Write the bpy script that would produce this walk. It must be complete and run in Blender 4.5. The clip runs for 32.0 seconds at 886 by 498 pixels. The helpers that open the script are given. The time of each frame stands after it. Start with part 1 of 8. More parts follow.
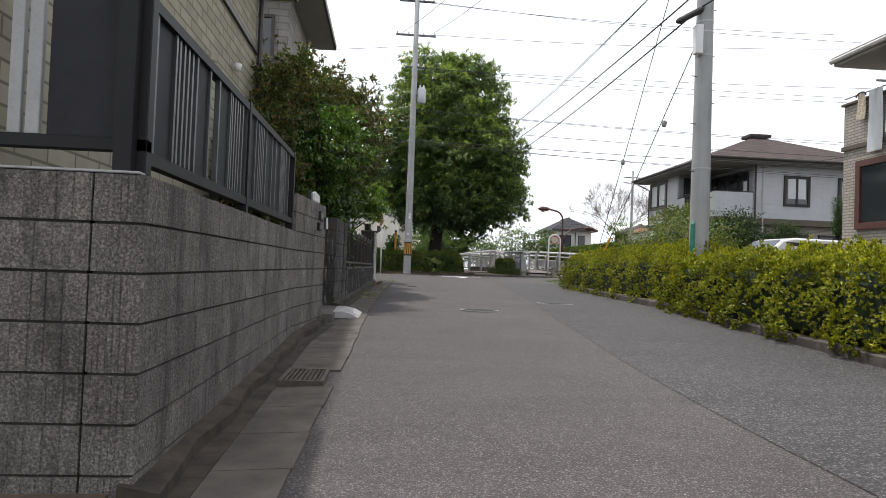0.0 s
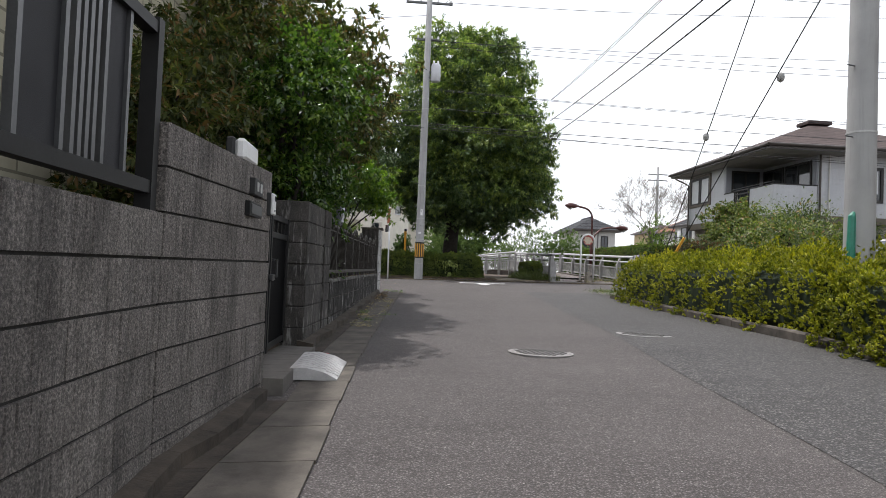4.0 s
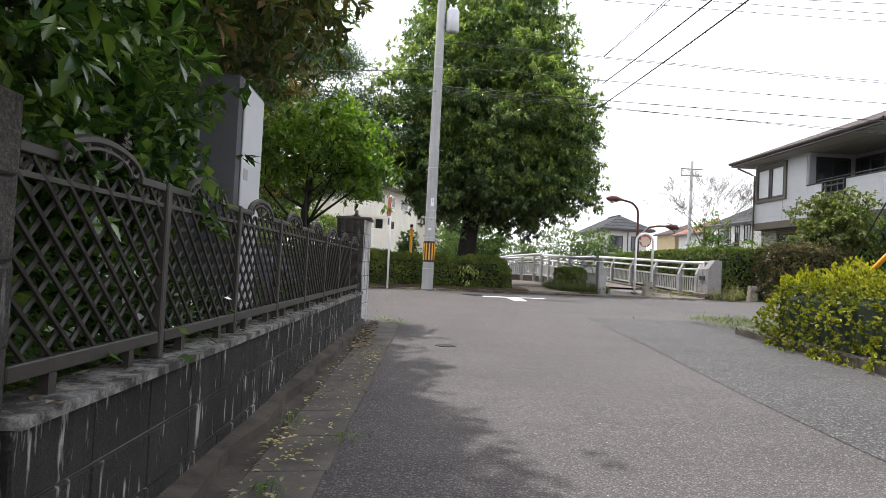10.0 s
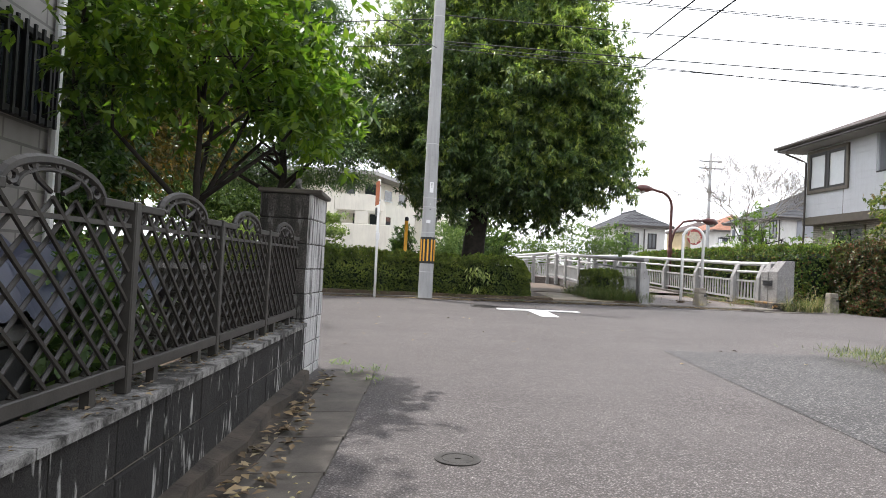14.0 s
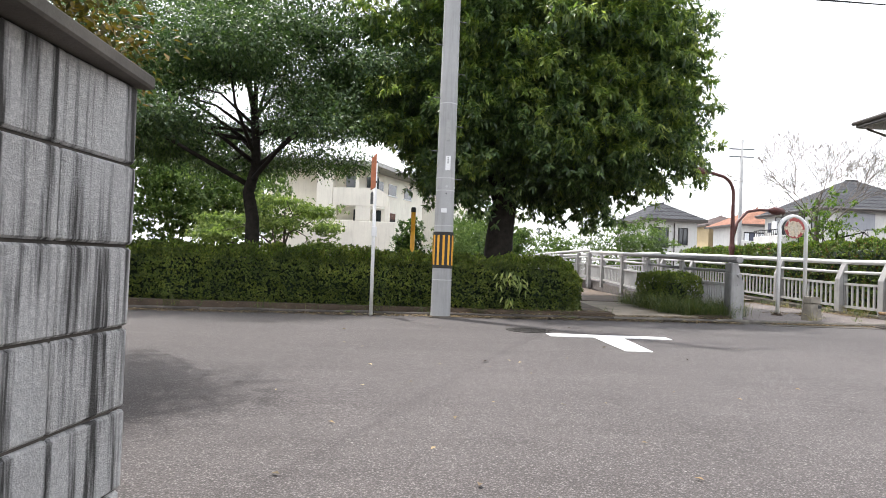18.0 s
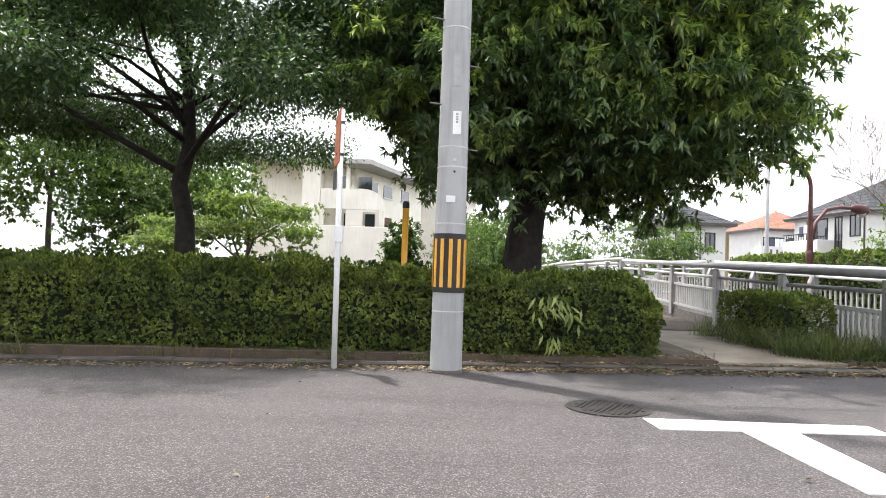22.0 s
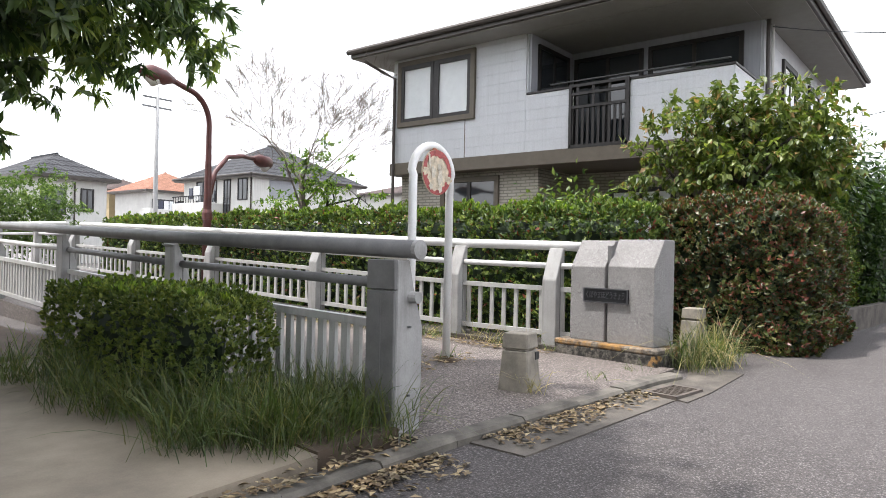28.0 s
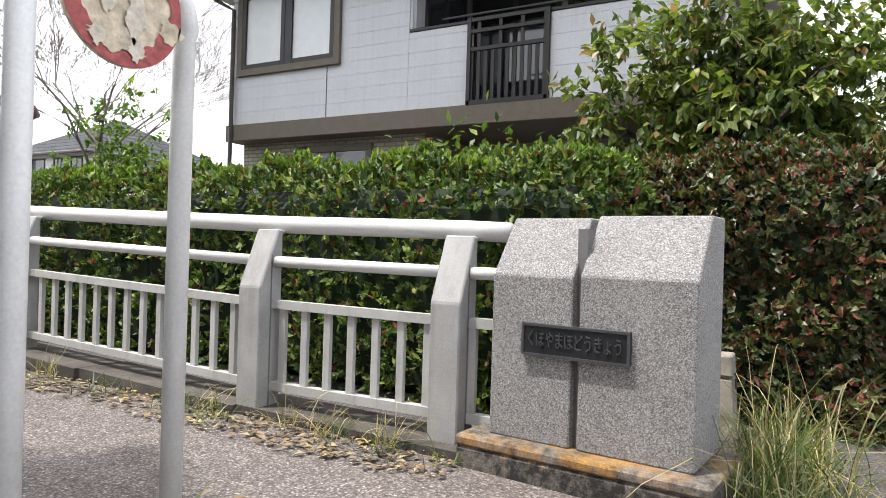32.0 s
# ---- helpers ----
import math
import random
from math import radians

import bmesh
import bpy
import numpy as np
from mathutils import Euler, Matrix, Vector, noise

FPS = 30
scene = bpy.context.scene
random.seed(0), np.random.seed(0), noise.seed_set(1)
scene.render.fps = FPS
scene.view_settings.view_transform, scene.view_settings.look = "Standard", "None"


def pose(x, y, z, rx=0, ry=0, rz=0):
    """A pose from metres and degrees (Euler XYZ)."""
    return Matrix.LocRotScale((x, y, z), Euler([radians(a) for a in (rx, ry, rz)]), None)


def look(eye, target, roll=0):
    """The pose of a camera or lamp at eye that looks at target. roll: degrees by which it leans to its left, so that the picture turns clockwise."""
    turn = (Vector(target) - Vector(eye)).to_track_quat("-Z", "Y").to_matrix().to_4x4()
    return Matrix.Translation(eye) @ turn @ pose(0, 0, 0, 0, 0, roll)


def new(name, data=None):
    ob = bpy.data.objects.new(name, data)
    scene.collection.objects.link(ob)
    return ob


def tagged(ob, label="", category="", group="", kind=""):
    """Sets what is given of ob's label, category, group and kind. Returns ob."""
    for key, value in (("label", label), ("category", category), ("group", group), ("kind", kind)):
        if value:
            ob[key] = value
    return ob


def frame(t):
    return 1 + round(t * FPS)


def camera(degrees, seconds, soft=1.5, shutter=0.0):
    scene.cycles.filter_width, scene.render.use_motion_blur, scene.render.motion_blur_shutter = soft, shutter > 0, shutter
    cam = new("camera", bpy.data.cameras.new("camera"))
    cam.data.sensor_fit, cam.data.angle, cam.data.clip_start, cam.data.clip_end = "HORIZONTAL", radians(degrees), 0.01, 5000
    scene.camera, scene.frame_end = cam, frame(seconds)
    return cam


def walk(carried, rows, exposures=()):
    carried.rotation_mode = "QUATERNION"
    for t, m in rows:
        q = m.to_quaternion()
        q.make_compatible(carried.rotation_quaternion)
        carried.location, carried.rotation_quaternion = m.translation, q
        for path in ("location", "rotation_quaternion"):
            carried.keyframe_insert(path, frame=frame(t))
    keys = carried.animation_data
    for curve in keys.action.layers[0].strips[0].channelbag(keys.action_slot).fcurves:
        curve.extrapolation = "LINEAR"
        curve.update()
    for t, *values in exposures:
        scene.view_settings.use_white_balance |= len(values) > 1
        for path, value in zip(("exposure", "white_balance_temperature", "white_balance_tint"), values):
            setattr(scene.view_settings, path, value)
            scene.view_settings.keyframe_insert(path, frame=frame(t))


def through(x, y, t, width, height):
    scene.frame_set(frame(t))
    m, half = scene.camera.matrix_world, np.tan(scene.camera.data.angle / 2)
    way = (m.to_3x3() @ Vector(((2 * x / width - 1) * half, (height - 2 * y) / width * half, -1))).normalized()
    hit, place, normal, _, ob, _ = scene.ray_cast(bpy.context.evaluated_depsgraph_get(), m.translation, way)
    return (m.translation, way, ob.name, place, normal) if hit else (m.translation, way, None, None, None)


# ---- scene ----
cam = camera(66.6, 32.0, soft=0.9)
METRES, EYE, TILT, LEAN, TURN = 33.0, 0.97, 0.0, 0.0, -4.8
ROWS = [
    (0.0, 0.0, 0.0, 0.0, -0.06, 1.61, -2.17),
    (0.5, -0.0013, 0.0156, 0.0005, -0.07, 1.6, -2.18),
    (1.0, -0.002, 0.0313, 0.001, -0.07, 1.58, -2.19),
    (1.5, -0.0028, 0.0465, 0.0015, -0.07, 1.57, -2.17),
    (2.0, -0.0036, 0.0629, 0.002, -0.09, 1.55, -2.14),
    (2.5, -0.0045, 0.0789, 0.0023, -0.1, 1.54, -2.13),
    (3.0, -0.0061, 0.0949, 0.0028, -0.1, 1.54, -2.12),
    (3.5, -0.0074, 0.1103, 0.0035, 0.25, 1.57, -2.22),
    (4.0, -0.0089, 0.1259, 0.0041, 0.75, 1.64, -2.34),
    (4.5, -0.0104, 0.1418, 0.0048, 1.14, 1.63, -2.48),
    (6.5, -0.0142, 0.2029, 0.0068, 1.44, 1.69, -2.92),
    (7.0, -0.0149, 0.2186, 0.0076, 1.41, 1.68, -2.93),
    (7.5, -0.0152, 0.2343, 0.0083, 1.4, 1.63, -2.92),
    (8.0, -0.0157, 0.2498, 0.0087, 1.4, 1.65, -2.9),
    (8.5, -0.0161, 0.2648, 0.0093, 1.42, 1.62, -2.87),
    (9.0, -0.017, 0.2801, 0.0099, 1.42, 1.61, -2.91),
    (9.5, -0.0185, 0.2957, 0.0104, 1.42, 1.57, -2.92),
    (10.0, -0.0195, 0.3108, 0.011, 1.43, 1.54, -2.93),
    (10.5, -0.0202, 0.3262, 0.0114, 1.45, 1.52, -2.91),
    (11.0, -0.0207, 0.3417, 0.0117, 1.44, 1.48, -2.92),
    (11.5, -0.0219, 0.3578, 0.012, 1.45, 1.46, -2.9),
    (12.0, -0.0225, 0.3741, 0.0124, 1.43, 1.42, -2.94),
    (12.5, -0.0231, 0.3899, 0.0128, 1.41, 1.42, -2.91),
    (13.0, -0.0234, 0.406, 0.0133, 1.42, 1.39, -2.93),
    (13.5, -0.0237, 0.4213, 0.0137, 1.42, 1.39, -2.91),
    (14.0, -0.0242, 0.4371, 0.0141, 1.44, 1.39, -2.92),
    (14.5, -0.0244, 0.4531, 0.0145, 1.37, 1.37, -2.85),
    (15.0, -0.0251, 0.4689, 0.0148, 0.88, 1.3, -2.42),
    (15.5, -0.0255, 0.4844, 0.015, 0.82, 1.24, -2.29),
    (17.5, -0.0338, 0.5503, 0.0166, 1.02, 1.25, -2.24),
    (18.0, -0.0353, 0.5671, 0.0172, 2.0, 1.25, -2.25),
    (18.5, -0.0352, 0.5834, 0.0176, 1.99, 1.27, -2.12),
    (19.0, -0.0355, 0.6005, 0.018, 1.47, 1.32, -2.12),
    (19.5, -0.0358, 0.6173, 0.0184, 1.05, 1.4, -2.09),
    (20.0, -0.0372, 0.6344, 0.0191, 1.02, 1.4, -2.07),
    (20.5, -0.039, 0.6519, 0.0195, 1.02, 1.47, -2.1),
    (21.0, -0.0404, 0.668, 0.0202, 1.36, 1.6, -2.05),
    (21.5, -0.0417, 0.6831, 0.021, 1.94, 1.8, -2.04),
    (22.0, -0.042, 0.6973, 0.0216, 2.03, 1.86, -1.96),
    (22.5, -0.0421, 0.711, 0.0221, 1.59, 2.0, -1.83),
    (23.0, -0.0408, 0.7244, 0.0225, -0.16, 2.12, -1.53),
    (23.5, -0.0396, 0.7365, 0.0228, -2.66, 2.1, -1.2),
    (24.0, -0.0374, 0.7509, 0.0229, -5.01, 1.72, -0.99),
    (24.5, -0.034, 0.766, 0.0236, -9.52, 1.3, -1.21),
    (25.0, -0.029, 0.7815, 0.024, -14.08, 1.53, -1.41),
    (25.5, -0.0225, 0.7973, 0.0244, -18.0, 1.49, -1.48),
    (26.0, -0.0138, 0.8102, 0.0249, -26.3, 1.25, -1.23),
    (26.5, -0.0035, 0.8227, 0.025, -34.21, 0.99, -1.01),
    (28.5, 0.0416, 0.8645, 0.0255, -48.37, -0.11, -1.43),
    (29.0, 0.0542, 0.8743, 0.0251, -50.2, -0.38, -1.62),
    (29.5, 0.0676, 0.8823, 0.0251, -53.99, -0.41, -1.68),
    (30.0, 0.0812, 0.891, 0.0248, -57.08, -0.48, -2.02),
    (30.5, 0.0939, 0.8986, 0.0246, -57.97, -0.35, -2.06),
    (31.0, 0.1068, 0.9062, 0.0246, -58.77, -0.25, -2.02),
    (31.5, 0.1183, 0.9148, 0.0246, -58.52, -0.19, -1.92),
    (32.0, 0.1276, 0.9235, 0.0248, -56.24, 0.09, -1.74),
]
walk(cam, [(t, pose(0, 0, EYE, TILT, LEAN, TURN) @ pose(METRES * x, METRES * y, METRES * z, 90 + pitch, roll, yaw)) for t, x, y, z, yaw, pitch, roll in ROWS], [(0.0, 0.2), (4.5, 0.3), (6.5, 0.46), (8.0, 0.72), (10.0, 0.86), (13.0, 1.02), (20.0, 1.2), (23.0, 1.45), (25.0, 1.5), (26.0, 1.42), (29.0, 1.12), (31.0, 1.25), (32.0, 1.15)])

# ---- world, sun, exposure ----
SUN_AZ, SUN_EL = radians(-45.0), radians(70.0)   # azimuth from +y towards +x, elevation
world = bpy.data.worlds.new("hazy_sky")
scene.world = world
world.use_nodes = True
wn, wl = world.node_tree.nodes, world.node_tree.links
sky = wn.new("ShaderNodeTexSky")
sky.sky_type, sky.sun_disc = 'NISHITA', False
sky.sun_elevation, sky.sun_rotation = SUN_EL, SUN_AZ
sky.dust_density, sky.air_density = 4.0, 1.0
cloud = wn.new("ShaderNodeTexNoise")
cloud.inputs["Scale"].default_value, cloud.inputs["Detail"].default_value = 2.2, 5.0
ramp = wn.new("ShaderNodeValToRGB")
ramp.color_ramp.elements[0].position, ramp.color_ramp.elements[0].color = 0.3, (7.25, 7.45, 7.95, 1)
ramp.color_ramp.elements[1].position, ramp.color_ramp.elements[1].color = 0.7, (8.95, 9.05, 9.35, 1)
wmix = wn.new("ShaderNodeMix")
wmix.data_type = 'RGBA'
haze_dir = wn.new("ShaderNodeTexCoord")
haze_up = wn.new("ShaderNodeSeparateXYZ")
haze = wn.new("ShaderNodeMapRange")
haze.inputs["From Min"].default_value, haze.inputs["From Max"].default_value = 0.3, 1.0
haze.inputs["To Min"].default_value, haze.inputs["To Max"].default_value = 0.88, 0.3
wl.new(haze_dir.outputs["Generated"], haze_up.inputs[0])
wl.new(haze_up.outputs["Z"], haze.inputs["Value"])
wl.new(haze.outputs["Result"], wmix.inputs["Factor"])
wl.new(cloud.outputs["Fac"], ramp.inputs["Fac"])
wl.new(sky.outputs["Color"], wmix.inputs["A"])
wl.new(ramp.outputs["Color"], wmix.inputs["B"])
wl.new(wmix.outputs["Result"], wn["Background"].inputs["Color"])
wn["Background"].inputs["Strength"].default_value = 0.145
sun = new("sun", bpy.data.lights.new("sun", 'SUN'))
sun.data.energy, sun.data.angle, sun.data.color = 2.7, radians(1.3), (1.0, 0.972, 0.955)
sun_dir = Vector((math.sin(SUN_AZ) * math.cos(SUN_EL), math.cos(SUN_AZ) * math.cos(SUN_EL), math.sin(SUN_EL)))
sun.matrix_world = look(sun_dir * 60, (0, 0, 0))

rng = np.random.default_rng(7)

# ---- materials ----


def nodes_of(name):
    m = bpy.data.materials.new(name)
    m.use_nodes = True
    return m, m.node_tree.nodes, m.node_tree.links, m.node_tree.nodes["Principled BSDF"]


def noise_node(n, l, vec, scale, detail=4.0, rough=0.6):
    t = n.new("ShaderNodeTexNoise")
    t.inputs["Scale"].default_value, t.inputs["Detail"].default_value, t.inputs["Roughness"].default_value = scale, detail, rough
    l.new(vec, t.inputs["Vector"])
    return t.outputs["Fac"]


def ramp_node(n, l, fac, stops):
    r = n.new("ShaderNodeValToRGB")
    e = r.color_ramp.elements
    while len(e) < len(stops):
        e.new(0.5)
    for k, (p, c) in zip(e, stops):
        k.position, k.color = p, (*c, 1) if len(c) == 3 else c
    l.new(fac, r.inputs["Fac"])
    return r.outputs["Color"]


def mix_node(n, l, a, b, fac, mode='MIX'):
    m = n.new("ShaderNodeMix")
    m.data_type, m.blend_type = 'RGBA', mode
    for v, s in ((a, "A"), (b, "B"), (fac, "Factor")):
        if isinstance(v, (int, float)):
            m.inputs[s].default_value = v
        elif isinstance(v, tuple):
            m.inputs[s].default_value = (*v, 1)
        else:
            l.new(v, m.inputs[s])
    return m.outputs["Result"]


def coords(n, l, scale=(1, 1, 1)):
    g = n.new("ShaderNodeNewGeometry")
    m = n.new("ShaderNodeMapping")
    m.inputs["Scale"].default_value = scale
    l.new(g.outputs["Position"], m.inputs["Vector"])
    return m.outputs["Vector"]


def bump_node(n, l, height, strength, dist, bsdf):
    b = n.new("ShaderNodeBump")
    b.inputs["Strength"].default_value, b.inputs["Distance"].default_value = strength, dist
    l.new(height, b.inputs["Height"])
    l.new(b.outputs["Normal"], bsdf.inputs["Normal"])
    return b


def plain(name, col, rough=0.6, metal=0.0, var=0.18, scale=6.0, fine=90.0, bump=0.15, streak=0.0, dirt=(0.08, 0.07, 0.06), per_object=0.0, spec=0.5):
    """Paint, metal, concrete: coarse and fine variation, some dirt, slight relief."""
    m, n, l, b = nodes_of(name)
    v = coords(n, l)
    coarse = noise_node(n, l, v, scale, 5)
    small = noise_node(n, l, v, fine, 3)
    dark, light = tuple(c * (1 - var) for c in col), tuple(min(1, c * (1 + var)) for c in col)
    c = ramp_node(n, l, coarse, [(0.3, dark), (0.7, light)])
    c = mix_node(n, l, c, ramp_node(n, l, small, [(0.3, (0.75,) * 3), (0.7, (1.0,) * 3)]), 0.5, 'MULTIPLY')
    if streak:
        s = noise_node(n, l, coords(n, l, (14, 14, 0.9)), 1.0, 4)
        c = mix_node(n, l, c, dirt, mix_node(n, l, (0, 0, 0), (streak,) * 3, ramp_node(n, l, s, [(0.5, (0, 0, 0)), (0.72, (1, 1, 1))])))
    if per_object:
        o = n.new("ShaderNodeObjectInfo")
        c = mix_node(n, l, c, ramp_node(n, l, o.outputs["Random"], [(0, (1 - per_object,) * 3), (1, (1.0,) * 3)]), 1.0, 'MULTIPLY')
    l.new(c, b.inputs["Base Color"])
    b.inputs["Roughness"].default_value, b.inputs["Metallic"].default_value = rough, metal
    b.inputs["Specular IOR Level"].default_value = spec
    if bump:
        bump_node(n, l, small, bump, 0.004, b)
    return m


def mottled(name, pale, dark, scale, edge, lichen=None, edge2=(0.55, 0.65), scale2=5.0, bump=0.5):
    """Weathered stone: pale faces with dark algae in sharp-edged blotches, and patches of lichen."""
    m, n, l, b = nodes_of(name)
    v = coords(n, l)
    blot = mix_node(n, l, noise_node(n, l, v, scale, 6, 0.7), noise_node(n, l, v, scale * 0.3, 3), 0.35)
    grit = noise_node(n, l, v, 130.0, 4, 0.7)
    c = mix_node(n, l, dark, pale, ramp_node(n, l, blot, [(edge[0], (0, 0, 0)), (edge[1], (1, 1, 1))]))
    if lichen:
        c = mix_node(n, l, c, lichen, ramp_node(n, l, noise_node(n, l, v, scale2, 6, 0.65), [(edge2[0], (0, 0, 0)), (edge2[1], (1, 1, 1))]))
    c = mix_node(n, l, c, ramp_node(n, l, grit, [(0.35, (0.55,) * 3), (0.62, (1.25,) * 3)]), 0.8, 'MULTIPLY')
    l.new(c, b.inputs["Base Color"])
    b.inputs["Roughness"].default_value = 0.95
    bump_node(n, l, grit, bump, 0.006, b)
    return m


def asphalt(name, dark, light, grain, bump, tint=(0.25, 0.24, 0.22)):
    m, n, l, b = nodes_of(name)
    v = coords(n, l)
    big = noise_node(n, l, v, 0.55, 6, 0.65)
    mid = noise_node(n, l, v, 9.0, 4)
    c = ramp_node(n, l, big, [(0.3, dark), (0.72, light)])
    c = mix_node(n, l, c, ramp_node(n, l, mid, [(0.3, (0.78,) * 3), (0.7, (1.0,) * 3)]), 0.8, 'MULTIPLY')
    vo = n.new("ShaderNodeTexVoronoi")
    vo.inputs["Scale"].default_value = grain
    l.new(v, vo.inputs["Vector"])
    stone = ramp_node(n, l, vo.outputs["Color"], [(0.62, (0, 0, 0)), (0.78, (1, 1, 1))])
    c = mix_node(n, l, c, tint, mix_node(n, l, (0, 0, 0), (0.85,) * 3, stone))
    c = mix_node(n, l, c, ramp_node(n, l, vo.outputs["Distance"], [(0.0, (1.3,) * 3), (0.6, (0.42,) * 3)]), 0.95, 'MULTIPLY')
    pale = n.new("ShaderNodeTexVoronoi")
    pale.inputs["Scale"].default_value = 7.0
    l.new(v, pale.inputs["Vector"])
    c = mix_node(n, l, c, (0.5, 0.48, 0.44), mix_node(n, l, (0, 0, 0), (0.7,) * 3, ramp_node(n, l, pale.outputs["Distance"], [(0.03, (1, 1, 1)), (0.042, (0, 0, 0))])))
    wear = noise_node(n, l, coords(n, l, (0.35, 2.6, 1)), 1.0, 5, 0.7)
    c = mix_node(n, l, c, ramp_node(n, l, wear, [(0.3, (0.86, 0.84, 0.85)), (0.7, (1.06, 1.05, 1.06))]), 1.0, 'MULTIPLY')
    l.new(c, b.inputs["Base Color"])
    b.inputs["Roughness"].default_value = 0.85
    bump_node(n, l, vo.outputs["Distance"], bump, 0.006, b)
    return m


def leafy(name, dark, mid, light, rough=0.42, through=0.3, accent=None, share=0.0, gloss=0.5):
    """Leaves: colour leaf by leaf, light that shines through, waxy gloss."""
    m, n, l, b = nodes_of(name)
    g = n.new("ShaderNodeNewGeometry")
    c = ramp_node(n, l, g.outputs["Random Per Island"], [(0.0, dark), (0.55, mid), (1.0, light)])
    v = coords(n, l)
    patch = noise_node(n, l, v, 1.1, 3)
    c = mix_node(n, l, c, ramp_node(n, l, patch, [(0.3, (0.7, 0.74, 0.72)), (0.7, (1.12, 1.08, 0.98))]), 1.0, 'MULTIPLY')
    tuft = noise_node(n, l, v, 3.6, 2)
    c = mix_node(n, l, c, ramp_node(n, l, tuft, [(0.35, (0.6, 0.64, 0.66)), (0.65, (1.3, 1.25, 1.1))]), 1.0, 'MULTIPLY')
    if accent:
        r = n.new("ShaderNodeMath")
        r.operation = 'MULTIPLY_ADD'
        l.new(g.outputs["Random Per Island"], r.inputs[0])
        r.inputs[1].default_value = 37.7
        l.new(patch, r.inputs[2])
        f = n.new("ShaderNodeMath")
        f.operation = 'FRACT'
        l.new(r.outputs[0], f.inputs[0])
        c = mix_node(n, l, c, accent, ramp_node(n, l, f.outputs[0], [(share, (1, 1, 1)), (share + 0.02, (0, 0, 0))]))
    l.new(c, b.inputs["Base Color"])
    b.inputs["Roughness"].default_value = rough
    b.inputs["Specular IOR Level"].default_value = gloss
    t = n.new("ShaderNodeBsdfTranslucent")
    l.new(mix_node(n, l, c, (1.15, 1.25, 0.7), 1.0, 'MULTIPLY'), t.inputs["Color"])
    s = n.new("ShaderNodeMixShader")
    s.inputs["Fac"].default_value = through
    l.new(b.outputs["BSDF"], s.inputs[1])
    l.new(t.outputs["BSDF"], s.inputs[2])
    l.new(s.outputs["Shader"], n["Material Output"].inputs["Surface"])
    return m


def block_mat(name, dark, light, ribs=1.0, stain=0.55, white=0.0):
    """Ribbed, split concrete block with run-down stains."""
    m, n, l, b = nodes_of(name)
    v = coords(n, l)
    o = n.new("ShaderNodeObjectInfo")
    big = noise_node(n, l, v, 2.2, 5)
    grit = noise_node(n, l, v, 95.0, 5, 0.75)
    c = ramp_node(n, l, big, [(0.3, dark), (0.7, light)])
    c = mix_node(n, l, c, ramp_node(n, l, o.outputs["Random"], [(0, (0.93,) * 3), (1, (1.03, 1.02, 1.01))]), 1.0, 'MULTIPLY')
    speck = ramp_node(n, l, grit, [(0.36, (0.38,) * 3), (0.5, (0.9,) * 3), (0.64, (2.1, 2.05, 2.0))])
    c = mix_node(n, l, c, speck, 0.9 if ribs else 0.8 if white else 0.22, 'MULTIPLY')
    rib = noise_node(n, l, coords(n, l, (34, 34, 6.0)), 1.0, 4, 0.75)
    if ribs:
        c = mix_node(n, l, c, ramp_node(n, l, rib, [(0.3, (0.72,) * 3), (0.5, (1.0,) * 3), (0.7, (1.18,) * 3)]), 0.8, 'MULTIPLY')
    run = noise_node(n, l, coords(n, l, (5, 5, 1.2) if ribs else (9, 9, 0.45) if white else (17, 17, 1.1)), 1.0, 6 if ribs or white else 4, 0.7 if ribs or white else 0.62)
    c = mix_node(n, l, c, (0.035, 0.033, 0.03), mix_node(n, l, (0, 0, 0), (stain,) * 3, ramp_node(n, l, run, [(0.50, (0, 0, 0)), (0.66 if ribs or white else 0.62, (1, 1, 1))])))
    if white:
        lime = noise_node(n, l, coords(n, l, (26, 26, 4.2)), 1.0, 4, 0.55)
        where = noise_node(n, l, v, 2.6, 3)
        lime = mix_node(n, l, lime, where, 0.28)
        c = mix_node(n, l, c, (0.5, 0.49, 0.46), mix_node(n, l, (0, 0, 0), (white,) * 3, ramp_node(n, l, lime, [(0.565, (0, 0, 0)), (0.63, (1, 1, 1))])))
    l.new(c, b.inputs["Base Color"])
    b.inputs["Roughness"].default_value = 0.92
    h = mix_node(n, l, ramp_node(n, l, rib, [(0.25, (0, 0, 0)), (0.75, (1, 1, 1))]), ramp_node(n, l, grit, [(0.2, (0, 0, 0)), (0.8, (1, 1, 1))]), 0.65 if ribs else 1.0)
    bump_node(n, l, h, 1.0, 0.02 if ribs else 0.008, b)
    return m


def pebble_mat(name, cols, scale, bump):
    m, n, l, b = nodes_of(name)
    v = coords(n, l)
    vo = n.new("ShaderNodeTexVoronoi")
    vo.inputs["Scale"].default_value = scale
    l.new(v, vo.inputs["Vector"])
    c = ramp_node(n, l, vo.outputs["Color"], cols)
    c = mix_node(n, l, c, ramp_node(n, l, vo.outputs["Distance"], [(0.2, (1.0,) * 3), (0.62, (0.42, 0.39, 0.37))]), 0.9, 'MULTIPLY')
    c = mix_node(n, l, c, ramp_node(n, l, noise_node(n, l, v, 1.3, 5), [(0.3, (0.7, 0.68, 0.66)), (0.7, (1.05, 1.03, 1.0))]), 0.9, 'MULTIPLY')
    l.new(c, b.inputs["Base Color"])
    b.inputs["Roughness"].default_value = 0.8
    bump_node(n, l, vo.outputs["Distance"], -bump, 0.006, b)
    return m


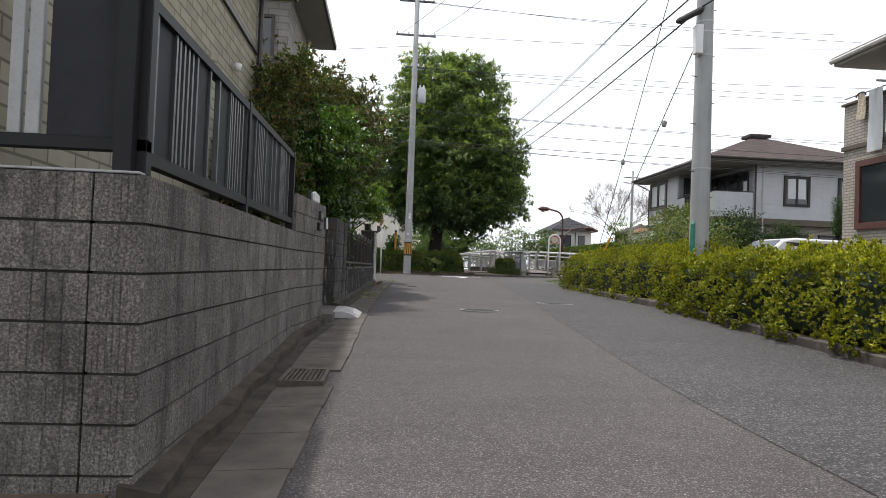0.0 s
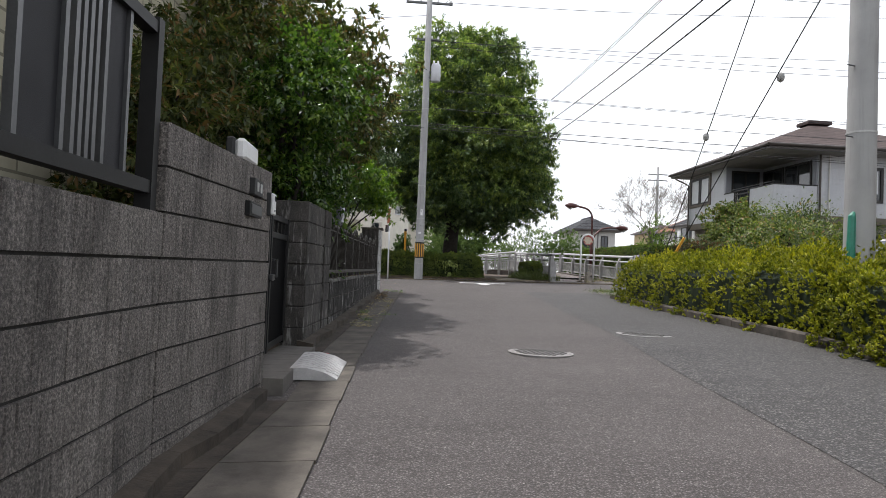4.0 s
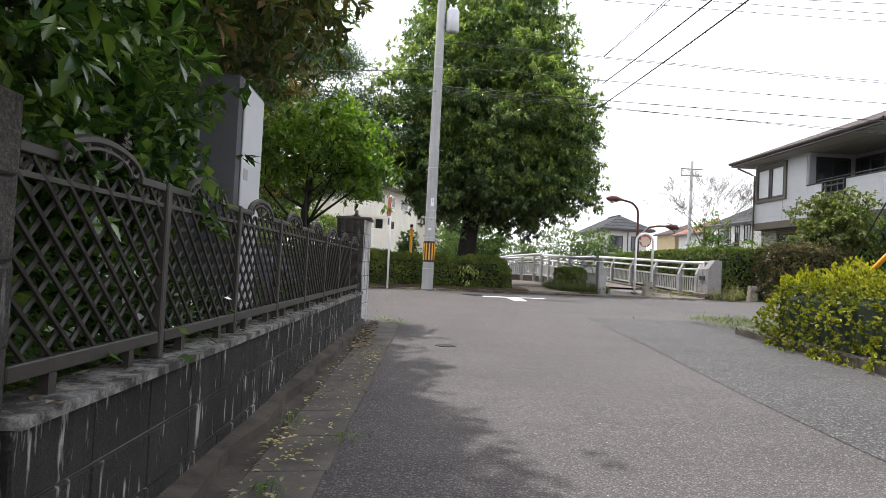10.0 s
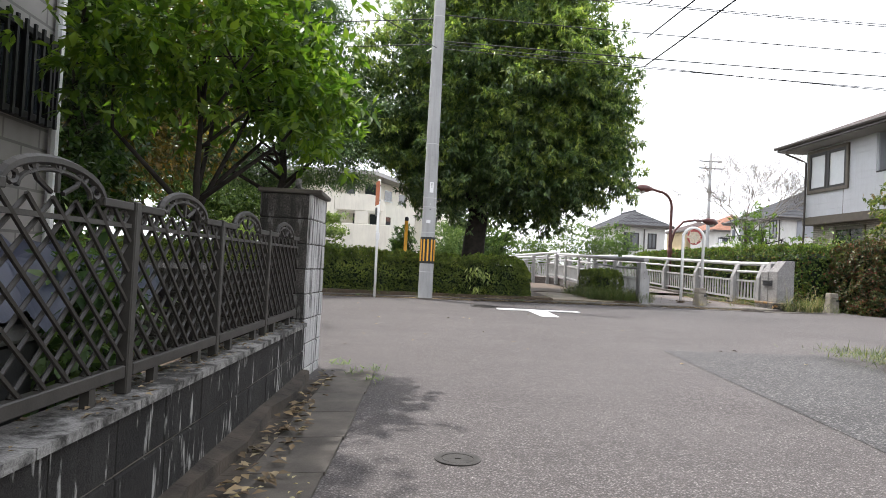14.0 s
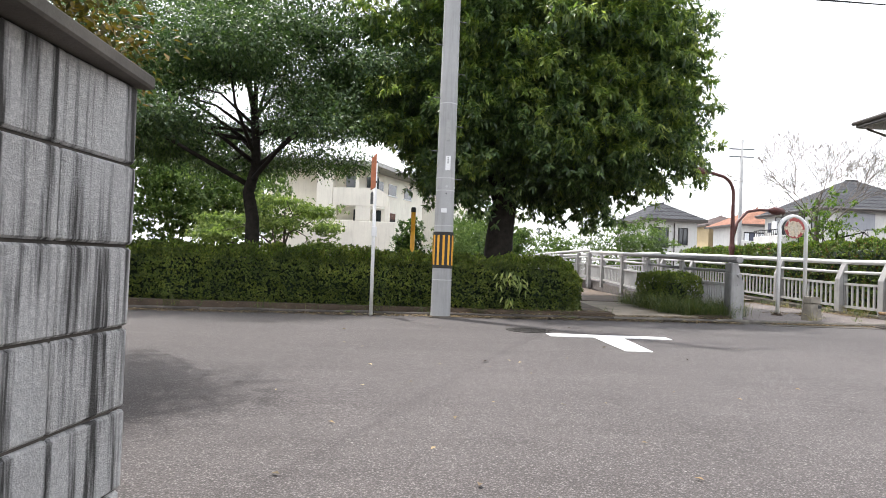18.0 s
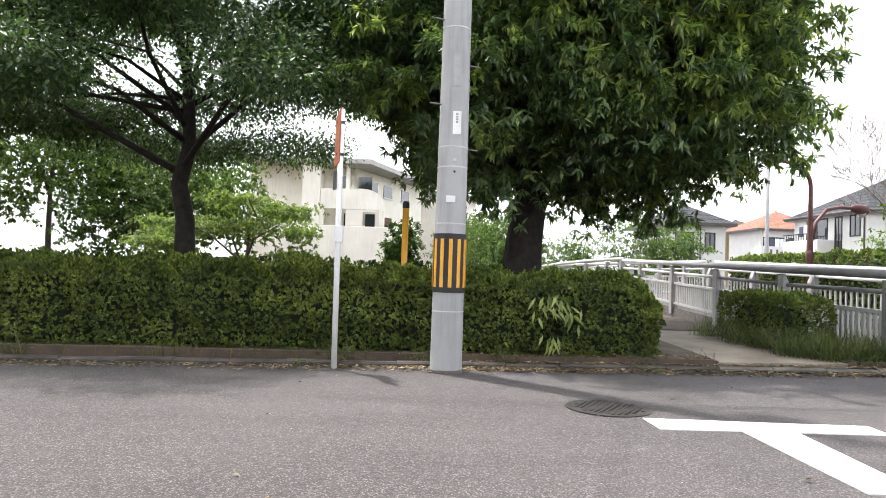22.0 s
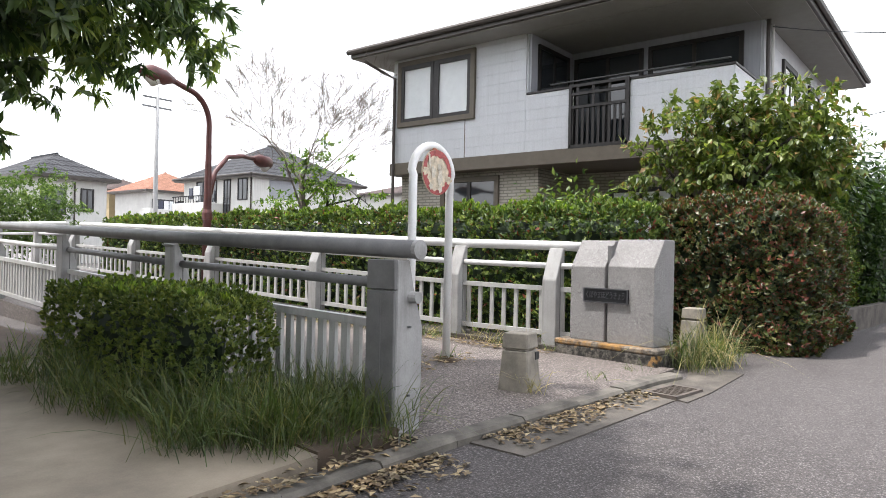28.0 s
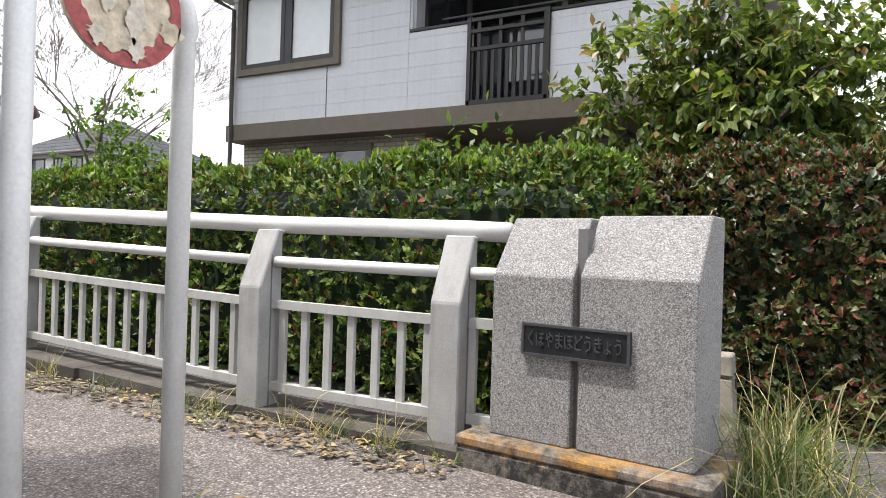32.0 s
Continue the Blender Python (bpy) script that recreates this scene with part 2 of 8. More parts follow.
def course_mat(name, a, b_, mortar, w, h, bumpy=0.5, joint=0.012):
    """Small bricks or siding far off: courses by a brick texture laid on upright walls."""
    m, n, l, b = nodes_of(name)
    g = n.new("ShaderNodeNewGeometry")
    sp = n.new("ShaderNodeSeparateXYZ")
    l.new(g.outputs["Position"], sp.inputs[0])
    ad = n.new("ShaderNodeMath")
    l.new(sp.outputs["X"], ad.inputs[0])
    l.new(sp.outputs["Y"], ad.inputs[1])
    cb = n.new("ShaderNodeCombineXYZ")
    l.new(ad.outputs[0], cb.inputs["X"])
    l.new(sp.outputs["Z"], cb.inputs["Y"])
    t = n.new("ShaderNodeTexBrick")
    t.inputs["Scale"].default_value, t.inputs["Brick Width"].default_value, t.inputs["Row Height"].default_value = 1.0, w, h
    t.inputs["Mortar Size"].default_value = joint
    for k, col in (("Color1", a), ("Color2", b_), ("Mortar", mortar)):
        t.inputs[k].default_value = (*col, 1)
    l.new(cb.outputs[0], t.inputs["Vector"])
    v = coords(n, l)
    c = mix_node(n, l, t.outputs["Color"], ramp_node(n, l, noise_node(n, l, v, 3.0, 5), [(0.3, (0.78,) * 3), (0.7, (1.0,) * 3)]), 0.9, 'MULTIPLY')
    l.new(c, b.inputs["Base Color"])
    b.inputs["Roughness"].default_value, b.inputs["Specular IOR Level"].default_value = 0.9, 0.15
    bump_node(n, l, t.outputs["Fac"], -bumpy, 0.01, b)
    return m


def glass_mat(name, tint, rough=0.05):
    m, n, l, b = nodes_of(name)
    b.inputs["Base Color"].default_value = (*tint, 1)
    b.inputs["Roughness"].default_value, b.inputs["Specular IOR Level"].default_value = rough, 0.8
    return m


M_ROAD = asphalt("asphalt", (0.086, 0.076, 0.0715), (0.138, 0.124, 0.118), 105.0, 0.5, (0.225, 0.208, 0.2))
M_ROAD2 = asphalt("coarse_asphalt", (0.06, 0.059, 0.058), (0.10, 0.098, 0.096), 75.0, 0.8, (0.22, 0.212, 0.204))
M_SOIL = plain("soil", (0.09, 0.065, 0.045), 0.95, var=0.4, scale=3, fine=45, bump=0.8)
M_CONC = plain("concrete", (0.15, 0.133, 0.113), 0.9, var=0.45, scale=3.5, fine=120, bump=0.35, per_object=0.25)
M_CONC2 = plain("pole_concrete", (0.40, 0.40, 0.395), 0.85, var=0.12, scale=1.6, fine=150, bump=0.2, streak=0.25)
M_KERBPALE = plain("sandy_kerb_stone", (0.14, 0.127, 0.107), 0.92, var=0.5, scale=5, fine=110, bump=0.6, per_object=0.25)
M_KERB = plain("kerb_stone", (0.095, 0.082, 0.07), 0.92, var=0.5, scale=4, fine=110, bump=0.5, per_object=0.25)
M_PATH = plain("path_concrete", (0.27, 0.225, 0.17), 0.9, var=0.35, scale=1.7, fine=120, bump=0.3)
M_AGG = pebble_mat("washed_pebbles", [(0.0, (0.06, 0.054, 0.051)), (0.4, (0.175, 0.152, 0.142)), (0.75, (0.29, 0.26, 0.243)), (1.0, (0.54, 0.51, 0.48))], 84.0, 1.0)
M_BLOCK = block_mat("ribbed_block", (0.165, 0.151, 0.138), (0.30, 0.276, 0.253), stain=0.55)
M_BLOCK_DARK = block_mat("mossy_block", (0.03, 0.028, 0.025), (0.125, 0.115, 0.105), ribs=0, stain=0.85, white=0.35)
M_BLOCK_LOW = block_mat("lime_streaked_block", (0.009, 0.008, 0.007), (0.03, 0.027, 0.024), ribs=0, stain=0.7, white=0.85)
M_BLOCK_GP = block_mat("pale_block", (0.50, 0.49, 0.48), (0.66, 0.65, 0.64), ribs=0, stain=0.95)
M_CAP = mottled("cap_stone", (0.27, 0.26, 0.245), (0.035, 0.032, 0.028), 11.0, (0.44, 0.58))
M_IRON = plain("dark_bronze_metal", (0.014, 0.0138, 0.014), 0.5, 0.0, spec=0.25, var=0.2, bump=0.08)
M_ALU = plain("grey_aluminium", (0.13, 0.132, 0.135), 0.4, 0.7, var=0.1, bump=0.05)
M_GATE = plain("black_gate_sheet", (0.0045, 0.0045, 0.005), 0.6, spec=0.04)
M_PANEL = plain("charcoal_panel", (0.024, 0.024, 0.027), 0.6, 0.0, spec=0.25, var=0.2, fine=300, bump=0.3)
M_LATTICE = plain("bronze_lattice", (0.038, 0.034, 0.029), 0.5, 0.0, spec=0.45, var=0.3, scale=9, bump=0.15)
M_WHITE = plain("white_paint", (0.82, 0.82, 0.81), 0.4, var=0.05, scale=5, bump=0.08, streak=0.12, dirt=(0.3, 0.27, 0.22))
M_GUTTER = plain("gutter_concrete", (0.105, 0.092, 0.077), 0.85, var=0.45, scale=3.5, fine=110, bump=0.45, streak=0.3, dirt=(0.05, 0.042, 0.035))
M_RAIL = plain("rail_paint", (0.44, 0.435, 0.42), 0.5, var=0.08, scale=4, bump=0.1, streak=0.35, dirt=(0.2, 0.18, 0.15))
M_RAILW = plain("top_rail_paint", (0.58, 0.575, 0.56), 0.42, var=0.06, scale=4, bump=0.08)
M_POST = plain("cast_post", (0.34, 0.335, 0.325), 0.6, var=0.15, scale=5, bump=0.25, streak=0.3)
M_PIPE = plain("weathered_pipe", (0.15, 0.148, 0.145), 0.55, var=0.2, scale=6, bump=0.15)
M_GRAN = pebble_mat("granite", [(0.0, (0.04, 0.04, 0.044)), (0.35, (0.29, 0.295, 0.305)), (0.65, (0.48, 0.485, 0.49)), (1.0, (0.78, 0.79, 0.80))], 250.0, 0.12)
M_YELLOW = plain("yellow_tape", (0.78, 0.38, 0.03), 0.5, var=0.12, scale=12)
M_BLACK = plain("black_rubber", (0.022, 0.022, 0.022), 0.6, var=0.2)
M_PETAL = plain("red_petal", (0.45, 0.03, 0.04), 0.5, var=0.2, scale=40)
M_RED = plain("faded_red", (0.36, 0.07, 0.065), 0.55, var=0.45, scale=30)
M_FILM = plain("torn_film", (0.62, 0.56, 0.46), 0.6, var=0.25, scale=40)
M_PEEL = plain("peeled_plate", (0.60, 0.51, 0.38), 0.7, var=0.4, scale=22)
M_RUST = plain("rusty_orange", (0.38, 0.12, 0.05), 0.7, var=0.4, scale=20)
M_LAMPRED = plain("maroon_paint", (0.105, 0.034, 0.03), 0.45, var=0.3, scale=8)
M_BROWN = plain("brown_paint", (0.055, 0.045, 0.038), 0.45, var=0.15, scale=6)
M_CAST = plain("cast_iron", (0.055, 0.051, 0.047), 0.6, 0.5, var=0.3, scale=10, bump=0.5)
M_GRATE = plain("rusty_grate", (0.10, 0.082, 0.068), 0.7, var=0.35, scale=14, bump=0.4)
M_CAST_PALE = plain("worn_manhole", (0.25, 0.24, 0.23), 0.55, 0.3, var=0.25, scale=8, bump=0.4)
M_MARK = plain("road_paint", (0.78, 0.78, 0.76), 0.7, var=0.12, scale=10, bump=0.3)
M_PLASTIC = plain("grey_plastic", (0.36, 0.36, 0.35), 0.5, var=0.12)
# Darker copy of the tank sheet, with the side's shade in its colour.
M_TANKSHADE = plain("tank_shade_sheet", (0.115, 0.12, 0.13), 0.45, 0.1, var=0.12, scale=2, bump=0.04)
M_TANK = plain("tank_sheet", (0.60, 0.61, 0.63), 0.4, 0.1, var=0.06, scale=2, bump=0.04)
M_TARP = plain("blue_grey_tarp", (0.04, 0.046, 0.075), 0.42, var=0.3, scale=5, bump=0.15)
M_BARK = plain("bark", (0.026, 0.021, 0.017), 0.95, var=0.5, scale=9, fine=40, bump=1.0)
M_TWIG = plain("grey_twig", (0.20, 0.175, 0.15), 0.9, var=0.3, scale=9)
M_BARK2 = plain("grey_bark", (0.10, 0.085, 0.07), 0.95, var=0.4, scale=9, fine=40, bump=0.8)
M_SIDING = plain("white_siding", (0.55, 0.56, 0.58), 0.55, var=0.05, scale=1.5, fine=30, bump=0.1, streak=0.1)
M_CREAM = plain("cream_render", (0.83, 0.79, 0.69), 0.85, var=0.08, scale=1.2, streak=0.2, dirt=(0.35, 0.31, 0.26))
M_ROOFSLAB = plain("roof_slab", (0.42, 0.41, 0.39), 0.85, var=0.15, scale=2)
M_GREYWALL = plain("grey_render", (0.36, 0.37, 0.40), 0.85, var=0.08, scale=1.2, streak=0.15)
M_SAND = plain("tan_render", (0.48, 0.38, 0.22), 0.85, var=0.08, scale=1.2, streak=0.15)
M_PALEWALL = plain("pale_render", (0.62, 0.61, 0.58), 0.85, var=0.07, scale=1.2, streak=0.15)
M_TRIM = plain("taupe_trim", (0.115, 0.095, 0.07), 0.6, var=0.12)
M_DARKWOOD = plain("dark_brown_frame", (0.013, 0.010, 0.009), 0.5, var=0.2)
M_ROOF = course_mat("brown_slates", (0.085, 0.066, 0.062), (0.11, 0.085, 0.08), (0.04, 0.033, 0.033), 0.5, 0.16)
M_TILE = course_mat("grey_roof_tiles", (0.06, 0.062, 0.068), (0.08, 0.083, 0.088), (0.022, 0.022, 0.025), 0.35, 0.28, 0.8, 0.03)
M_ORANGE = course_mat("orange_roof_tiles", (0.25, 0.13, 0.09), (0.31, 0.165, 0.115), (0.13, 0.06, 0.045), 0.3, 0.16)
M_BRICKW = course_mat("cream_brick", (0.42, 0.385, 0.33), (0.50, 0.46, 0.40), (0.26, 0.24, 0.21), 0.23, 0.07)
M_STONEY = course_mat("tan_tile_siding", (0.36, 0.335, 0.25), (0.44, 0.41, 0.31), (0.20, 0.185, 0.14), 0.46, 0.15, 0.4)
M_GLASS = glass_mat("dark_glass", (0.03, 0.035, 0.04))
M_BLIND = plain("white_blind", (0.68, 0.70, 0.71), 0.4, var=0.05)
M_SOFFIT = plain("soffit", (0.33, 0.32, 0.30), 0.8, var=0.06)
M_MOSS = plain("mossy_footing", (0.055, 0.044, 0.033), 0.95, var=0.6, scale=5, fine=60, bump=0.9)
M_STRAP = plain("galvanised_strap", (0.55, 0.55, 0.54), 0.45, 0.3, var=0.15)
M_WIRE = plain("black_cable", (0.02, 0.02, 0.022), 0.6, var=0.1, bump=0)
M_CARW = glass_mat("white_car_paint", (0.72, 0.72, 0.71), 0.2)
M_LENS = glass_mat("lamp_lens", (0.5, 0.48, 0.45), 0.15)
M_PLATE = plain("bronze_plate", (0.045, 0.047, 0.05), 0.4, 0.6, var=0.2)
M_LETTER = plain("raised_letters", (0.13, 0.13, 0.14), 0.4, 0.7, var=0.1)
M_STONE = plain("bollard_stone", (0.25, 0.225, 0.185), 0.9, var=0.35, scale=7, fine=130, bump=0.6)
M_PLINTH = mottled("plinth_stone", (0.19, 0.17, 0.145), (0.022, 0.02, 0.017), 16.0, (0.46, 0.62), (0.34, 0.18, 0.05), (0.62, 0.68), 4.0, 0.9)
M_OCHRE = mottled("lichen_kerb", (0.22, 0.19, 0.155), (0.028, 0.025, 0.02), 14.0, (0.42, 0.6), (0.36, 0.19, 0.05), (0.44, 0.60), 2.6, 0.9)

L_BIG = leafy("evergreen_leaf", (0.043, 0.086, 0.039), (0.110, 0.182, 0.073), (0.220, 0.298, 0.124), rough=0.36, through=0.45, gloss=0.7)
# Young leaves, lightened further to paint the crown's lit side.
L_LITFLUSH = leafy("lit_young_evergreen_leaf", (0.113, 0.184, 0.061), (0.216, 0.304, 0.089), (0.433, 0.494, 0.167), rough=0.36, through=0.55, gloss=0.7)
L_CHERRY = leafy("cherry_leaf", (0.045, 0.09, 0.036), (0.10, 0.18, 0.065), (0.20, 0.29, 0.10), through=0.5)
# Darkened copy of the cherry leaf; the crown's shade sits in its colour.
L_CHERRYSHADE = leafy("shaded_cherry_leaf", (0.034, 0.070, 0.031), (0.074, 0.138, 0.054), (0.156, 0.228, 0.091), through=0.34)
L_MAPLE = leafy("maple_leaf", (0.11, 0.17, 0.06), (0.21, 0.29, 0.10), (0.34, 0.42, 0.17), through=0.45, rough=0.6)
L_HEDGE = leafy("clipped_hedge_leaf", (0.053, 0.086, 0.023), (0.132, 0.179, 0.042), (0.242, 0.275, 0.071), rough=0.45, through=0.35, gloss=0.28)
L_CAM = leafy("camellia_leaf", (0.032, 0.081, 0.017), (0.081, 0.162, 0.032), (0.205, 0.302, 0.065), rough=0.24, through=0.35, gloss=0.9)
L_LIME = leafy("lime_hedge_leaf", (0.10, 0.125, 0.013), (0.27, 0.295, 0.02), (0.46, 0.45, 0.035), through=0.35, gloss=0.3)
L_LIMETIP = leafy("lime_tip_leaf", (0.24, 0.26, 0.02), (0.38, 0.385, 0.026), (0.55, 0.52, 0.045), through=0.4, gloss=0.3)
L_PHOT = leafy("photinia_leaf", (0.035, 0.075, 0.02), (0.10, 0.165, 0.034), (0.25, 0.31, 0.075), rough=0.5, accent=(0.20, 0.055, 0.03), share=0.05, gloss=0.35)
L_PHOTRED = leafy("bronzed_photinia_leaf", (0.030, 0.051, 0.017), (0.072, 0.098, 0.029), (0.170, 0.170, 0.060), rough=0.4, accent=(0.17, 0.05, 0.03), share=0.2)
L_DARK = leafy("shade_leaf", (0.016, 0.042, 0.011), (0.042, 0.09, 0.02), (0.10, 0.16, 0.035), through=0.36)
L_BRIGHT = leafy("young_leaf", (0.06, 0.13, 0.02), (0.13, 0.23, 0.03), (0.23, 0.33, 0.045), through=0.5)
L_DOG = leafy("dogwood_leaf", (0.055, 0.093, 0.022), (0.128, 0.178, 0.043), (0.246, 0.289, 0.085), through=0.42, accent=(0.30, 0.19, 0.09), share=0.06)
L_FAR = leafy("distant_leaf", (0.06, 0.11, 0.034), (0.125, 0.205, 0.06), (0.23, 0.31, 0.10), through=0.35, rough=0.75)
L_GRASS = leafy("grass_blade", (0.049, 0.082, 0.025), (0.090, 0.131, 0.037), (0.213, 0.205, 0.082), through=0.4)
L_SPRIG = leafy("pale_sprig_leaf", (0.20, 0.27, 0.06), (0.33, 0.40, 0.11), (0.48, 0.52, 0.2), through=0.45)
L_STRAW = leafy("dry_grass", (0.20, 0.17, 0.09), (0.34, 0.29, 0.16), (0.48, 0.42, 0.26), through=0.3)
L_LITTER = leafy("fallen_leaf", (0.09, 0.06, 0.04), (0.22, 0.16, 0.10), (0.42, 0.34, 0.23), rough=0.8, through=0.05)
L_PETAL = leafy("yellow_fallen_leaf", (0.30, 0.24, 0.10), (0.48, 0.42, 0.22), (0.65, 0.6, 0.42), rough=0.8, through=0.05)
L_SHOOT = leafy("young_shoot", (0.09, 0.16, 0.02), (0.17, 0.27, 0.03), (0.28, 0.36, 0.05), through=0.45)
# Near-black fill colour for the shade inside hedges.
L_CORE = leafy("hedge_shade", (0.010, 0.022, 0.008), (0.012, 0.026, 0.009), (0.014, 0.03, 0.01), rough=0.9, through=0.0)
L_SPRUCE = leafy("spruce_needle", (0.022, 0.034, 0.032), (0.045, 0.065, 0.06), (0.09, 0.12, 0.11), through=0.1)
L_OLIVE = leafy("olive_leaf", (0.039, 0.058, 0.018), (0.085, 0.111, 0.034), (0.182, 0.195, 0.065), rough=0.6, through=0.36, accent=(0.20, 0.12, 0.05), share=0.12)
L_RUSTY = leafy("copper_leaf", (0.06, 0.06, 0.016), (0.14, 0.11, 0.028), (0.25, 0.16, 0.04), through=0.45)

# ---- building helpers ----
GYS, GZS = [-600, -60, -10, 0, 5.3, 10.8, 12, 18, 25, 30, 36, 80, 600], [-3, -2.2, -0.46, -0.1, 0.09, 0.31, 0.35, 0.455, 0.57, 0.63, 0.68, 0.7, 0.7]


def G(x, y):
    """Height of the ground: the lane climbs towards the junction."""
    return float(np.interp(y, GYS, GZS)) + 0.012 * (min(max(x, -12), 14) - 1)


PLACES = {}


def thing(name, at, label, category, group="", kind="", rz=0.0):
    e = new(name)
    e.empty_display_size = 0.2
    e.matrix_basis = pose(*at, 0, 0, rz)
    PLACES[e.name] = pose(*at, 0, 0, rz)
    return tagged(e, label, category, group, kind)


def mesh_of(name, bm, material, smooth=False):
    me = bpy.data.meshes.new(name)
    bmesh.ops.recalc_face_normals(bm, faces=bm.faces)
    bm.to_mesh(me)
    bm.free()
    me.materials.append(material)
    if smooth:
        me.shade_smooth()
    return me


def part(name, bm, material, parent, label="", smooth=False, here=False):
    """One mesh under a thing or a part; here: the mesh is in the thing's own coordinates, else in the world's."""
    me = bm if isinstance(bm, bpy.types.Mesh) else mesh_of(name, bm, material, smooth)
    if not here:
        root = parent if parent.parent is None else (parent.parent if parent.parent.parent is None else parent.parent.parent)
        me.transform(PLACES[root.name].inverted())
    ob = new(name, me)
    ob.parent = parent
    return tagged(ob, label)


def single(name, bm, material, label, category, group="", kind="", smooth=False):
    """A thing of one mesh, built in the world's coordinates, with its origin at its foot."""
    me = bm if isinstance(bm, bpy.types.Mesh) else mesh_of(name, bm, material, smooth)
    co = np.empty(len(me.vertices) * 3)
    me.vertices.foreach_get("co", co)
    co = co.reshape(-1, 3)
    o = Vector((*co[:, :2].mean(0), co[:, 2].min()))
    me.transform(Matrix.Translation(-o))
    ob = new(name, me)
    ob.location = o
    PLACES[ob.name] = Matrix.Translation(o)
    return tagged(ob, label, category, group, kind)


def box(bm, x0, y0, z0, x1, y1, z1, bev=0.0, m=None):
    v = [bm.verts.new((x, y, z)) for x in (x0, x1) for y in (y0, y1) for z in (z0, z1)]
    f = [bm.faces.new([v[i] for i in q]) for q in ((0, 1, 3, 2), (4, 6, 7, 5), (0, 4, 5, 1), (2, 3, 7, 6), (0, 2, 6, 4), (1, 5, 7, 3))]
    if m is not None:
        bmesh.ops.transform(bm, matrix=m, verts=v)
    if bev:
        bmesh.ops.recalc_face_normals(bm, faces=f)
        bmesh.ops.bevel(bm, geom=list({e for k in f for e in k.edges}), offset=bev, segments=1, affect='EDGES')
    return bm


def boxm(*a, **k):
    return box(bmesh.new(), *a, **k)


def prism(bm, poly, z0, z1):
    """An upright prism on a plan; z0 and z1 may be numbers or functions of x, y."""
    lo = [bm.verts.new((x, y, z0(x, y) if callable(z0) else z0)) for x, y in poly]
    hi = [bm.verts.new((x, y, z1(x, y) if callable(z1) else z1)) for x, y in poly]
    k = len(poly)
    bm.faces.new(hi)
    bm.faces.new(lo[::-1])
    for i in range(k):
        bm.faces.new((lo[i], lo[(i + 1) % k], hi[(i + 1) % k], hi[i]))
    return bm


def tube(bm, pts, radii, sides=8):
    pts = [Vector(p) for p in pts]
    if not isinstance(radii, (list, tuple)):
        radii = [radii] * len(pts)
    rings = []
    ref = Vector((0, 0, 1))
    for i, p in enumerate(pts):
        d = (pts[min(i + 1, len(pts) - 1)] - pts[max(i - 1, 0)]).normalized()
        if i == 0:
            ref = Vector((1, 0, 0)) if abs(d.z) > 0.9 else Vector((0, 0, 1))
        a = (ref - d * ref.dot(d)).normalized()
        ref = a
        b = d.cross(a)
        rings.append([bm.verts.new(p + (a * math.cos(t) + b * math.sin(t)) * radii[i]) for t in (2 * math.pi * k / sides for k in range(sides))])
    for r, s in zip(rings, rings[1:]):
        for k in range(sides):
            bm.faces.new((r[k], r[(k + 1) % sides], s[(k + 1) % sides], s[k]))
    bm.faces.new(rings[0][::-1])
    bm.faces.new(rings[-1])
    return bm


def tubem(pts, r, sides=8):
    return tube(bmesh.new(), pts, r, sides)


def lathe(profile, sides=20, at=(0, 0, 0)):
    """A turned body from (radius, height) pairs."""
    bm = bmesh.new()
    rings = [[bm.verts.new((at[0] + r * math.cos(2 * math.pi * k / sides), at[1] + r * math.sin(2 * math.pi * k / sides), at[2] + z)) for k in range(sides)] for r, z in profile]
    for r, s in zip(rings, rings[1:]):
        for k in range(sides):
            bm.faces.new((r[k], r[(k + 1) % sides], s[(k + 1) % sides], s[k]))
    bm.faces.new(rings[0][::-1])
    bm.faces.new(rings[-1])
    return bm


# ---- foliage ----


def leaf_mesh(name, P, D, U, L, W, material, fold=0.12, droop=0.0):
    """Folded rhombic leaves: base point, axis, normal, length and width of each."""
    n = len(P)
    D = D / np.linalg.norm(D, axis=1)[:, None]
    S = np.cross(D, U)
    S /= np.linalg.norm(S, axis=1)[:, None] + 1e-9
    Nn = np.cross(S, D)
    mid = P + D * (L * 0.45)[:, None] - Nn * (L * droop * 0.3)[:, None]
    tip = P + D * L[:, None] - Nn * (L * droop)[:, None]
    up = Nn * (W * fold)[:, None]
    co = np.stack([P, mid + S * (W / 2)[:, None] + up, tip, mid - S * (W / 2)[:, None] + up], 1).reshape(-1, 3)
    me = bpy.data.meshes.new(name)
    me.vertices.add(4 * n)
    me.vertices.foreach_set("co", co.astype(np.float32).ravel())
    b = 4 * np.arange(n)[:, None]
    idx = np.concatenate([b, b + 1, b + 2, b, b + 2, b + 3], 1)
    me.loops.add(6 * n)
    me.loops.foreach_set("vertex_index", idx.astype(np.int32).ravel())
    me.polygons.add(2 * n)
    me.polygons.foreach_set("loop_start", (3 * np.arange(2 * n)).astype(np.int32))
    me.polygons.foreach_set("loop_total", np.full(2 * n, 3, np.int32))
    me.update(calc_edges=True)
    me.validate()
    me.materials.append(material)
    return me


def unit(n):
    v = rng.normal(size=(n, 3))
    return v / np.linalg.norm(v, axis=1)[:, None]


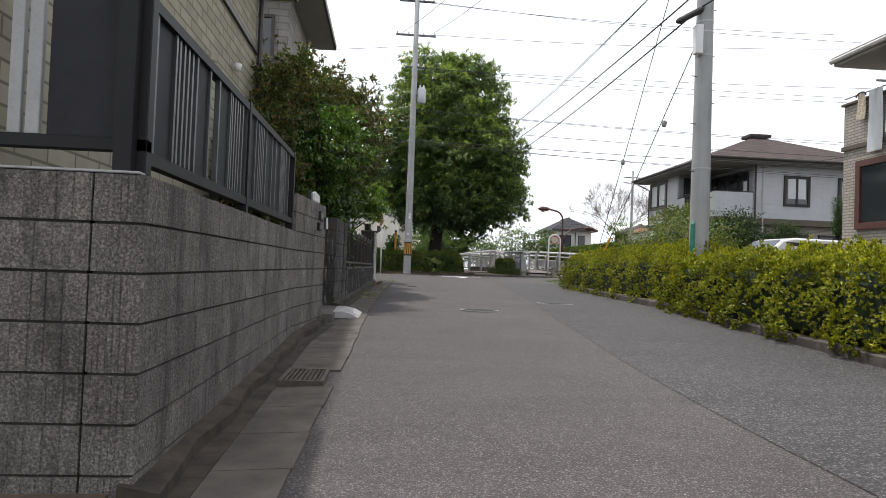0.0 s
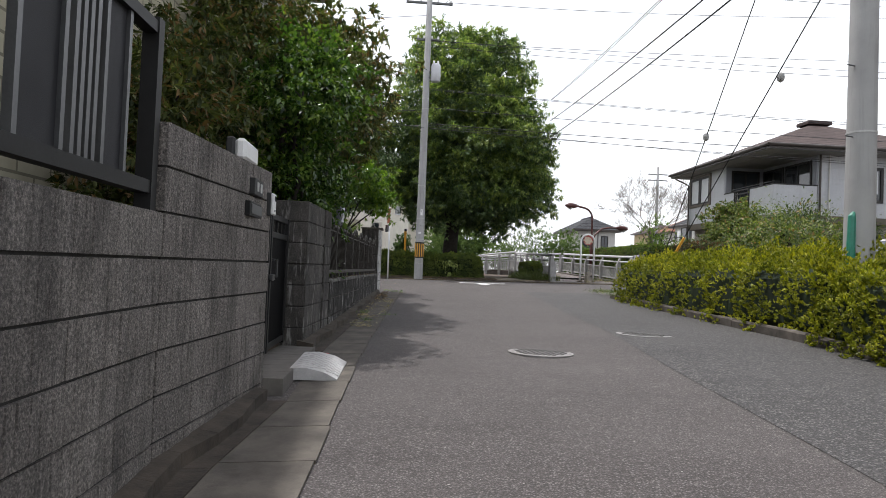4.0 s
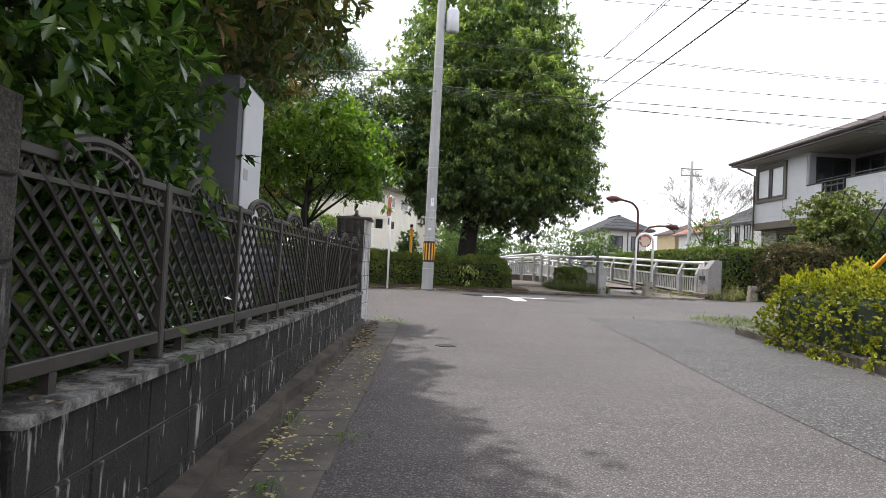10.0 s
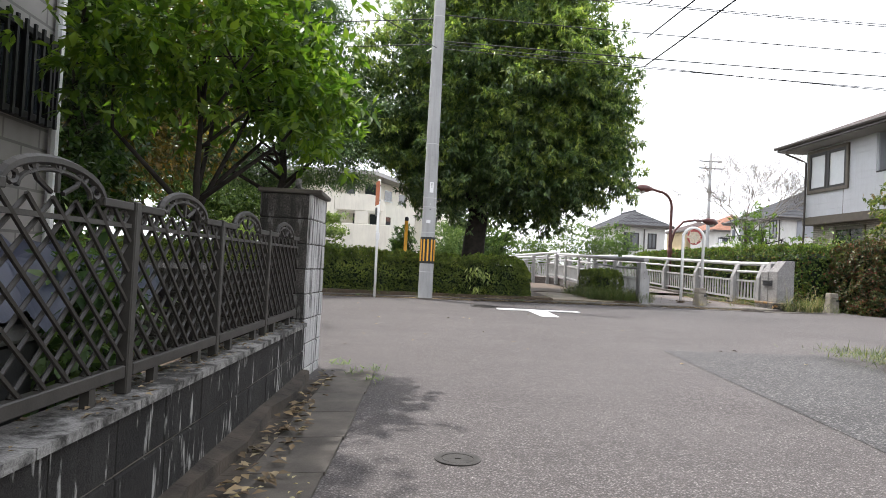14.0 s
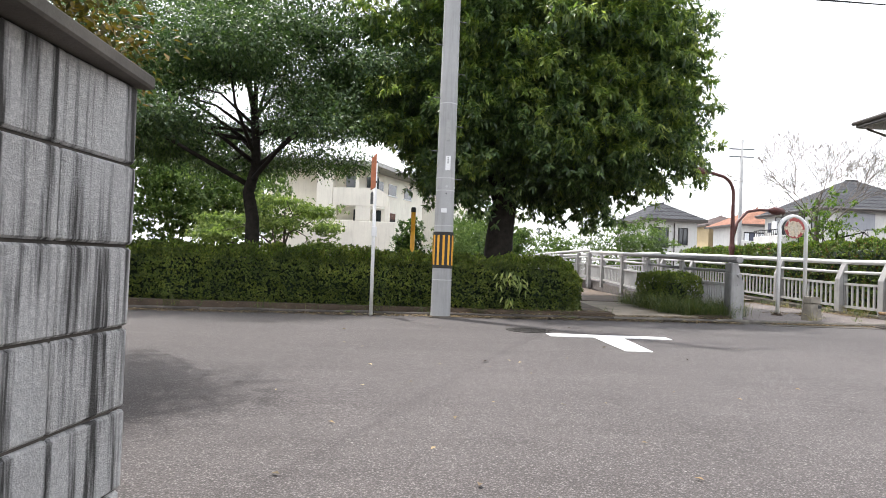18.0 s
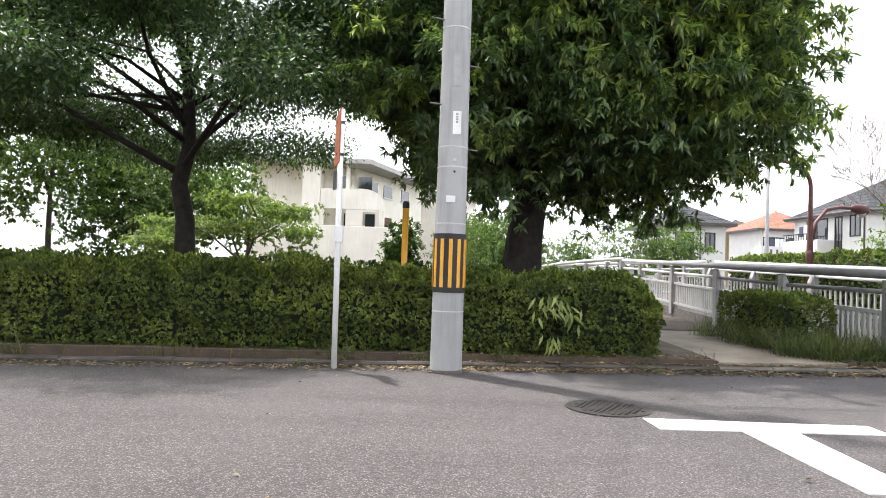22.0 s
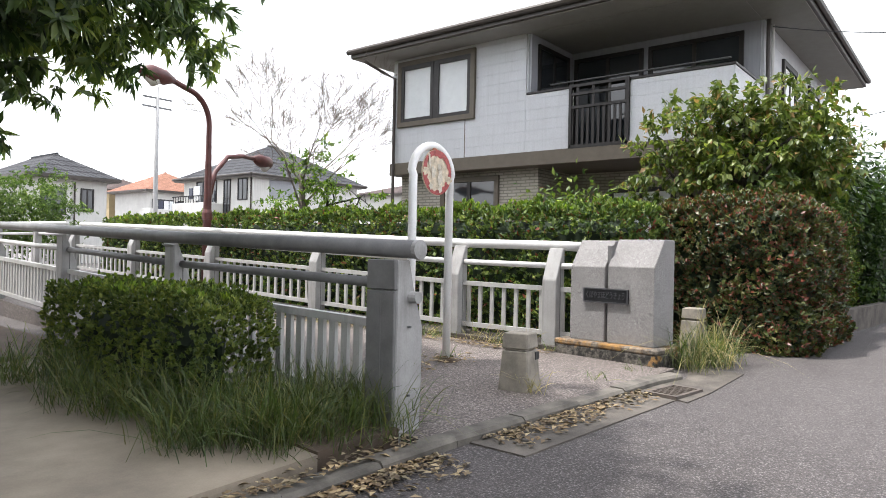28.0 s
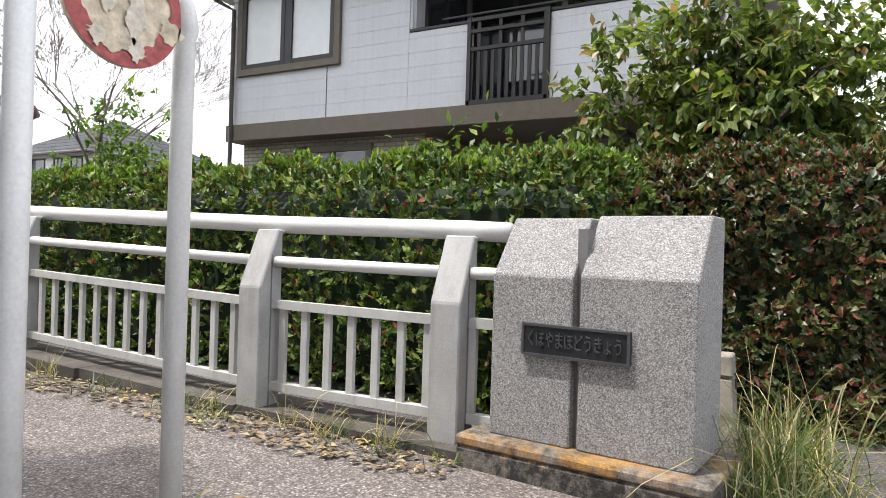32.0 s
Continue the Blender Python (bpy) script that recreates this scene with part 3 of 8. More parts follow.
def wob(P, f=1.0, s=0.0):
    """A cheap smooth wobble over places."""
    x, y, z = P[:, 0] * f + s, P[:, 1] * f + 1.7 * s, P[:, 2] * f
    return (np.sin(1.7 * x + 1.1 * z) + np.sin(2.3 * y - 1.3 * z + 1) + np.sin(3.1 * x - 2.7 * y + 2) + np.sin(4.3 * z + 2.1 * y + 0.5 * x)) / 4


def crown_mesh(name, blobs, clumps, per, L, material, spread=0.22, ratio=0.45, hang=0.35, inner=0.35, whorl=0, outward=0.5):
    """Leaves in clumps over a cluster of lobes, with gaps between the clumps."""
    B = np.array(blobs, float)
    area = (B[:, 3] * B[:, 4] + B[:, 4] * B[:, 5] + B[:, 3] * B[:, 5])
    pick = rng.choice(len(B), clumps, p=area / area.sum())
    dirn = unit(clumps)
    rad = np.where(rng.random(clumps) < inner, rng.uniform(0.35, 0.85, clumps), rng.uniform(0.86, 1.05, clumps))
    C = B[pick, :3] + dirn * B[pick, 3:] * rad[:, None]
    C += dirn * (wob(C, 1.5) * 0.24)[:, None] * B[pick, 3:].mean(1)[:, None]
    k = rng.poisson(per, clumps)
    i = np.repeat(np.arange(clumps), k)
    n = len(i)
    off = rng.normal(size=(n, 3)) * spread * np.array([1, 1, 0.75])
    if whorl:
        off = off[(np.arange(n) // whorl) * whorl]
        D = unit(n) + dirn[i] * 0.35
        D[:, 2] -= hang * rng.uniform(0.4, 1.3, n)
        P = C[i] + off + unit(n) * 0.012
        U = unit(n) * 0.3 + np.array([0, 0, 1.0]) + dirn[i] * outward
        Ls = L * rng.uniform(0.7, 1.2, n) * np.where(rad[i] < 0.85, 1.25, 1.0)
        return leaf_mesh(name, P, D, U, Ls, Ls * ratio * rng.uniform(0.8, 1.2, n), material, 0.12, 0.12)
    P = C[i] + off
    D = dirn[i] * 0.3 + off / spread * 0.4 + unit(n) * 0.7
    D[:, 2] -= hang * rng.uniform(0.2, 1.3, n)
    U = unit(n) * 0.55 + dirn[i] * 0.45
    U[:, 2] += 0.75
    Ls = L * rng.uniform(0.6, 1.25, n) * np.where(rad[i] < 0.85, 1.3, 1.0)
    return leaf_mesh(name, P, D, U, Ls, Ls * ratio * rng.uniform(0.8, 1.2, n), material, 0.15, 0.08)


def bough_mesh(name, blobs, boughs, tufts, per, L, material, size=0.42, ratio=0.3, hang=0.45, inner=0.25, ragged=0.3):
    """Leaves on boughs: flat drooping sprays that stand off the lobes, so that each spray shades the next and gaps stay between."""
    B = np.array(blobs, float)
    area = B[:, 3] * B[:, 4] + B[:, 4] * B[:, 5] + B[:, 3] * B[:, 5]
    pick = rng.choice(len(B), boughs, p=area / area.sum())
    out = unit(boughs)
    rad = np.where(rng.random(boughs) < inner, rng.uniform(0.4, 0.82, boughs), rng.uniform(0.86, 1.04, boughs))
    C = B[pick, :3] + out * B[pick, 3:] * rad[:, None]
    C += out * (wob(C, 1.3) * ragged)[:, None] * B[pick, 3:].mean(1)[:, None]
    along = out * np.array([1, 1, 0.55]) + np.array([0, 0, 0.15]) + unit(boughs) * 0.25
    along /= np.linalg.norm(along, axis=1)[:, None]
    across = np.cross(along, np.array([0.02, 0.01, 1.0]))
    across /= np.linalg.norm(across, axis=1)[:, None] + 1e-9
    up = np.cross(across, along)
    S = size * rng.uniform(0.55, 1.35, boughs)
    i = np.repeat(np.arange(boughs), tufts)
    n = len(i)
    u, v, w = rng.uniform(-1, 1, n), rng.normal(size=n) * 0.5, rng.normal(size=n) * 0.13
    T = C[i] + along[i] * (u * S[i])[:, None] + across[i] * (v * S[i] * (1.1 - 0.5 * u))[:, None] + up[i] * ((w - 0.3 * u * np.abs(u) - 0.2 * v * v) * S[i])[:, None]
    j = np.repeat(np.arange(n), per)
    m = len(j)
    D = along[i][j] * 0.45 + unit(m) * 0.85
    D[:, 2] -= hang * rng.uniform(0.3, 1.4, m)
    U = up[i][j] * 0.9 + unit(m) * 0.4 + out[i][j] * 0.2
    Ls = L * rng.uniform(0.6, 1.2, m)
    P = T[j] + unit(m) * (0.2 * L)
    return leaf_mesh(name, P, D, U, Ls, Ls * ratio * rng.uniform(0.8, 1.2, m), material, 0.13, 0.12)


def box_leaves(name, x0, y0, z0, x1, y1, z1, n, L, material, ratio=0.45, m=None, rough=0.06, faces="xXyYZ", upness=0.5, roundness=0.18, keep=None, whorl=6):
    """Leaves over the outside of a clipped, slightly uneven box; m turns and shifts it."""
    lo, hi = np.array([x0, y0, z0], float), np.array([x1, y1, z1], float)
    n = n // whorl
    sz = hi - lo
    areas = {"x": sz[1] * sz[2], "X": sz[1] * sz[2], "y": sz[0] * sz[2], "Y": sz[0] * sz[2], "Z": sz[0] * sz[1]}
    fs = [f for f in "xXyYZ" if f in faces]
    pr = np.array([areas[f] for f in fs])
    which = rng.choice(len(fs), n, p=pr / pr.sum())
    P = lo + rng.random((n, 3)) * sz
    N = np.zeros((n, 3))
    for k, f in enumerate(fs):
        s = which == k
        a = "xyz".index(f.lower())
        P[s, a] = (hi if f.isupper() else lo)[a]
        N[s, a] = 1 if f.isupper() else -1
    c, h = (lo + hi) / 2, sz / 2
    q = np.abs(P - c) / h
    r = np.minimum(roundness, h)
    e = np.maximum(np.abs(P - c) - (h - r), 0) * np.array([1, 1, 1])
    e[:, 2] = np.where(P[:, 2] < c[2], 0, e[:, 2])
    le = np.linalg.norm(e, axis=1)
    rr = r.min()
    over = np.maximum(le - rr, 0)
    P -= np.sign(P - c) * e / (le + 1e-9)[:, None] * over[:, None]
    N = np.where((le > rr * 0.6)[:, None], np.sign(P - c) * e / (le + 1e-9)[:, None], N)
    P += N * (wob(P, 2.2) * rough + wob(P, 6.0, 3) * rough * 0.8 + wob(P, 13.0, 5) * rough * 0.5 - rng.exponential(0.035, n))[:, None]
    P, N, n = np.repeat(P, whorl, 0), np.repeat(N, whorl, 0), n * whorl
    P = P + rng.normal(size=(n, 3)) * L * 0.12
    D = N * 0.6 + unit(n) * 0.95
    D[:, 2] += upness
    U = N * 0.8 + unit(n) * 0.5 + np.array([0, 0, 0.5])
    if keep is not None:
        s = keep(P)
        P, D, U, n = P[s], D[s], U[s], int(s.sum())
    Ls = L * rng.uniform(0.6, 1.3, n)
    P = P - D / np.linalg.norm(D, axis=1)[:, None] * (Ls * 0.4)[:, None]
    me = leaf_mesh(name, P, D, U, Ls, Ls * ratio * rng.uniform(0.8, 1.2, n), material)
    if m is not None:
        me.transform(m)
    return me


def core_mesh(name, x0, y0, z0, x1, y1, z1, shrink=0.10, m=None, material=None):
    """A near-black box inside a hedge; its colour stands for the shade between leaves."""
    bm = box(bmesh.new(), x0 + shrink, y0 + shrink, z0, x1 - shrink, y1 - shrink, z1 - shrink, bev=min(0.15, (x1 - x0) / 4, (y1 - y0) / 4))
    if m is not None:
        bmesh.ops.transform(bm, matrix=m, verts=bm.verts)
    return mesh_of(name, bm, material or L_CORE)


def grass_mesh(name, spots, per, h, material, spread=0.12, lean=0.5, arch=0.35, wide=0.006):
    """Tufts of thin arching blades, four sections each."""
    S = np.array(spots, float)
    i = np.repeat(np.arange(len(S)), per)
    n = len(i)
    P = S[i] + np.concatenate([rng.normal(size=(n, 2)) * spread, np.zeros((n, 1))], 1)
    H = rng.normal(size=(n, 2)) * lean
    D = np.concatenate([H, np.ones((n, 1))], 1)
    D /= np.linalg.norm(D, axis=1)[:, None]
    side = np.stack([-D[:, 1], D[:, 0], np.zeros(n)], 1) + rng.normal(size=(n, 3)) * 0.15
    side /= np.linalg.norm(side, axis=1)[:, None]
    Ls = h * rng.uniform(0.35, 1.2, n)
    W = wide * rng.uniform(0.6, 1.3, n)
    A = arch * rng.uniform(0.2, 1.6, n)
    secs = []
    for f, w in ((0, 0.8), (0.35, 1.0), (0.65, 0.75), (0.85, 0.45)):
        c = P + D * (Ls * f)[:, None] + np.stack([H[:, 0] * Ls * A * f * f, H[:, 1] * Ls * A * f * f, -Ls * A * f * f * f], 1)
        secs += [c - side * (W * w / 2)[:, None], c + side * (W * w / 2)[:, None]]
    tip = P + D * Ls[:, None] + np.stack([H[:, 0] * Ls * A, H[:, 1] * Ls * A, -Ls * A], 1)
    co = np.stack(secs + [tip], 1).reshape(-1, 3)
    b = 9 * np.arange(n)[:, None]
    tri = [[0, 1, 3], [0, 3, 2], [2, 3, 5], [2, 5, 4], [4, 5, 7], [4, 7, 6], [6, 7, 8]]
    idx = np.concatenate([b + k for t_ in tri for k in t_], 1)
    me = bpy.data.meshes.new(name)
    me.vertices.add(9 * n)
    me.vertices.foreach_set("co", co.astype(np.float32).ravel())
    me.loops.add(21 * n)
    me.loops.foreach_set("vertex_index", idx.astype(np.int32).ravel())
    me.polygons.add(7 * n)
    me.polygons.foreach_set("loop_start", (3 * np.arange(7 * n)).astype(np.int32))
    me.polygons.foreach_set("loop_total", np.full(7 * n, 3, np.int32))
    me.update(calc_edges=True)
    me.materials.append(material)
    return me


def litter_mesh(name, P, L, material):
    n = len(P)
    a = rng.uniform(0, 2 * math.pi, n)
    D = np.stack([np.cos(a), np.sin(a), rng.normal(size=n) * 0.12], 1)
    U = unit(n) * 0.25 + np.array([0, 0, 1])
    Ls = L * rng.uniform(0.5, 1.3, n)
    return leaf_mesh(name, np.array(P), D, U, Ls, Ls * 0.5, material, 0.25)


def tree(name, at, height, r0, blobs, clumps, per, L, leafmat, bark, label, limbs=7, spread=0.25, ratio=0.45, hang=0.35, lean=(0, 0), inner=0.35, fork=0.45, seed=1, whorl=0, stout=0.8, bough=None):
    rs = random.Random(seed)
    t = thing(name, at, label, "tree")
    x, y, z = at
    top = Vector((x + lean[0], y + lean[1], z + height))
    base = Vector((x, y, z - 0.1))
    pts, rad = [], []
    for k in range(9):
        f = k / 8
        p = base.lerp(top, f)
        if 0 < k < 8:
            p += Vector((rs.uniform(-1, 1), rs.uniform(-1, 1), 0)) * r0 * 0.35
        pts.append(p)
        rad.append(r0 * (1.35 if k == 0 else 1.0 - 0.75 * f))
    part("trunk", tubem(pts, rad, 12), bark, t, smooth=True)
    for k in range(limbs):
        b = blobs[k % len(blobs)]
        f = rs.uniform(fork, 0.9)
        s = base.lerp(top, f)
        e = Vector(b[:3]) + Vector((rs.uniform(-0.5, 0.5) * b[3], rs.uniform(-0.5, 0.5) * b[4], rs.uniform(-0.2, 0.5) * b[5]))
        mid = s.lerp(e, 0.5) + Vector((rs.uniform(-0.3, 0.3), rs.uniform(-0.3, 0.3), rs.uniform(0.0, 0.3)))
        r1 = r0 * (1 - 0.75 * f) * stout
        bm = tubem([s, s.lerp(mid, 0.55), mid, mid.lerp(e, 0.55), e], [r1, r1 * 0.8, r1 * 0.6, r1 * 0.4, r1 * 0.12], 7)
        for _ in range(3):
            u = rs.uniform(0.35, 0.9)
            q = mid.lerp(e, u)
            w = q + Vector((rs.uniform(-1, 1), rs.uniform(-1, 1), rs.uniform(-0.2, 0.7))) * 0.22 * (b[3] + b[4])
            tube(bm, [q, q.lerp(w, 0.5) + Vector((0, 0, 0.08)), w], [r1 * 0.32, r1 * 0.2, r1 * 0.06], 5)
        part("limb", bm, bark, t, smooth=True)
    if bough:
        part("crown", bough_mesh("crown", blobs, clumps, bough[0], per, L, leafmat, bough[1], ratio, hang, inner), leafmat, t)
    else:
        part("crown", crown_mesh("crown", blobs, clumps, per, L, leafmat, spread, ratio, hang, inner, whorl), leafmat, t)
    return t

# ---- the ground ----


def wall_x(y):
    """The line of the garden walls along the lane."""
    return float(np.interp(y, [-6, 2.8, 7.15, 8.6, 10.6, 11.9, 19.9, 20.5], [-0.96, -0.96, -0.95, -0.80, -0.78, -0.69, -0.35, -0.29]))


def edge_x(y):
    """Where the asphalt meets the concrete gutter."""
    return float(np.interp(y, [-6, 2.9, 7.5, 9.9, 14.9, 20.3], [-0.43, -0.41, -0.28, -0.24, -0.02, 0.22]))


def sheet(xs, ys, lift=0.0, under=0.0):
    bm = bmesh.new()
    g = [[bm.verts.new((x, y, G(x, y) + lift)) for y in ys] for x in xs]
    for a, b in zip(g, g[1:]):
        for i in range(len(ys) - 1):
            bm.faces.new((a[i], b[i], b[i + 1], a[i + 1]))
    return bm


xs = [-600, -200, -80, -40] + list(np.arange(-20, 30.1, 2.0)) + [40, 80, 200, 600]
ys = [-600, -200, -60, -30] + list(np.arange(-12, 50.1, 1.0)) + [60, 80, 120, 250, 600]
single("ground", sheet(xs, ys), M_ROAD, "worn grey asphalt lane and junction with faint stains", "road", kind="structure")


def strip(name, left, right, y0, y1, step, lift, material, label, category, kind="structure"):
    bm = bmesh.new()
    ys_ = list(np.arange(y0, y1, step)) + [y1]
    row = []
    for y in ys_:
        a, b = left(y), right(y)
        row.append([bm.verts.new((x, y, G(x, y) + lift)) for x in np.linspace(a, b, 4)])
    for r, s in zip(row, row[1:]):
        for i in range(3):
            bm.faces.new((r[i], r[i + 1], s[i + 1], s[i]))
    return single(name, bm, material, label, category, kind=kind)


strip("asphalt_patch", lambda y: float(np.interp(y, [-6, 3.5, 6.3, 15, 22.2], [2.2, 2.24, 2.27, 2.95, 3.55])) + 0.02 * math.sin(y * 1.1),
      lambda y: 5.0 + 0.5 * max(0, (y - 12) / 10), -6, 22.3, 0.5, 0.004, M_ROAD2, "coarse grey asphalt resurfacing strip along the lane", "asphalt")

# gutter: concrete slabs with joints, a low footing against the wall
gutter = thing("gutter", (-0.6, 8, G(-0.6, 8)), "worn concrete gutter slabs along the garden wall", "gutter", kind="structure")
y = -4.0
k = 0
while y < 20.2:
    y2 = min(y + 0.6, 20.3)
    bm = bmesh.new()
    a0, a1 = wall_x(y) + 0.19, wall_x(y2) + 0.19
    b0, b1 = edge_x(y), edge_x(y2)
    jx = 0.004 * ((k * 7) % 5 - 2)
    v = []
    for (x, yy) in ((a0, y + 0.004), (b0 + jx, y + 0.004), (b1 + jx, y2 - 0.004), (a1, y2 - 0.004)):
        hi = G(x, yy) + (0.004 if x < (a0 + b0) / 2 else 0.018)
        v.append((bm.verts.new((x, yy, hi - 0.12)), bm.verts.new((x, yy, hi))))
    bm.faces.new([q[1] for q in v])
    for i in range(4):
        bm.faces.new((v[i][0], v[(i + 1) % 4][0], v[(i + 1) % 4][1], v[i][1]))
    if not (5.0 < (y + y2) / 2 < 5.6):
        part("slab", bm, M_GUTTER, gutter)
    else:
        bm.free()
    y, k = y2, k + 1
foot = thing("footing", (-0.8, 6, G(-0.8, 6)), "dark concrete footing under the garden wall", "footing", kind="structure")
for y0, y1 in ((2.75, 8.6), (10.55, 19.85)):
    yy = y0
    while yy < y1 - 0.01:
        e = min(yy + 0.35, y1)
        o0, o1 = 0.09 + 0.025 * math.sin(yy * 5), 0.09 + 0.025 * math.sin(e * 5)
        bm = prism(bmesh.new(), [(wall_x(yy) - 0.05, yy), (wall_x(yy) + o0, yy), (wall_x(e) + o1, e - 0.002), (wall_x(e) - 0.05, e - 0.002)], lambda x, y: G(x, y) - 0.1, lambda x, y: G(x, y) + 0.10 - 0.3 * max(0, x - wall_x(y)))
        part("footing_stone", bm, M_MOSS, foot)
        bm = prism(bmesh.new(), [(wall_x(yy) + o0 - 0.01, yy), (wall_x(yy) + 0.195, yy), (wall_x(e) + 0.195, e - 0.002), (wall_x(e) + o1 - 0.01, e - 0.002)], lambda x, y: G(x, y) - 0.1, lambda x, y: G(x, y) + 0.01)
        part("channel_bed", bm, M_MOSS, foot, "dark wet channel beside the footing")
        yy = e

# soil and garden ground
single("garden_soil", prism(bmesh.new(), [(-1.05, -6), (-1.05, 8.6), (-1.0, 10.6), (-0.5, 19.9), (-0.6, 20.42), (-2.4, 20.5), (-2.4, 24.1), (-14, 24.1), (-14, -6)], lambda x, y: G(x, y) - 0.2, lambda x, y: G(x, y) + 0.12 if y > 10.5 else G(x, y) + 0.05), M_SOIL, "bare brown garden soil behind the walls", "soil", kind="structure")
single("hedge_bed", prism(bmesh.new(), [(4.95, -6), (4.95, 6), (5.05, 10), (5.15, 16), (5.42, 20.2), (6.4, 21.0), (16, 21.0), (30, 20), (30, -6)], lambda x, y: G(x, y) - 0.2, lambda x, y: G(x, y) + 0.09), M_SOIL, "brown soil bed under the lime hedge", "soil", kind="structure")
single("park_soil", prism(bmesh.new(), [(-40, 30.55), (4.06, 30.55), (4.3, 34.4), (5.95, 34.4), (5.6, 30.6), (6.2, 30.6), (6.25, 37), (6.9, 44), (6.9, 75), (-40, 75)], lambda x, y: G(x, y) - 0.2, lambda x, y: G(x, y) + 0.10), M_SOIL, "bare brown soil of the park bed", "soil", kind="structure")
single("path_slab", prism(bmesh.new(), [(4.06, 30.55), (5.6, 30.6), (5.95, 34.4), (4.3, 34.4)], lambda x, y: G(x, y) - 0.15, lambda x, y: G(x, y) + 0.085), M_PATH, "brownish concrete path slab between the hedges", "path", kind="structure")


def kerb_line(name, pts, w, h, length, material, label, skip=None):
    t = thing(name, (pts[0][0], pts[0][1], G(*pts[0])), label, "kerb", kind="structure")
    for (x0, y0), (x1, y1) in zip(pts, pts[1:]):
        d = Vector((x1 - x0, y1 - y0))
        n = max(1, round(d.length / length))
        u = d.normalized()
        s = Vector((-u.y, u.x)) * w / 2
        for k in range(n):
            a = Vector((x0, y0)) + d * (k / n) + u * 0.004
            b = Vector((x0, y0)) + d * ((k + 1) / n) - u * 0.004
            j = 0.006 * math.sin(k * 2.3)
            bm = bmesh.new()
            c = 0.02
            sec = [(-w / 2, -0.15), (w / 2, -0.15), (w / 2, h - c), (w / 2 - c, h), (-w / 2 + c, h), (-w / 2, h - c)]
            ra = [bm.verts.new((a.x - u.y * q, a.y + u.x * q, G(a.x, a.y) + z + j)) for q, z in sec]
            rb = [bm.verts.new((b.x - u.y * q, b.y + u.x * q, G(b.x, b.y) + z + j)) for q, z in sec]
            for i in range(6):
                bm.faces.new((ra[i], ra[(i + 1) % 6], rb[(i + 1) % 6], rb[i]))
            bm.faces.new(ra[::-1])
            bm.faces.new(rb)
            part("kerb_stone", bm, material, t)
    return t


kerb_line("kerb", [(-24, 30.5), (4.0, 30.46)], 0.13, 0.055, 0.6, M_KERB, "worn concrete kerb in front of the park hedge")
kerb_line("kerb", [(4.0, 30.46), (6.4, 30.40), (8.95, 30.17), (9.25, 30.1)], 0.15, 0.055, 0.6, M_KERBPALE, "worn flush kerb at the foot of the path and bridge forecourt")
kerb_line("kerb", [(4.83, -6), (4.84, 6), (4.92, 10), (5.04, 16), (5.33, 20.2), (6.3, 21.05), (12, 21.3)], 0.13, 0.12, 0.6, M_KERB, "weathered concrete kerb round the hedge bed")
single("forecourt", prism(bmesh.new(), [(6.25, 30.45), (8.95, 30.22), (9.5, 30.2), (9.6, 31.3), (9.75, 36.5), (6.75, 36.5)], lambda x, y: G(x, y) - 0.12, lambda x, y: G(x, y) + 0.045), M_AGG, "washed pebble paving in front of the footbridge", "paving", kind="structure")


def deck_z(y):
    return 0.755 + float(np.interp(y, [30, 33, 44, 49, 60], [0, 0.04, 0.38, 0.42, 0.1]))


bm = bmesh.new()
rows_ = []
for s in np.linspace(0, 1, 26):
    y = 36.3 + s * 7.5
    a, b = (6.75 + (y - 36) * 0.07, y), (9.85, y)
    rows_.append((a, b))
for ang in np.linspace(0, 1.35, 12):
    c = (5.2, 43.8)
    rows_.append(((c[0] + 2.1 * math.cos(ang), c[1] + 2.1 * math.sin(ang)), (c[0] + 4.7 * math.cos(ang), c[1] + 4.7 * math.sin(ang))))
prev = None
for a, b in rows_:
    q = [bm.verts.new((p[0], p[1], deck_z(p[1]) + dz)) for p in (a, b) for dz in (0, -0.3)]
    if prev:
        for i, j in ((0, 2), (2, 3), (3, 1), (1, 0)):
            bm.faces.new((prev[i], prev[j], q[j], q[i]))
    prev = q
single("bridge_deck", bm, M_AGG, "gently arched footbridge deck with pebble paving", "bridge", kind="structure")

# ---- garden wall of ribbed blocks ----
BLOCKS = {}
M_BLACK_MORTAR = plain("dark_mortar", (0.035, 0.033, 0.031), 0.95, var=0.4, scale=8, bump=0.4)


def block_mesh(w, d, h, material, variant=0):
    """A split block: ribbed front in the ribbed materials, plain chamfered in the others."""
    key = (round(w, 3), round(d, 3), round(h, 3), material.name, variant)
    if key in BLOCKS:
        return BLOCKS[key]
    if material.name == "ribbed_block":
        rs = random.Random(variant * 31 + 5)
        front = [(-w / 2, 0.004)]
        x = -w / 2 + 0.004
        while x < w / 2 - 0.03:
            step = rs.uniform(0.022, 0.03) if w < 0.25 else rs.uniform(0.055, 0.075)
            e = min(x + step, w / 2 - 0.004)
            o = rs.uniform(-0.002, 0.0015)
            front += [(x + 0.002, o), (e - 0.008, o + rs.uniform(-0.0015, 0.0015)), (e - 0.004, 0.0042)]
            x = e
        front += [(w / 2, 0.004)]
        bm = prism(bmesh.new(), front + [(w / 2, d), (-w / 2, d)], 0, h)
        BLOCKS[key] = mesh_of("block", bm, material)
    else:
        BLOCKS[key] = mesh_of("block", boxm(-w / 2, 0, 0, w / 2, d, h, bev=0.006), material)
    return BLOCKS[key]


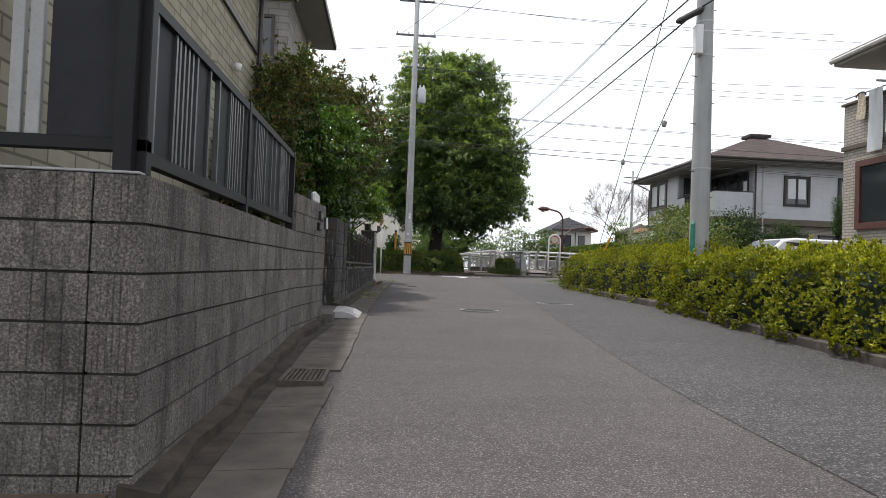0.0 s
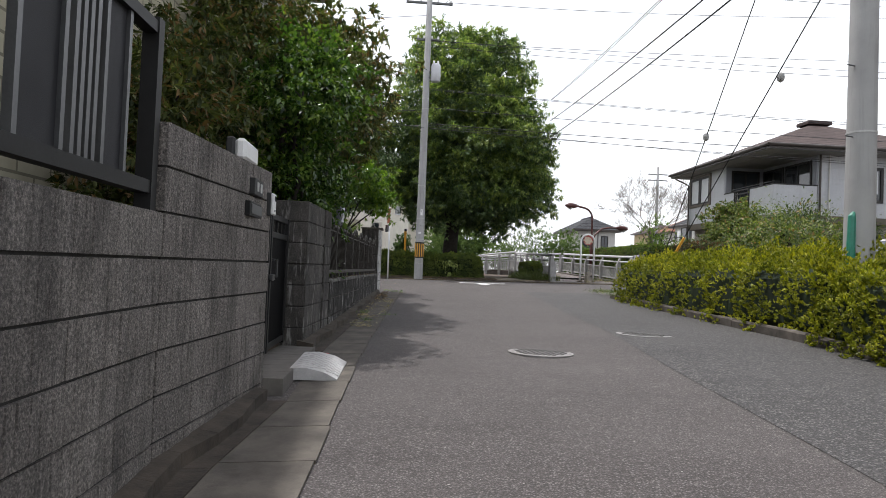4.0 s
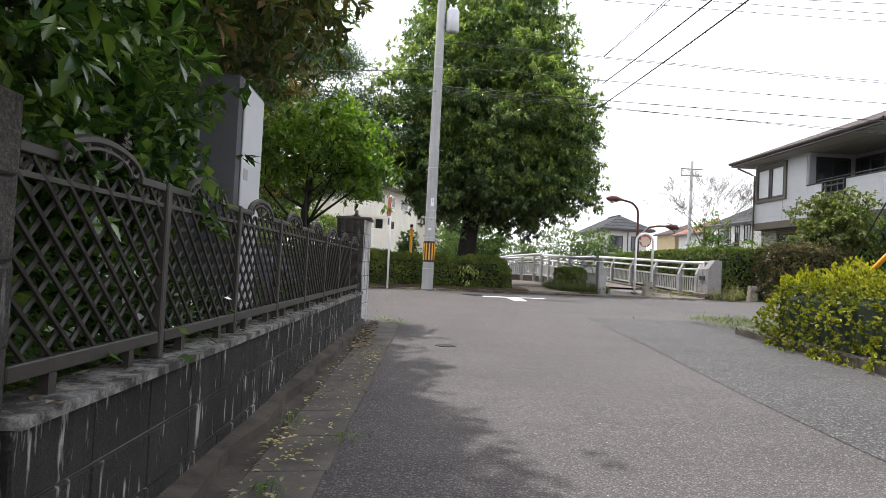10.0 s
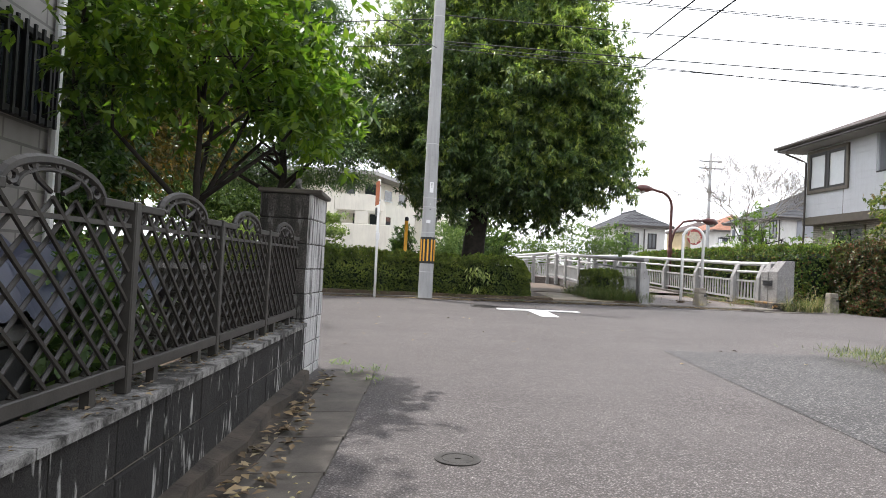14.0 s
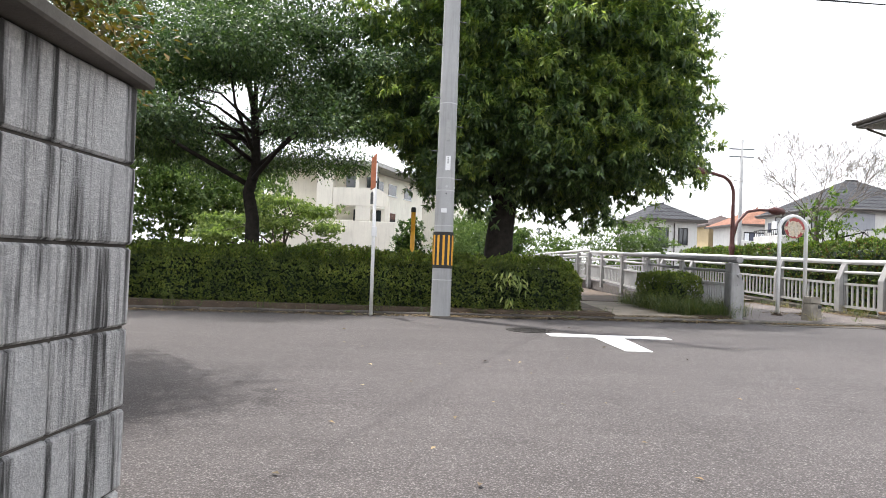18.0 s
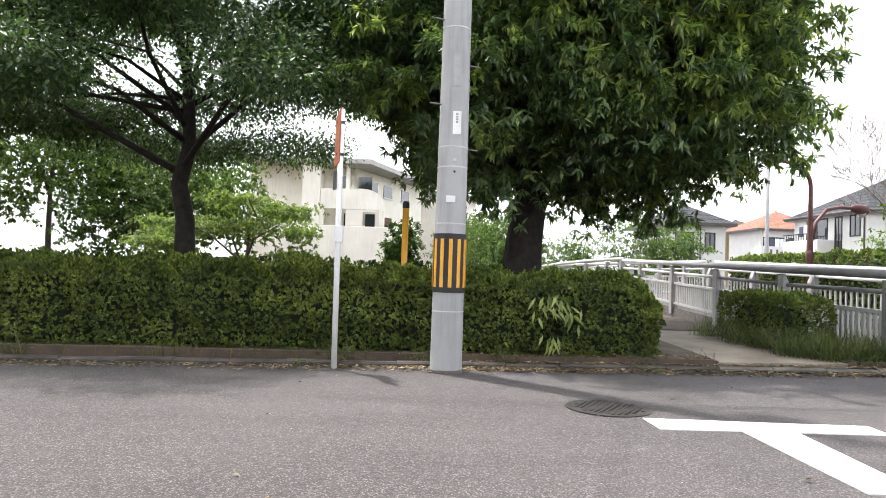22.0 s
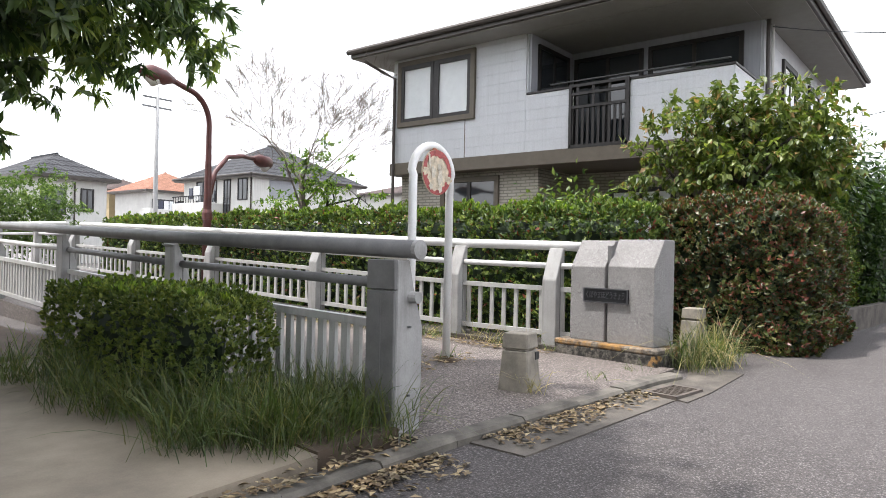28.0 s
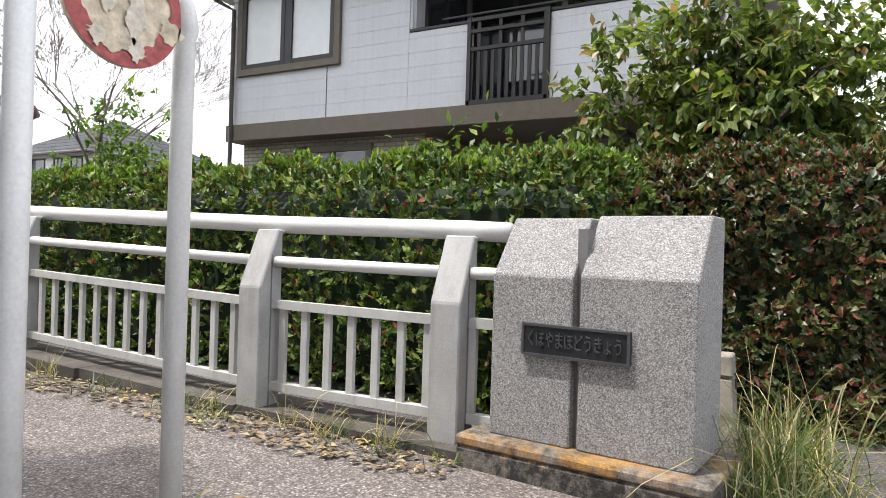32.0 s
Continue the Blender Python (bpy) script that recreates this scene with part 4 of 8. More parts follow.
def block_wall(t, p0, p1, z0, z1, material, depth=0.12, bw=0.4, bh=0.2, joint=0.012, mortar=None):
    """Courses of blocks, from the top z1 down to z0, on the line p0 to p1; the outer face looks to the right of that line."""
    if material.name != "ribbed_block":
        joint = 0.008
    a, b = Vector(p0), Vector(p1)
    ln = (b - a).length
    u = (b - a).normalized()
    ang = math.atan2(u.y, u.x)
    n = max(1, round(ln / bw))
    w = ln / n
    inv = PLACES[t.name].inverted()
    zt, c = z1, 0
    while zt > z0 + 0.01:
        zb = max(zt - bh, z0 - 0.1)
        for k in range(n):
            q = a + u * (w * (k + 0.5))
            j = 0.0025 * math.sin(k * 5.1 + c * 3.7)
            ob = new("block", block_mesh(w - joint * (0.25 if "ribbed" in material.name else 0.08 if "lime" in material.name else 0.5), depth, zt - zb - joint, material, (k * 3 + c * 5) % 4))
            ob.parent = t
            ob.matrix_basis = inv @ pose(q.x + u.y * j, q.y - u.x * j, zb + joint / 2, 0, 0, math.degrees(ang))
        zt, c = zt - bh, c + 1
    core = bmesh.new()
    s = Vector((-u.y, u.x)) * 0.012
    e = Vector((-u.y, u.x)) * (depth - 0.01)
    prism(core, [tuple(a + s + u * 0.01), tuple(b + s - u * 0.01), tuple(b + e - u * 0.01), tuple(a + e + u * 0.01)], z0 - 0.12, z1 - 0.012)
    part("mortar", core, mortar or (M_BLACK_MORTAR if material.name == "ribbed_block" else M_KERB if "pale" in material.name else M_BLACK_MORTAR), t)


w1 = thing("wall_lane", (-1.0, 5, G(-1, 5)), "grey ribbed concrete block garden wall with dark run-down stains", "wall", kind="structure")
block_wall(w1, (-0.96, 2.78), (-0.95, 7.15), -0.02, 1.30, M_BLOCK)
w2 = thing("wall_corner", (-2.5, 2.8, G(-2.5, 2.8)), "grey ribbed concrete block wall facing the neighbouring plot", "wall", kind="structure")
block_wall(w2, (-4.77, 2.775), (-1.172, 2.775), -0.05, 1.30, M_BLOCK)
block_wall(w2, (-1.166, 2.775), (-0.97, 2.775), -0.05, 1.30, M_BLOCK, bw=0.2)
part("coping", boxm(-4.77, 2.79, 1.301, -1.0, 2.90, 1.312, bev=0.003), M_CONC2, w2, "thin pale coping strip")
w3 = thing("wall_step", (-0.88, 7.9, G(-0.88, 7.9)), "raised ribbed block gate wall beside the gate", "wall", kind="structure")
block_wall(w3, (-0.95, 7.16), (-0.79, 8.74), 0.1, 1.70, M_BLOCK, depth=0.14)
w4 = thing("wall_gate_side", (-0.75, 11.2, G(-0.75, 11.2)), "dark weathered block pillar beside the gate", "wall", kind="structure")
block_wall(w4, (-0.78, 10.6), (-0.722, 11.495), 0.2, 1.69, M_BLOCK_DARK, depth=0.14, bw=0.45)
block_wall(w4, (-0.712, 11.555), (-0.685, 11.9), 0.2, 1.69, M_BLOCK_DARK, depth=0.14, bw=0.35)
part("recessed_joint", boxm(-0.83, 11.49, 0.2, -0.765, 11.56, 1.68), M_BLACK_MORTAR, w4, "dark open joint between wall and end pier")
block_wall(w4, (-1.15, 10.6), (-0.79, 10.6), 0.2, 1.69, M_BLOCK_DARK, depth=0.14)
w5 = thing("wall_low", (-0.55, 16, G(-0.55, 16)), "low dark block wall with lime streaks under the lattice fence", "wall", kind="structure")
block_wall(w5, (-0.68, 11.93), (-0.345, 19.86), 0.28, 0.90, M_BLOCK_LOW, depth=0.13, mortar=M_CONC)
caps = thing("wall_cap", (-0.55, 16, G(-0.55, 16)), "grey weathered cap stones on the low wall", "wall cap", kind="structure")
for k in range(13):
    a, b = 11.93 + k * 0.61, 11.93 + (k + 1) * 0.61 - 0.006
    xa, xb = float(np.interp(a, [11.93, 19.86], [-0.68, -0.345])), float(np.interp(b, [11.93, 19.86], [-0.68, -0.345]))
    part("cap_stone", prism(bmesh.new(), [(xa + 0.02, a), (xb + 0.02, b), (xb - 0.19, b), (xa - 0.19, a)], 0.895, 0.925), M_CAP, caps)
gp = thing("gate_pillar", (-0.5, 20.15, G(-0.5, 20.15)), "pale block corner pillar with black streaks and stone cap", "pillar", kind="structure")
block_wall(gp, (-0.345, 19.87), (-0.29, 20.47), 0.4, 1.95, M_BLOCK_GP, depth=0.12, bw=0.3, mortar=M_KERB)
block_wall(gp, (-0.75, 19.87), (-0.36, 19.87), 0.4, 1.95, M_BLOCK_DARK, depth=0.12, bw=0.4)
part("cap", boxm(-0.768, 19.845, 1.95, -0.262, 20.495, 1.985, bev=0.006), M_CONC, gp)
part("finial", lathe([(0.07, 0), (0.065, 0.02), (0.03, 0.05), (0.022, 0.09), (0.03, 0.10), (0.008, 0.12)], 12, (-0.5, 20.15, 1.985)), M_CAP, gp, smooth=True)
w6 = thing("wall_side_street", (-1.6, 20.5, G(-1.6, 20.5)), "grey block garden wall along the side street", "wall", kind="structure")
block_wall(w6, (-0.80, 20.45), (-2.35, 20.6), 0.3, 1.3, M_BLOCK_DARK, depth=0.12)
block_wall(w6, (-2.35, 20.62), (-2.35, 24.2), 0.3, 1.3, M_BLOCK_DARK, depth=0.12)
block_wall(w6, (-2.36, 24.2), (-10.0, 24.2), 0.3, 1.3, M_BLOCK_DARK, depth=0.12)

# ---- aluminium fence on the block wall ----
fence = thing("privacy_fence", (-1.03, 5, 1.30), "dark aluminium privacy fence with perforated black panels and slats", "fence")


def fpt(y):
    return float(np.interp(y, [2.8, 7.15], [-1.06, -1.0]))


def fbar(name, y0, y1, z0, z1, mat, d=0.03, off=0.0, lab=""):
    part(name, prism(bmesh.new(), [(fpt(y0) + off, y0), (fpt(y1) + off, y1), (fpt(y1) + off - d, y1), (fpt(y0) + off - d, y0)], z0, z1), mat, fence, lab)


ZB, ZT = 1.37, 2.10
fbar("bottom_rail", 2.86, 7.14, ZB, ZB + 0.055, M_IRON, 0.06, 0.015)
fbar("top_rail", 2.86, 7.14, ZT - 0.05, ZT, M_IRON, 0.06, 0.015)
for y in (2.83, 4.95, 7.10):
    fbar("post", y - 0.03, y + 0.03, 1.29, ZT + 0.02, M_IRON, 0.07, 0.02)
for y0, y1 in ((3.07, 3.36), (3.68, 3.96), (4.14, 4.44), (4.76, 4.92), (5.00, 5.24), (5.62, 5.92), (6.08, 6.36), (6.62, 6.84)):
    fbar("panel", y0 + 0.025, y1 - 0.025, ZB + 0.05, ZT - 0.05, M_PANEL, 0.012, -0.01)
    fbar("stile", y0, y0 + 0.025, ZB + 0.05, ZT - 0.05, M_ALU, 0.03, 0.005, "pale grey aluminium stile")
    fbar("stile", y1 - 0.025, y1, ZB + 0.05, ZT - 0.05, M_ALU, 0.03, 0.005, "pale grey aluminium stile")
for y0, y1 in ((3.38, 3.66), (4.46, 4.74), (5.32, 5.58), (6.40, 6.60)):
    for j in range(4):
        yy = y0 + (j + 0.5) * (y1 - y0) / 4
        fbar("slat", yy - 0.013, yy + 0.013, ZB + 0.05, ZT - 0.05, M_ALU, 0.025, 0.0, "grey aluminium slat")
fence2 = thing("privacy_fence", (-2.6, 2.9, 1.30), "tall dark privacy screen with pale stiles above the corner wall", "fence")
part("bottom_rail", boxm(-4.4, 2.86, 1.40, -1.0, 2.92, 1.455, bev=0.004), M_IRON, fence2)
part("top_rail", boxm(-4.4, 2.86, 2.62, -1.0, 2.92, 2.68, bev=0.004), M_IRON, fence2)
for x in (-1.035, -2.45, -4.05):
    part("post", boxm(x - 0.035, 2.86, 1.29, x + 0.035, 2.93, 2.70, bev=0.004), M_IRON, fence2)
for k in range(5):
    o = -0.60 * k
    part("panel", boxm(-1.41 + o, 2.885, 1.455, -1.14 + o, 2.9, 2.62), M_PANEL, fence2)
    for x0, x1 in ((-1.135, -1.07), (-1.49, -1.435), (-1.56, -1.51)):
        part("stile", boxm(x0 + o, 2.87, 1.455, x1 + o, 2.9, 2.62, bev=0.003), M_PLASTIC, fence2, "pale aluminium stile")
# gate lamp, name plate, doorbell on the raised gate wall
gl = thing("gate_lamp", (-0.90, 8.42, 1.70), "small rectangular gate lamp with frosted white cover", "lamp")
part("housing", boxm(-0.98, 8.23, 1.70, -0.93, 8.61, 1.84, bev=0.01), M_BLACK, gl)
part("cover", boxm(-0.93, 8.24, 1.705, -0.86, 8.60, 1.835, bev=0.02), M_WHITE, gl)
npz = thing("name_plate", (-0.84, 8.22, 1.5), "dark stone name plate with pale characters", "sign")
part("plate", boxm(-0.852, 8.28, 1.505, -0.806, 8.53, 1.605, bev=0.003), M_BLACK, npz)
for k in range(2):
    part("character", boxm(-0.806, 8.34 + k * 0.1, 1.53, -0.802, 8.39 + k * 0.1, 1.585), M_PLASTIC, npz, "pale character stroke")
ms = thing("mail_slot", (-0.83, 8.25, 1.38), "dark metal letter slot set in the gate wall", "mailbox")
part("frame", boxm(-0.855, 8.20, 1.37, -0.812, 8.56, 1.46, bev=0.004), M_IRON, ms)
part("flap", boxm(-0.812, 8.23, 1.385, -0.806, 8.53, 1.445, bev=0.002), M_ALU, ms)
db = thing("doorbell", (-0.79, 8.68, 1.41), "white intercom doorbell with dark button", "doorbell")
part("housing", boxm(-0.775, 8.635, 1.41, -0.755, 8.73, 1.55, bev=0.006), M_WHITE, db)
part("button", boxm(-0.755, 8.665, 1.43, -0.751, 8.70, 1.445, bev=0.001), M_PLASTIC, db)
part("camera_eye", boxm(-0.755, 8.665, 1.50, -0.750, 8.70, 1.535, bev=0.003), M_GLASS, db)
part("back_box", boxm(-0.815, 8.632, 1.405, -0.775, 8.733, 1.555, bev=0.004), M_BLACK, db)

# gate and its step
gate = thing("metal_gate", (-0.98, 9.6, G(-0.98, 9.6) + 0.09), "dark bronze double garden gate, closed", "gate")
gz = G(-0.98, 9.6) + 0.12
for a, b in ((8.80, 9.66), (9.70, 10.56)):
    part("stile", boxm(-1.0, a, gz, -0.95, a + 0.05, 1.50, bev=0.004), M_IRON, gate)
    part("stile", boxm(-1.0, b - 0.05, gz, -0.95, b, 1.50, bev=0.004), M_IRON, gate)
    for z in (gz + 0.02, 1.30, 1.45):
        part("rail", boxm(-0.995, a + 0.05, z, -0.955, b - 0.05, z + 0.05, bev=0.004), M_IRON, gate)
    part("panel", boxm(-0.985, a + 0.05, gz + 0.07, -0.968, b - 0.05, 1.30), M_GATE, gate)
    for k in range(4):
        yy = a + 0.05 + (k + 0.5) * 0.19
        part("bar", boxm(-0.985, yy - 0.008, 1.35, -0.965, yy + 0.008, 1.45), M_IRON, gate)
part("latch", boxm(-0.95, 9.62, 0.95, -0.915, 9.74, 1.0, bev=0.006), M_ALU, gate, "grey latch")
part("handle", tubem([(-0.94, 9.71, 1.12), (-0.90, 9.71, 1.12), (-0.90, 9.71, 0.98), (-0.94, 9.71, 0.98)], 0.009, 6), M_ALU, gate)
M_STEP = plain("step_tile", (0.14, 0.128, 0.113), 0.8, var=0.25, scale=7, fine=110, bump=0.2, per_object=0.15)
st = thing("gate_step", (-0.9, 9.6, G(-0.9, 9.6)), "pale tiled step in front of the gate", "step", kind="structure")
for k in range(6):
    a = 8.76 + k * 0.305
    part("tile", prism(bmesh.new(), [(-1.1, a), (-0.66, a), (-0.66, a + 0.30), (-1.1, a + 0.30)], G(-0.9, 9) - 0.1, G(-0.9, 9.6) + 0.085), M_STEP, st)

# step ramp and drain grate
M_RAMP = plain("pale_ramp", (0.50, 0.49, 0.48), 0.5, var=0.12, scale=9, streak=0.15)
rp = thing("step_ramp", (-0.55, 9.6, G(-0.55, 9.6)), "pale grey kerb ramp with diamond tread lying in the gutter", "ramp")
bm = bmesh.new()
prof = [(0.0, 0.0), (0.0, 0.085), (0.12, 0.09), (0.25, 0.062), (0.35, 0.012), (0.35, 0.0)]
z0 = G(-0.5, 9.6) + 0.012
ra = [bm.verts.new((-0.69 + q, 9.22, z0 + z - 0.016)) for q, z in prof]
rb = [bm.verts.new((-0.67 + q, 9.92, z0 + z + 0.016)) for q, z in prof]
for i in range(6):
    bm.faces.new((ra[i], ra[(i + 1) % 6], rb[(i + 1) % 6], rb[i]))
bm.faces.new(ra[::-1])
bm.faces.new(rb)
part("body", bm, M_RAMP, rp)
for k in range(-3, 9):
    for sgn in (-1, 1):
        a0, a1 = 9.24 + k * 0.075, 9.24 + k * 0.075 + 0.26
        if sgn < 0:
            a0, a1 = a1, a0
        f = lambda q, yy: (-0.68 + q, yy, z0 + float(np.interp(q, [0, 0.12, 0.25, 0.35], [0.085, 0.09, 0.062, 0.012])) - 0.016 + 0.032 * (yy - 9.22) / 0.7)
        pts = [(q, a0 + (a1 - a0) * q / 0.34) for q in (0.02, 0.12, 0.25, 0.34)]
        pts = [f(q, yy) for q, yy in pts if 9.24 < yy < 9.9]
        if len(pts) > 1:
            part("tread_rib", tubem(pts, 0.0035, 4), M_RAMP, rp)


# Near-black colour standing for the shade below grate bars.
M_PITSHADE = plain("pit_shade", (0.006, 0.006, 0.006), 0.95, var=0.2, bump=0)


def grate(at, w, d, n, label, rz=0.0, cross=5):
    t = thing("drain_grate", at, label, "drain", rz=rz)
    for x0, y0, x1, y1 in ((-w / 2, -d / 2, w / 2, -d / 2 + 0.03), (-w / 2, d / 2 - 0.03, w / 2, d / 2), (-w / 2, -d / 2 + 0.03, -w / 2 + 0.03, d / 2 - 0.03), (w / 2 - 0.03, -d / 2 + 0.03, w / 2, d / 2 - 0.03)):
        part("frame", boxm(x0, y0, -0.04, x1, y1, 0.022), M_GRATE, t, here=True)
    for k in range(n):
        x = -w / 2 + 0.03 + (k + 0.5) * (w - 0.06) / n
        part("bar", boxm(x - 0.005, -d / 2 + 0.03, -0.02, x + 0.005, d / 2 - 0.03, 0.018), M_GRATE, t, here=True)
    for k in range(cross):
        yv = -d / 2 + 0.03 + (k + 0.5) * (d - 0.06) / cross
        part("cross_bar", boxm(-w / 2 + 0.03, yv - 0.005, -0.02, w / 2 - 0.03, yv + 0.005, 0.012), M_GRATE, t, here=True)
    # No hole here: a black plate paints the dark under the bars.
    part("pit_shade_plate", boxm(-w / 2 + 0.02, -d / 2 + 0.02, -0.06, w / 2 - 0.02, d / 2 - 0.02, -0.004), M_PITSHADE, t, here=True)
    return t


grate((-0.585, 5.31, G(-0.585, 5.31) + 0.016), 0.33, 0.60, 8, "rusty iron drain grate in the gutter", cross=11)
grate((8.66, 29.90, G(8.66, 29.90) + 0.007), 0.45, 0.27, 9, "rusty iron drain grate beside the kerb", rz=-7, cross=4)
ap = thing("gutter_apron", (8.6, 29.9, G(8.6, 29.9)), "stained pale concrete gutter strip at the bridge forecourt", "gutter", kind="structure")
for poly in ([(6.5, 29.94), (8.405, 29.80), (8.437, 30.155), (6.5, 30.325)], [(8.405, 29.71), (8.87, 29.68), (8.892, 29.735), (8.437, 29.79)],
             [(8.456, 30.072), (8.905, 30.018), (8.93, 30.09), (8.47, 30.15)], [(8.875, 29.68), (9.9, 29.70), (9.95, 30.2), (9.3, 30.02), (8.925, 30.08)]):
    part("slab", prism(bmesh.new(), poly, lambda x, y: G(x, y) - 0.1, lambda x, y: G(x, y) + 0.010), M_GUTTER, ap)


M_STUD = plain("dull_studs", (0.11, 0.105, 0.10), 0.6, 0.3, var=0.25, scale=9)


def manhole(x, y, r, material, label, net=False):
    t = thing("manhole", (x, y, G(x, y)), label, "manhole")
    part("ring", lathe([(r, -0.02), (r, 0.005), (r - 0.035, 0.005), (r - 0.035, -0.02)], 32), material, t, here=True)
    part("cover", lathe([(r - 0.04, -0.02), (r - 0.04, 0.004)], 32), M_CAST if not net else material, t, here=True)
    bm = bmesh.new()
    g = int(r * 2 / 0.052)
    for i in range(-g // 2, g // 2 + 1):
        for j in range(-g // 2, g // 2 + 1):
            px, py = i * 0.052 + (j % 2) * 0.026, j * 0.045
            if px * px + py * py < (r - 0.07) ** 2:
                box(bm, px - 0.015, py - 0.012, 0.003, px + 0.015, py + 0.012, 0.009)
    tagged(part("studs", bm, M_STUD if net else M_CAST, t, here=True), kind="stuff")
    return t


manhole(1.52, 10.75, 0.32, M_CAST_PALE, "round pale worn iron manhole cover in the asphalt", True)
manhole(3.17, 12.38, 0.335, M_CAST_PALE, "round pale iron manhole cover in the coarse asphalt", True)
manhole(0.74, 17.9, 0.12, M_CAST, "small round iron valve cover in the asphalt")
manhole(2.18, 28.45, 0.345, M_CAST, "large dark round iron manhole cover near the kerb")
mk = thing("road_marking", (3.0, 27.2, G(3, 27.2)), "worn white T-shaped junction marking on the asphalt", "road marking", kind="structure")
GM = lambda x, y: G(x, y) + 0.006
part("bar", prism(bmesh.new(), [(2.33, 28.08), (2.34, 27.75), (3.95, 27.63), (3.95, 27.9)], lambda x, y: G(x, y) - 0.01, GM), M_MARK, mk)
part("stem", prism(bmesh.new(), [(2.91, 27.7), (3.3, 27.7), (3.24, 26.41), (2.93, 26.43)], lambda x, y: G(x, y) - 0.01, GM), M_MARK, mk)

# ---- lattice fence on the low wall ----


def lattice(i, y0, y1):
    x0, x1 = [float(np.interp(v, [11.93, 19.86], [-0.77, -0.43])) for v in (y0, y1)]
    ln = math.hypot(x1 - x0, y1 - y0)
    ang = math.degrees(math.atan2(y1 - y0, x1 - x0))
    t = thing("lattice_fence", (x0, y0, 0.925), "bronze cast lattice garden fence panel with arched top", "fence", "lattice fence panels", rz=ang)
    zb, zt = 0.09, 0.66
    part("post", boxm(-0.022, -0.022, 0, 0.022, 0.022, zt + 0.02, bev=0.005), M_LATTICE, t, here=True)
    part("bottom_rail", boxm(0.03, -0.02, zb - 0.03, ln - 0.03, 0.02, zb + 0.015, bev=0.004), M_LATTICE, t, here=True)
    for a, b in ((0.03, ln / 2 - 0.25), (ln / 2 + 0.25, ln - 0.03)):
        part("top_rail", boxm(a, -0.016, zt - 0.014, b, 0.016, zt + 0.014, bev=0.003), M_LATTICE, t, here=True)
    part("inner_rail", boxm(0.03, -0.010, zt - 0.075, ln - 0.03, 0.010, zt - 0.06), M_LATTICE, t, here=True)
    for fx in (0.25, 0.75):
        part("foot", boxm(ln * fx - 0.02, -0.015, 0, ln * fx + 0.02, 0.015, zb - 0.03), M_LATTICE, t, here=True)
    h = zt - zb - 0.03
    sl = 0.85
    for sgn in (1, -1):
        s = -h / sl
        while s < ln:
            a, b = max(s, 0.03), min(s + h / sl, ln - 0.03)
            if b - a > 0.05:
                za, zc = zb + 0.015 + (a - s) * sl, zb + 0.015 + (b - s) * sl
                if sgn < 0:
                    za, zc = zb + zt - za, zb + zt - zc
                part("bar", tubem([(a, 0.006 * sgn, za), (b, 0.006 * sgn, zc)], 0.0078, 5), M_LATTICE, t, here=True)
            s += 0.122
    c = ln / 2
    for r, q in ((0.21, 0.015), (0.15, 0.008)):
        part("arch", tubem([(c + r * math.cos(a) * 1.25, 0, zt + r * math.sin(a) * 0.42) for a in np.linspace(0, math.pi, 15)], q, 6), M_LATTICE, t, here=True)
    for k in range(5):
        a = math.pi * (k + 0.5) / 5
        cx, cz = c + 0.18 * math.cos(a) * 1.25, zt + 0.18 * math.sin(a) * 0.42
        part("scroll", tubem([(cx + 0.024 * math.cos(b), 0, cz + 0.018 * math.sin(b)) for b in np.linspace(0, 2 * math.pi, 9)], 0.008, 5), M_LATTICE, t, here=True)
    for k in range(9):
        sx = 0.08 + (ln - 0.16) * k / 8
        if abs(sx - c) > 0.3:
            part("scroll", tubem([(sx + 0.026 * math.cos(b), 0, zt - 0.04 + 0.024 * math.sin(b)) for b in np.linspace(0, 2 * math.pi, 8)], 0.007, 4), M_LATTICE, t, here=True)
    for dx in (-0.10, 0.0, 0.10):
        part("stem", tubem([(c + dx * 0.3, 0, zt), (c + dx, 0, zt + 0.03), (c + dx * 1.4, 0, zt + 0.08)], 0.008, 5), M_LATTICE, t, here=True)
    return t


for i in range(8):
    lattice(i, 11.98 + i * 0.984, 11.98 + (i + 1) * 0.984)

# ---- utility poles and wires ----


def pole(x, y, h, r0, r1, label, steps=(1.9, 9.0), z=None):
    z = G(x, y) if z is None else z
    t = thing("utility_pole", (x, y, z), label, "utility pole")
    part("shaft", lathe([(r0, -0.1), (r0, 0), (r0 * 0.5 + r1 * 0.5, h / 2), (r1, h), (r1 * 0.4, h + 0.02)], 24), M_CONC2, t, smooth=True, here=True)
    s, k = steps[0], 0
    while s < steps[1]:
        a = radians(20 + 180 * (k % 2))
        rr = r0 + (r1 - r0) * s / h
        part("step_bolt", tubem([(rr * 0.8 * math.cos(a), rr * 0.8 * math.sin(a), s), ((rr + 0.13) * math.cos(a), (rr + 0.13) * math.sin(a), s)], 0.009, 6), M_ALU, t, here=True)
        s, k = s + 0.45, k + 1
    return t


def band(t, r, z, h=0.03, m=None, name="steel_band"):
    part(name, lathe([(r, z), (r + 0.006, z), (r + 0.006, z + h), (r, z + h)], 24), m or M_STRAP, t, smooth=False, here=True)


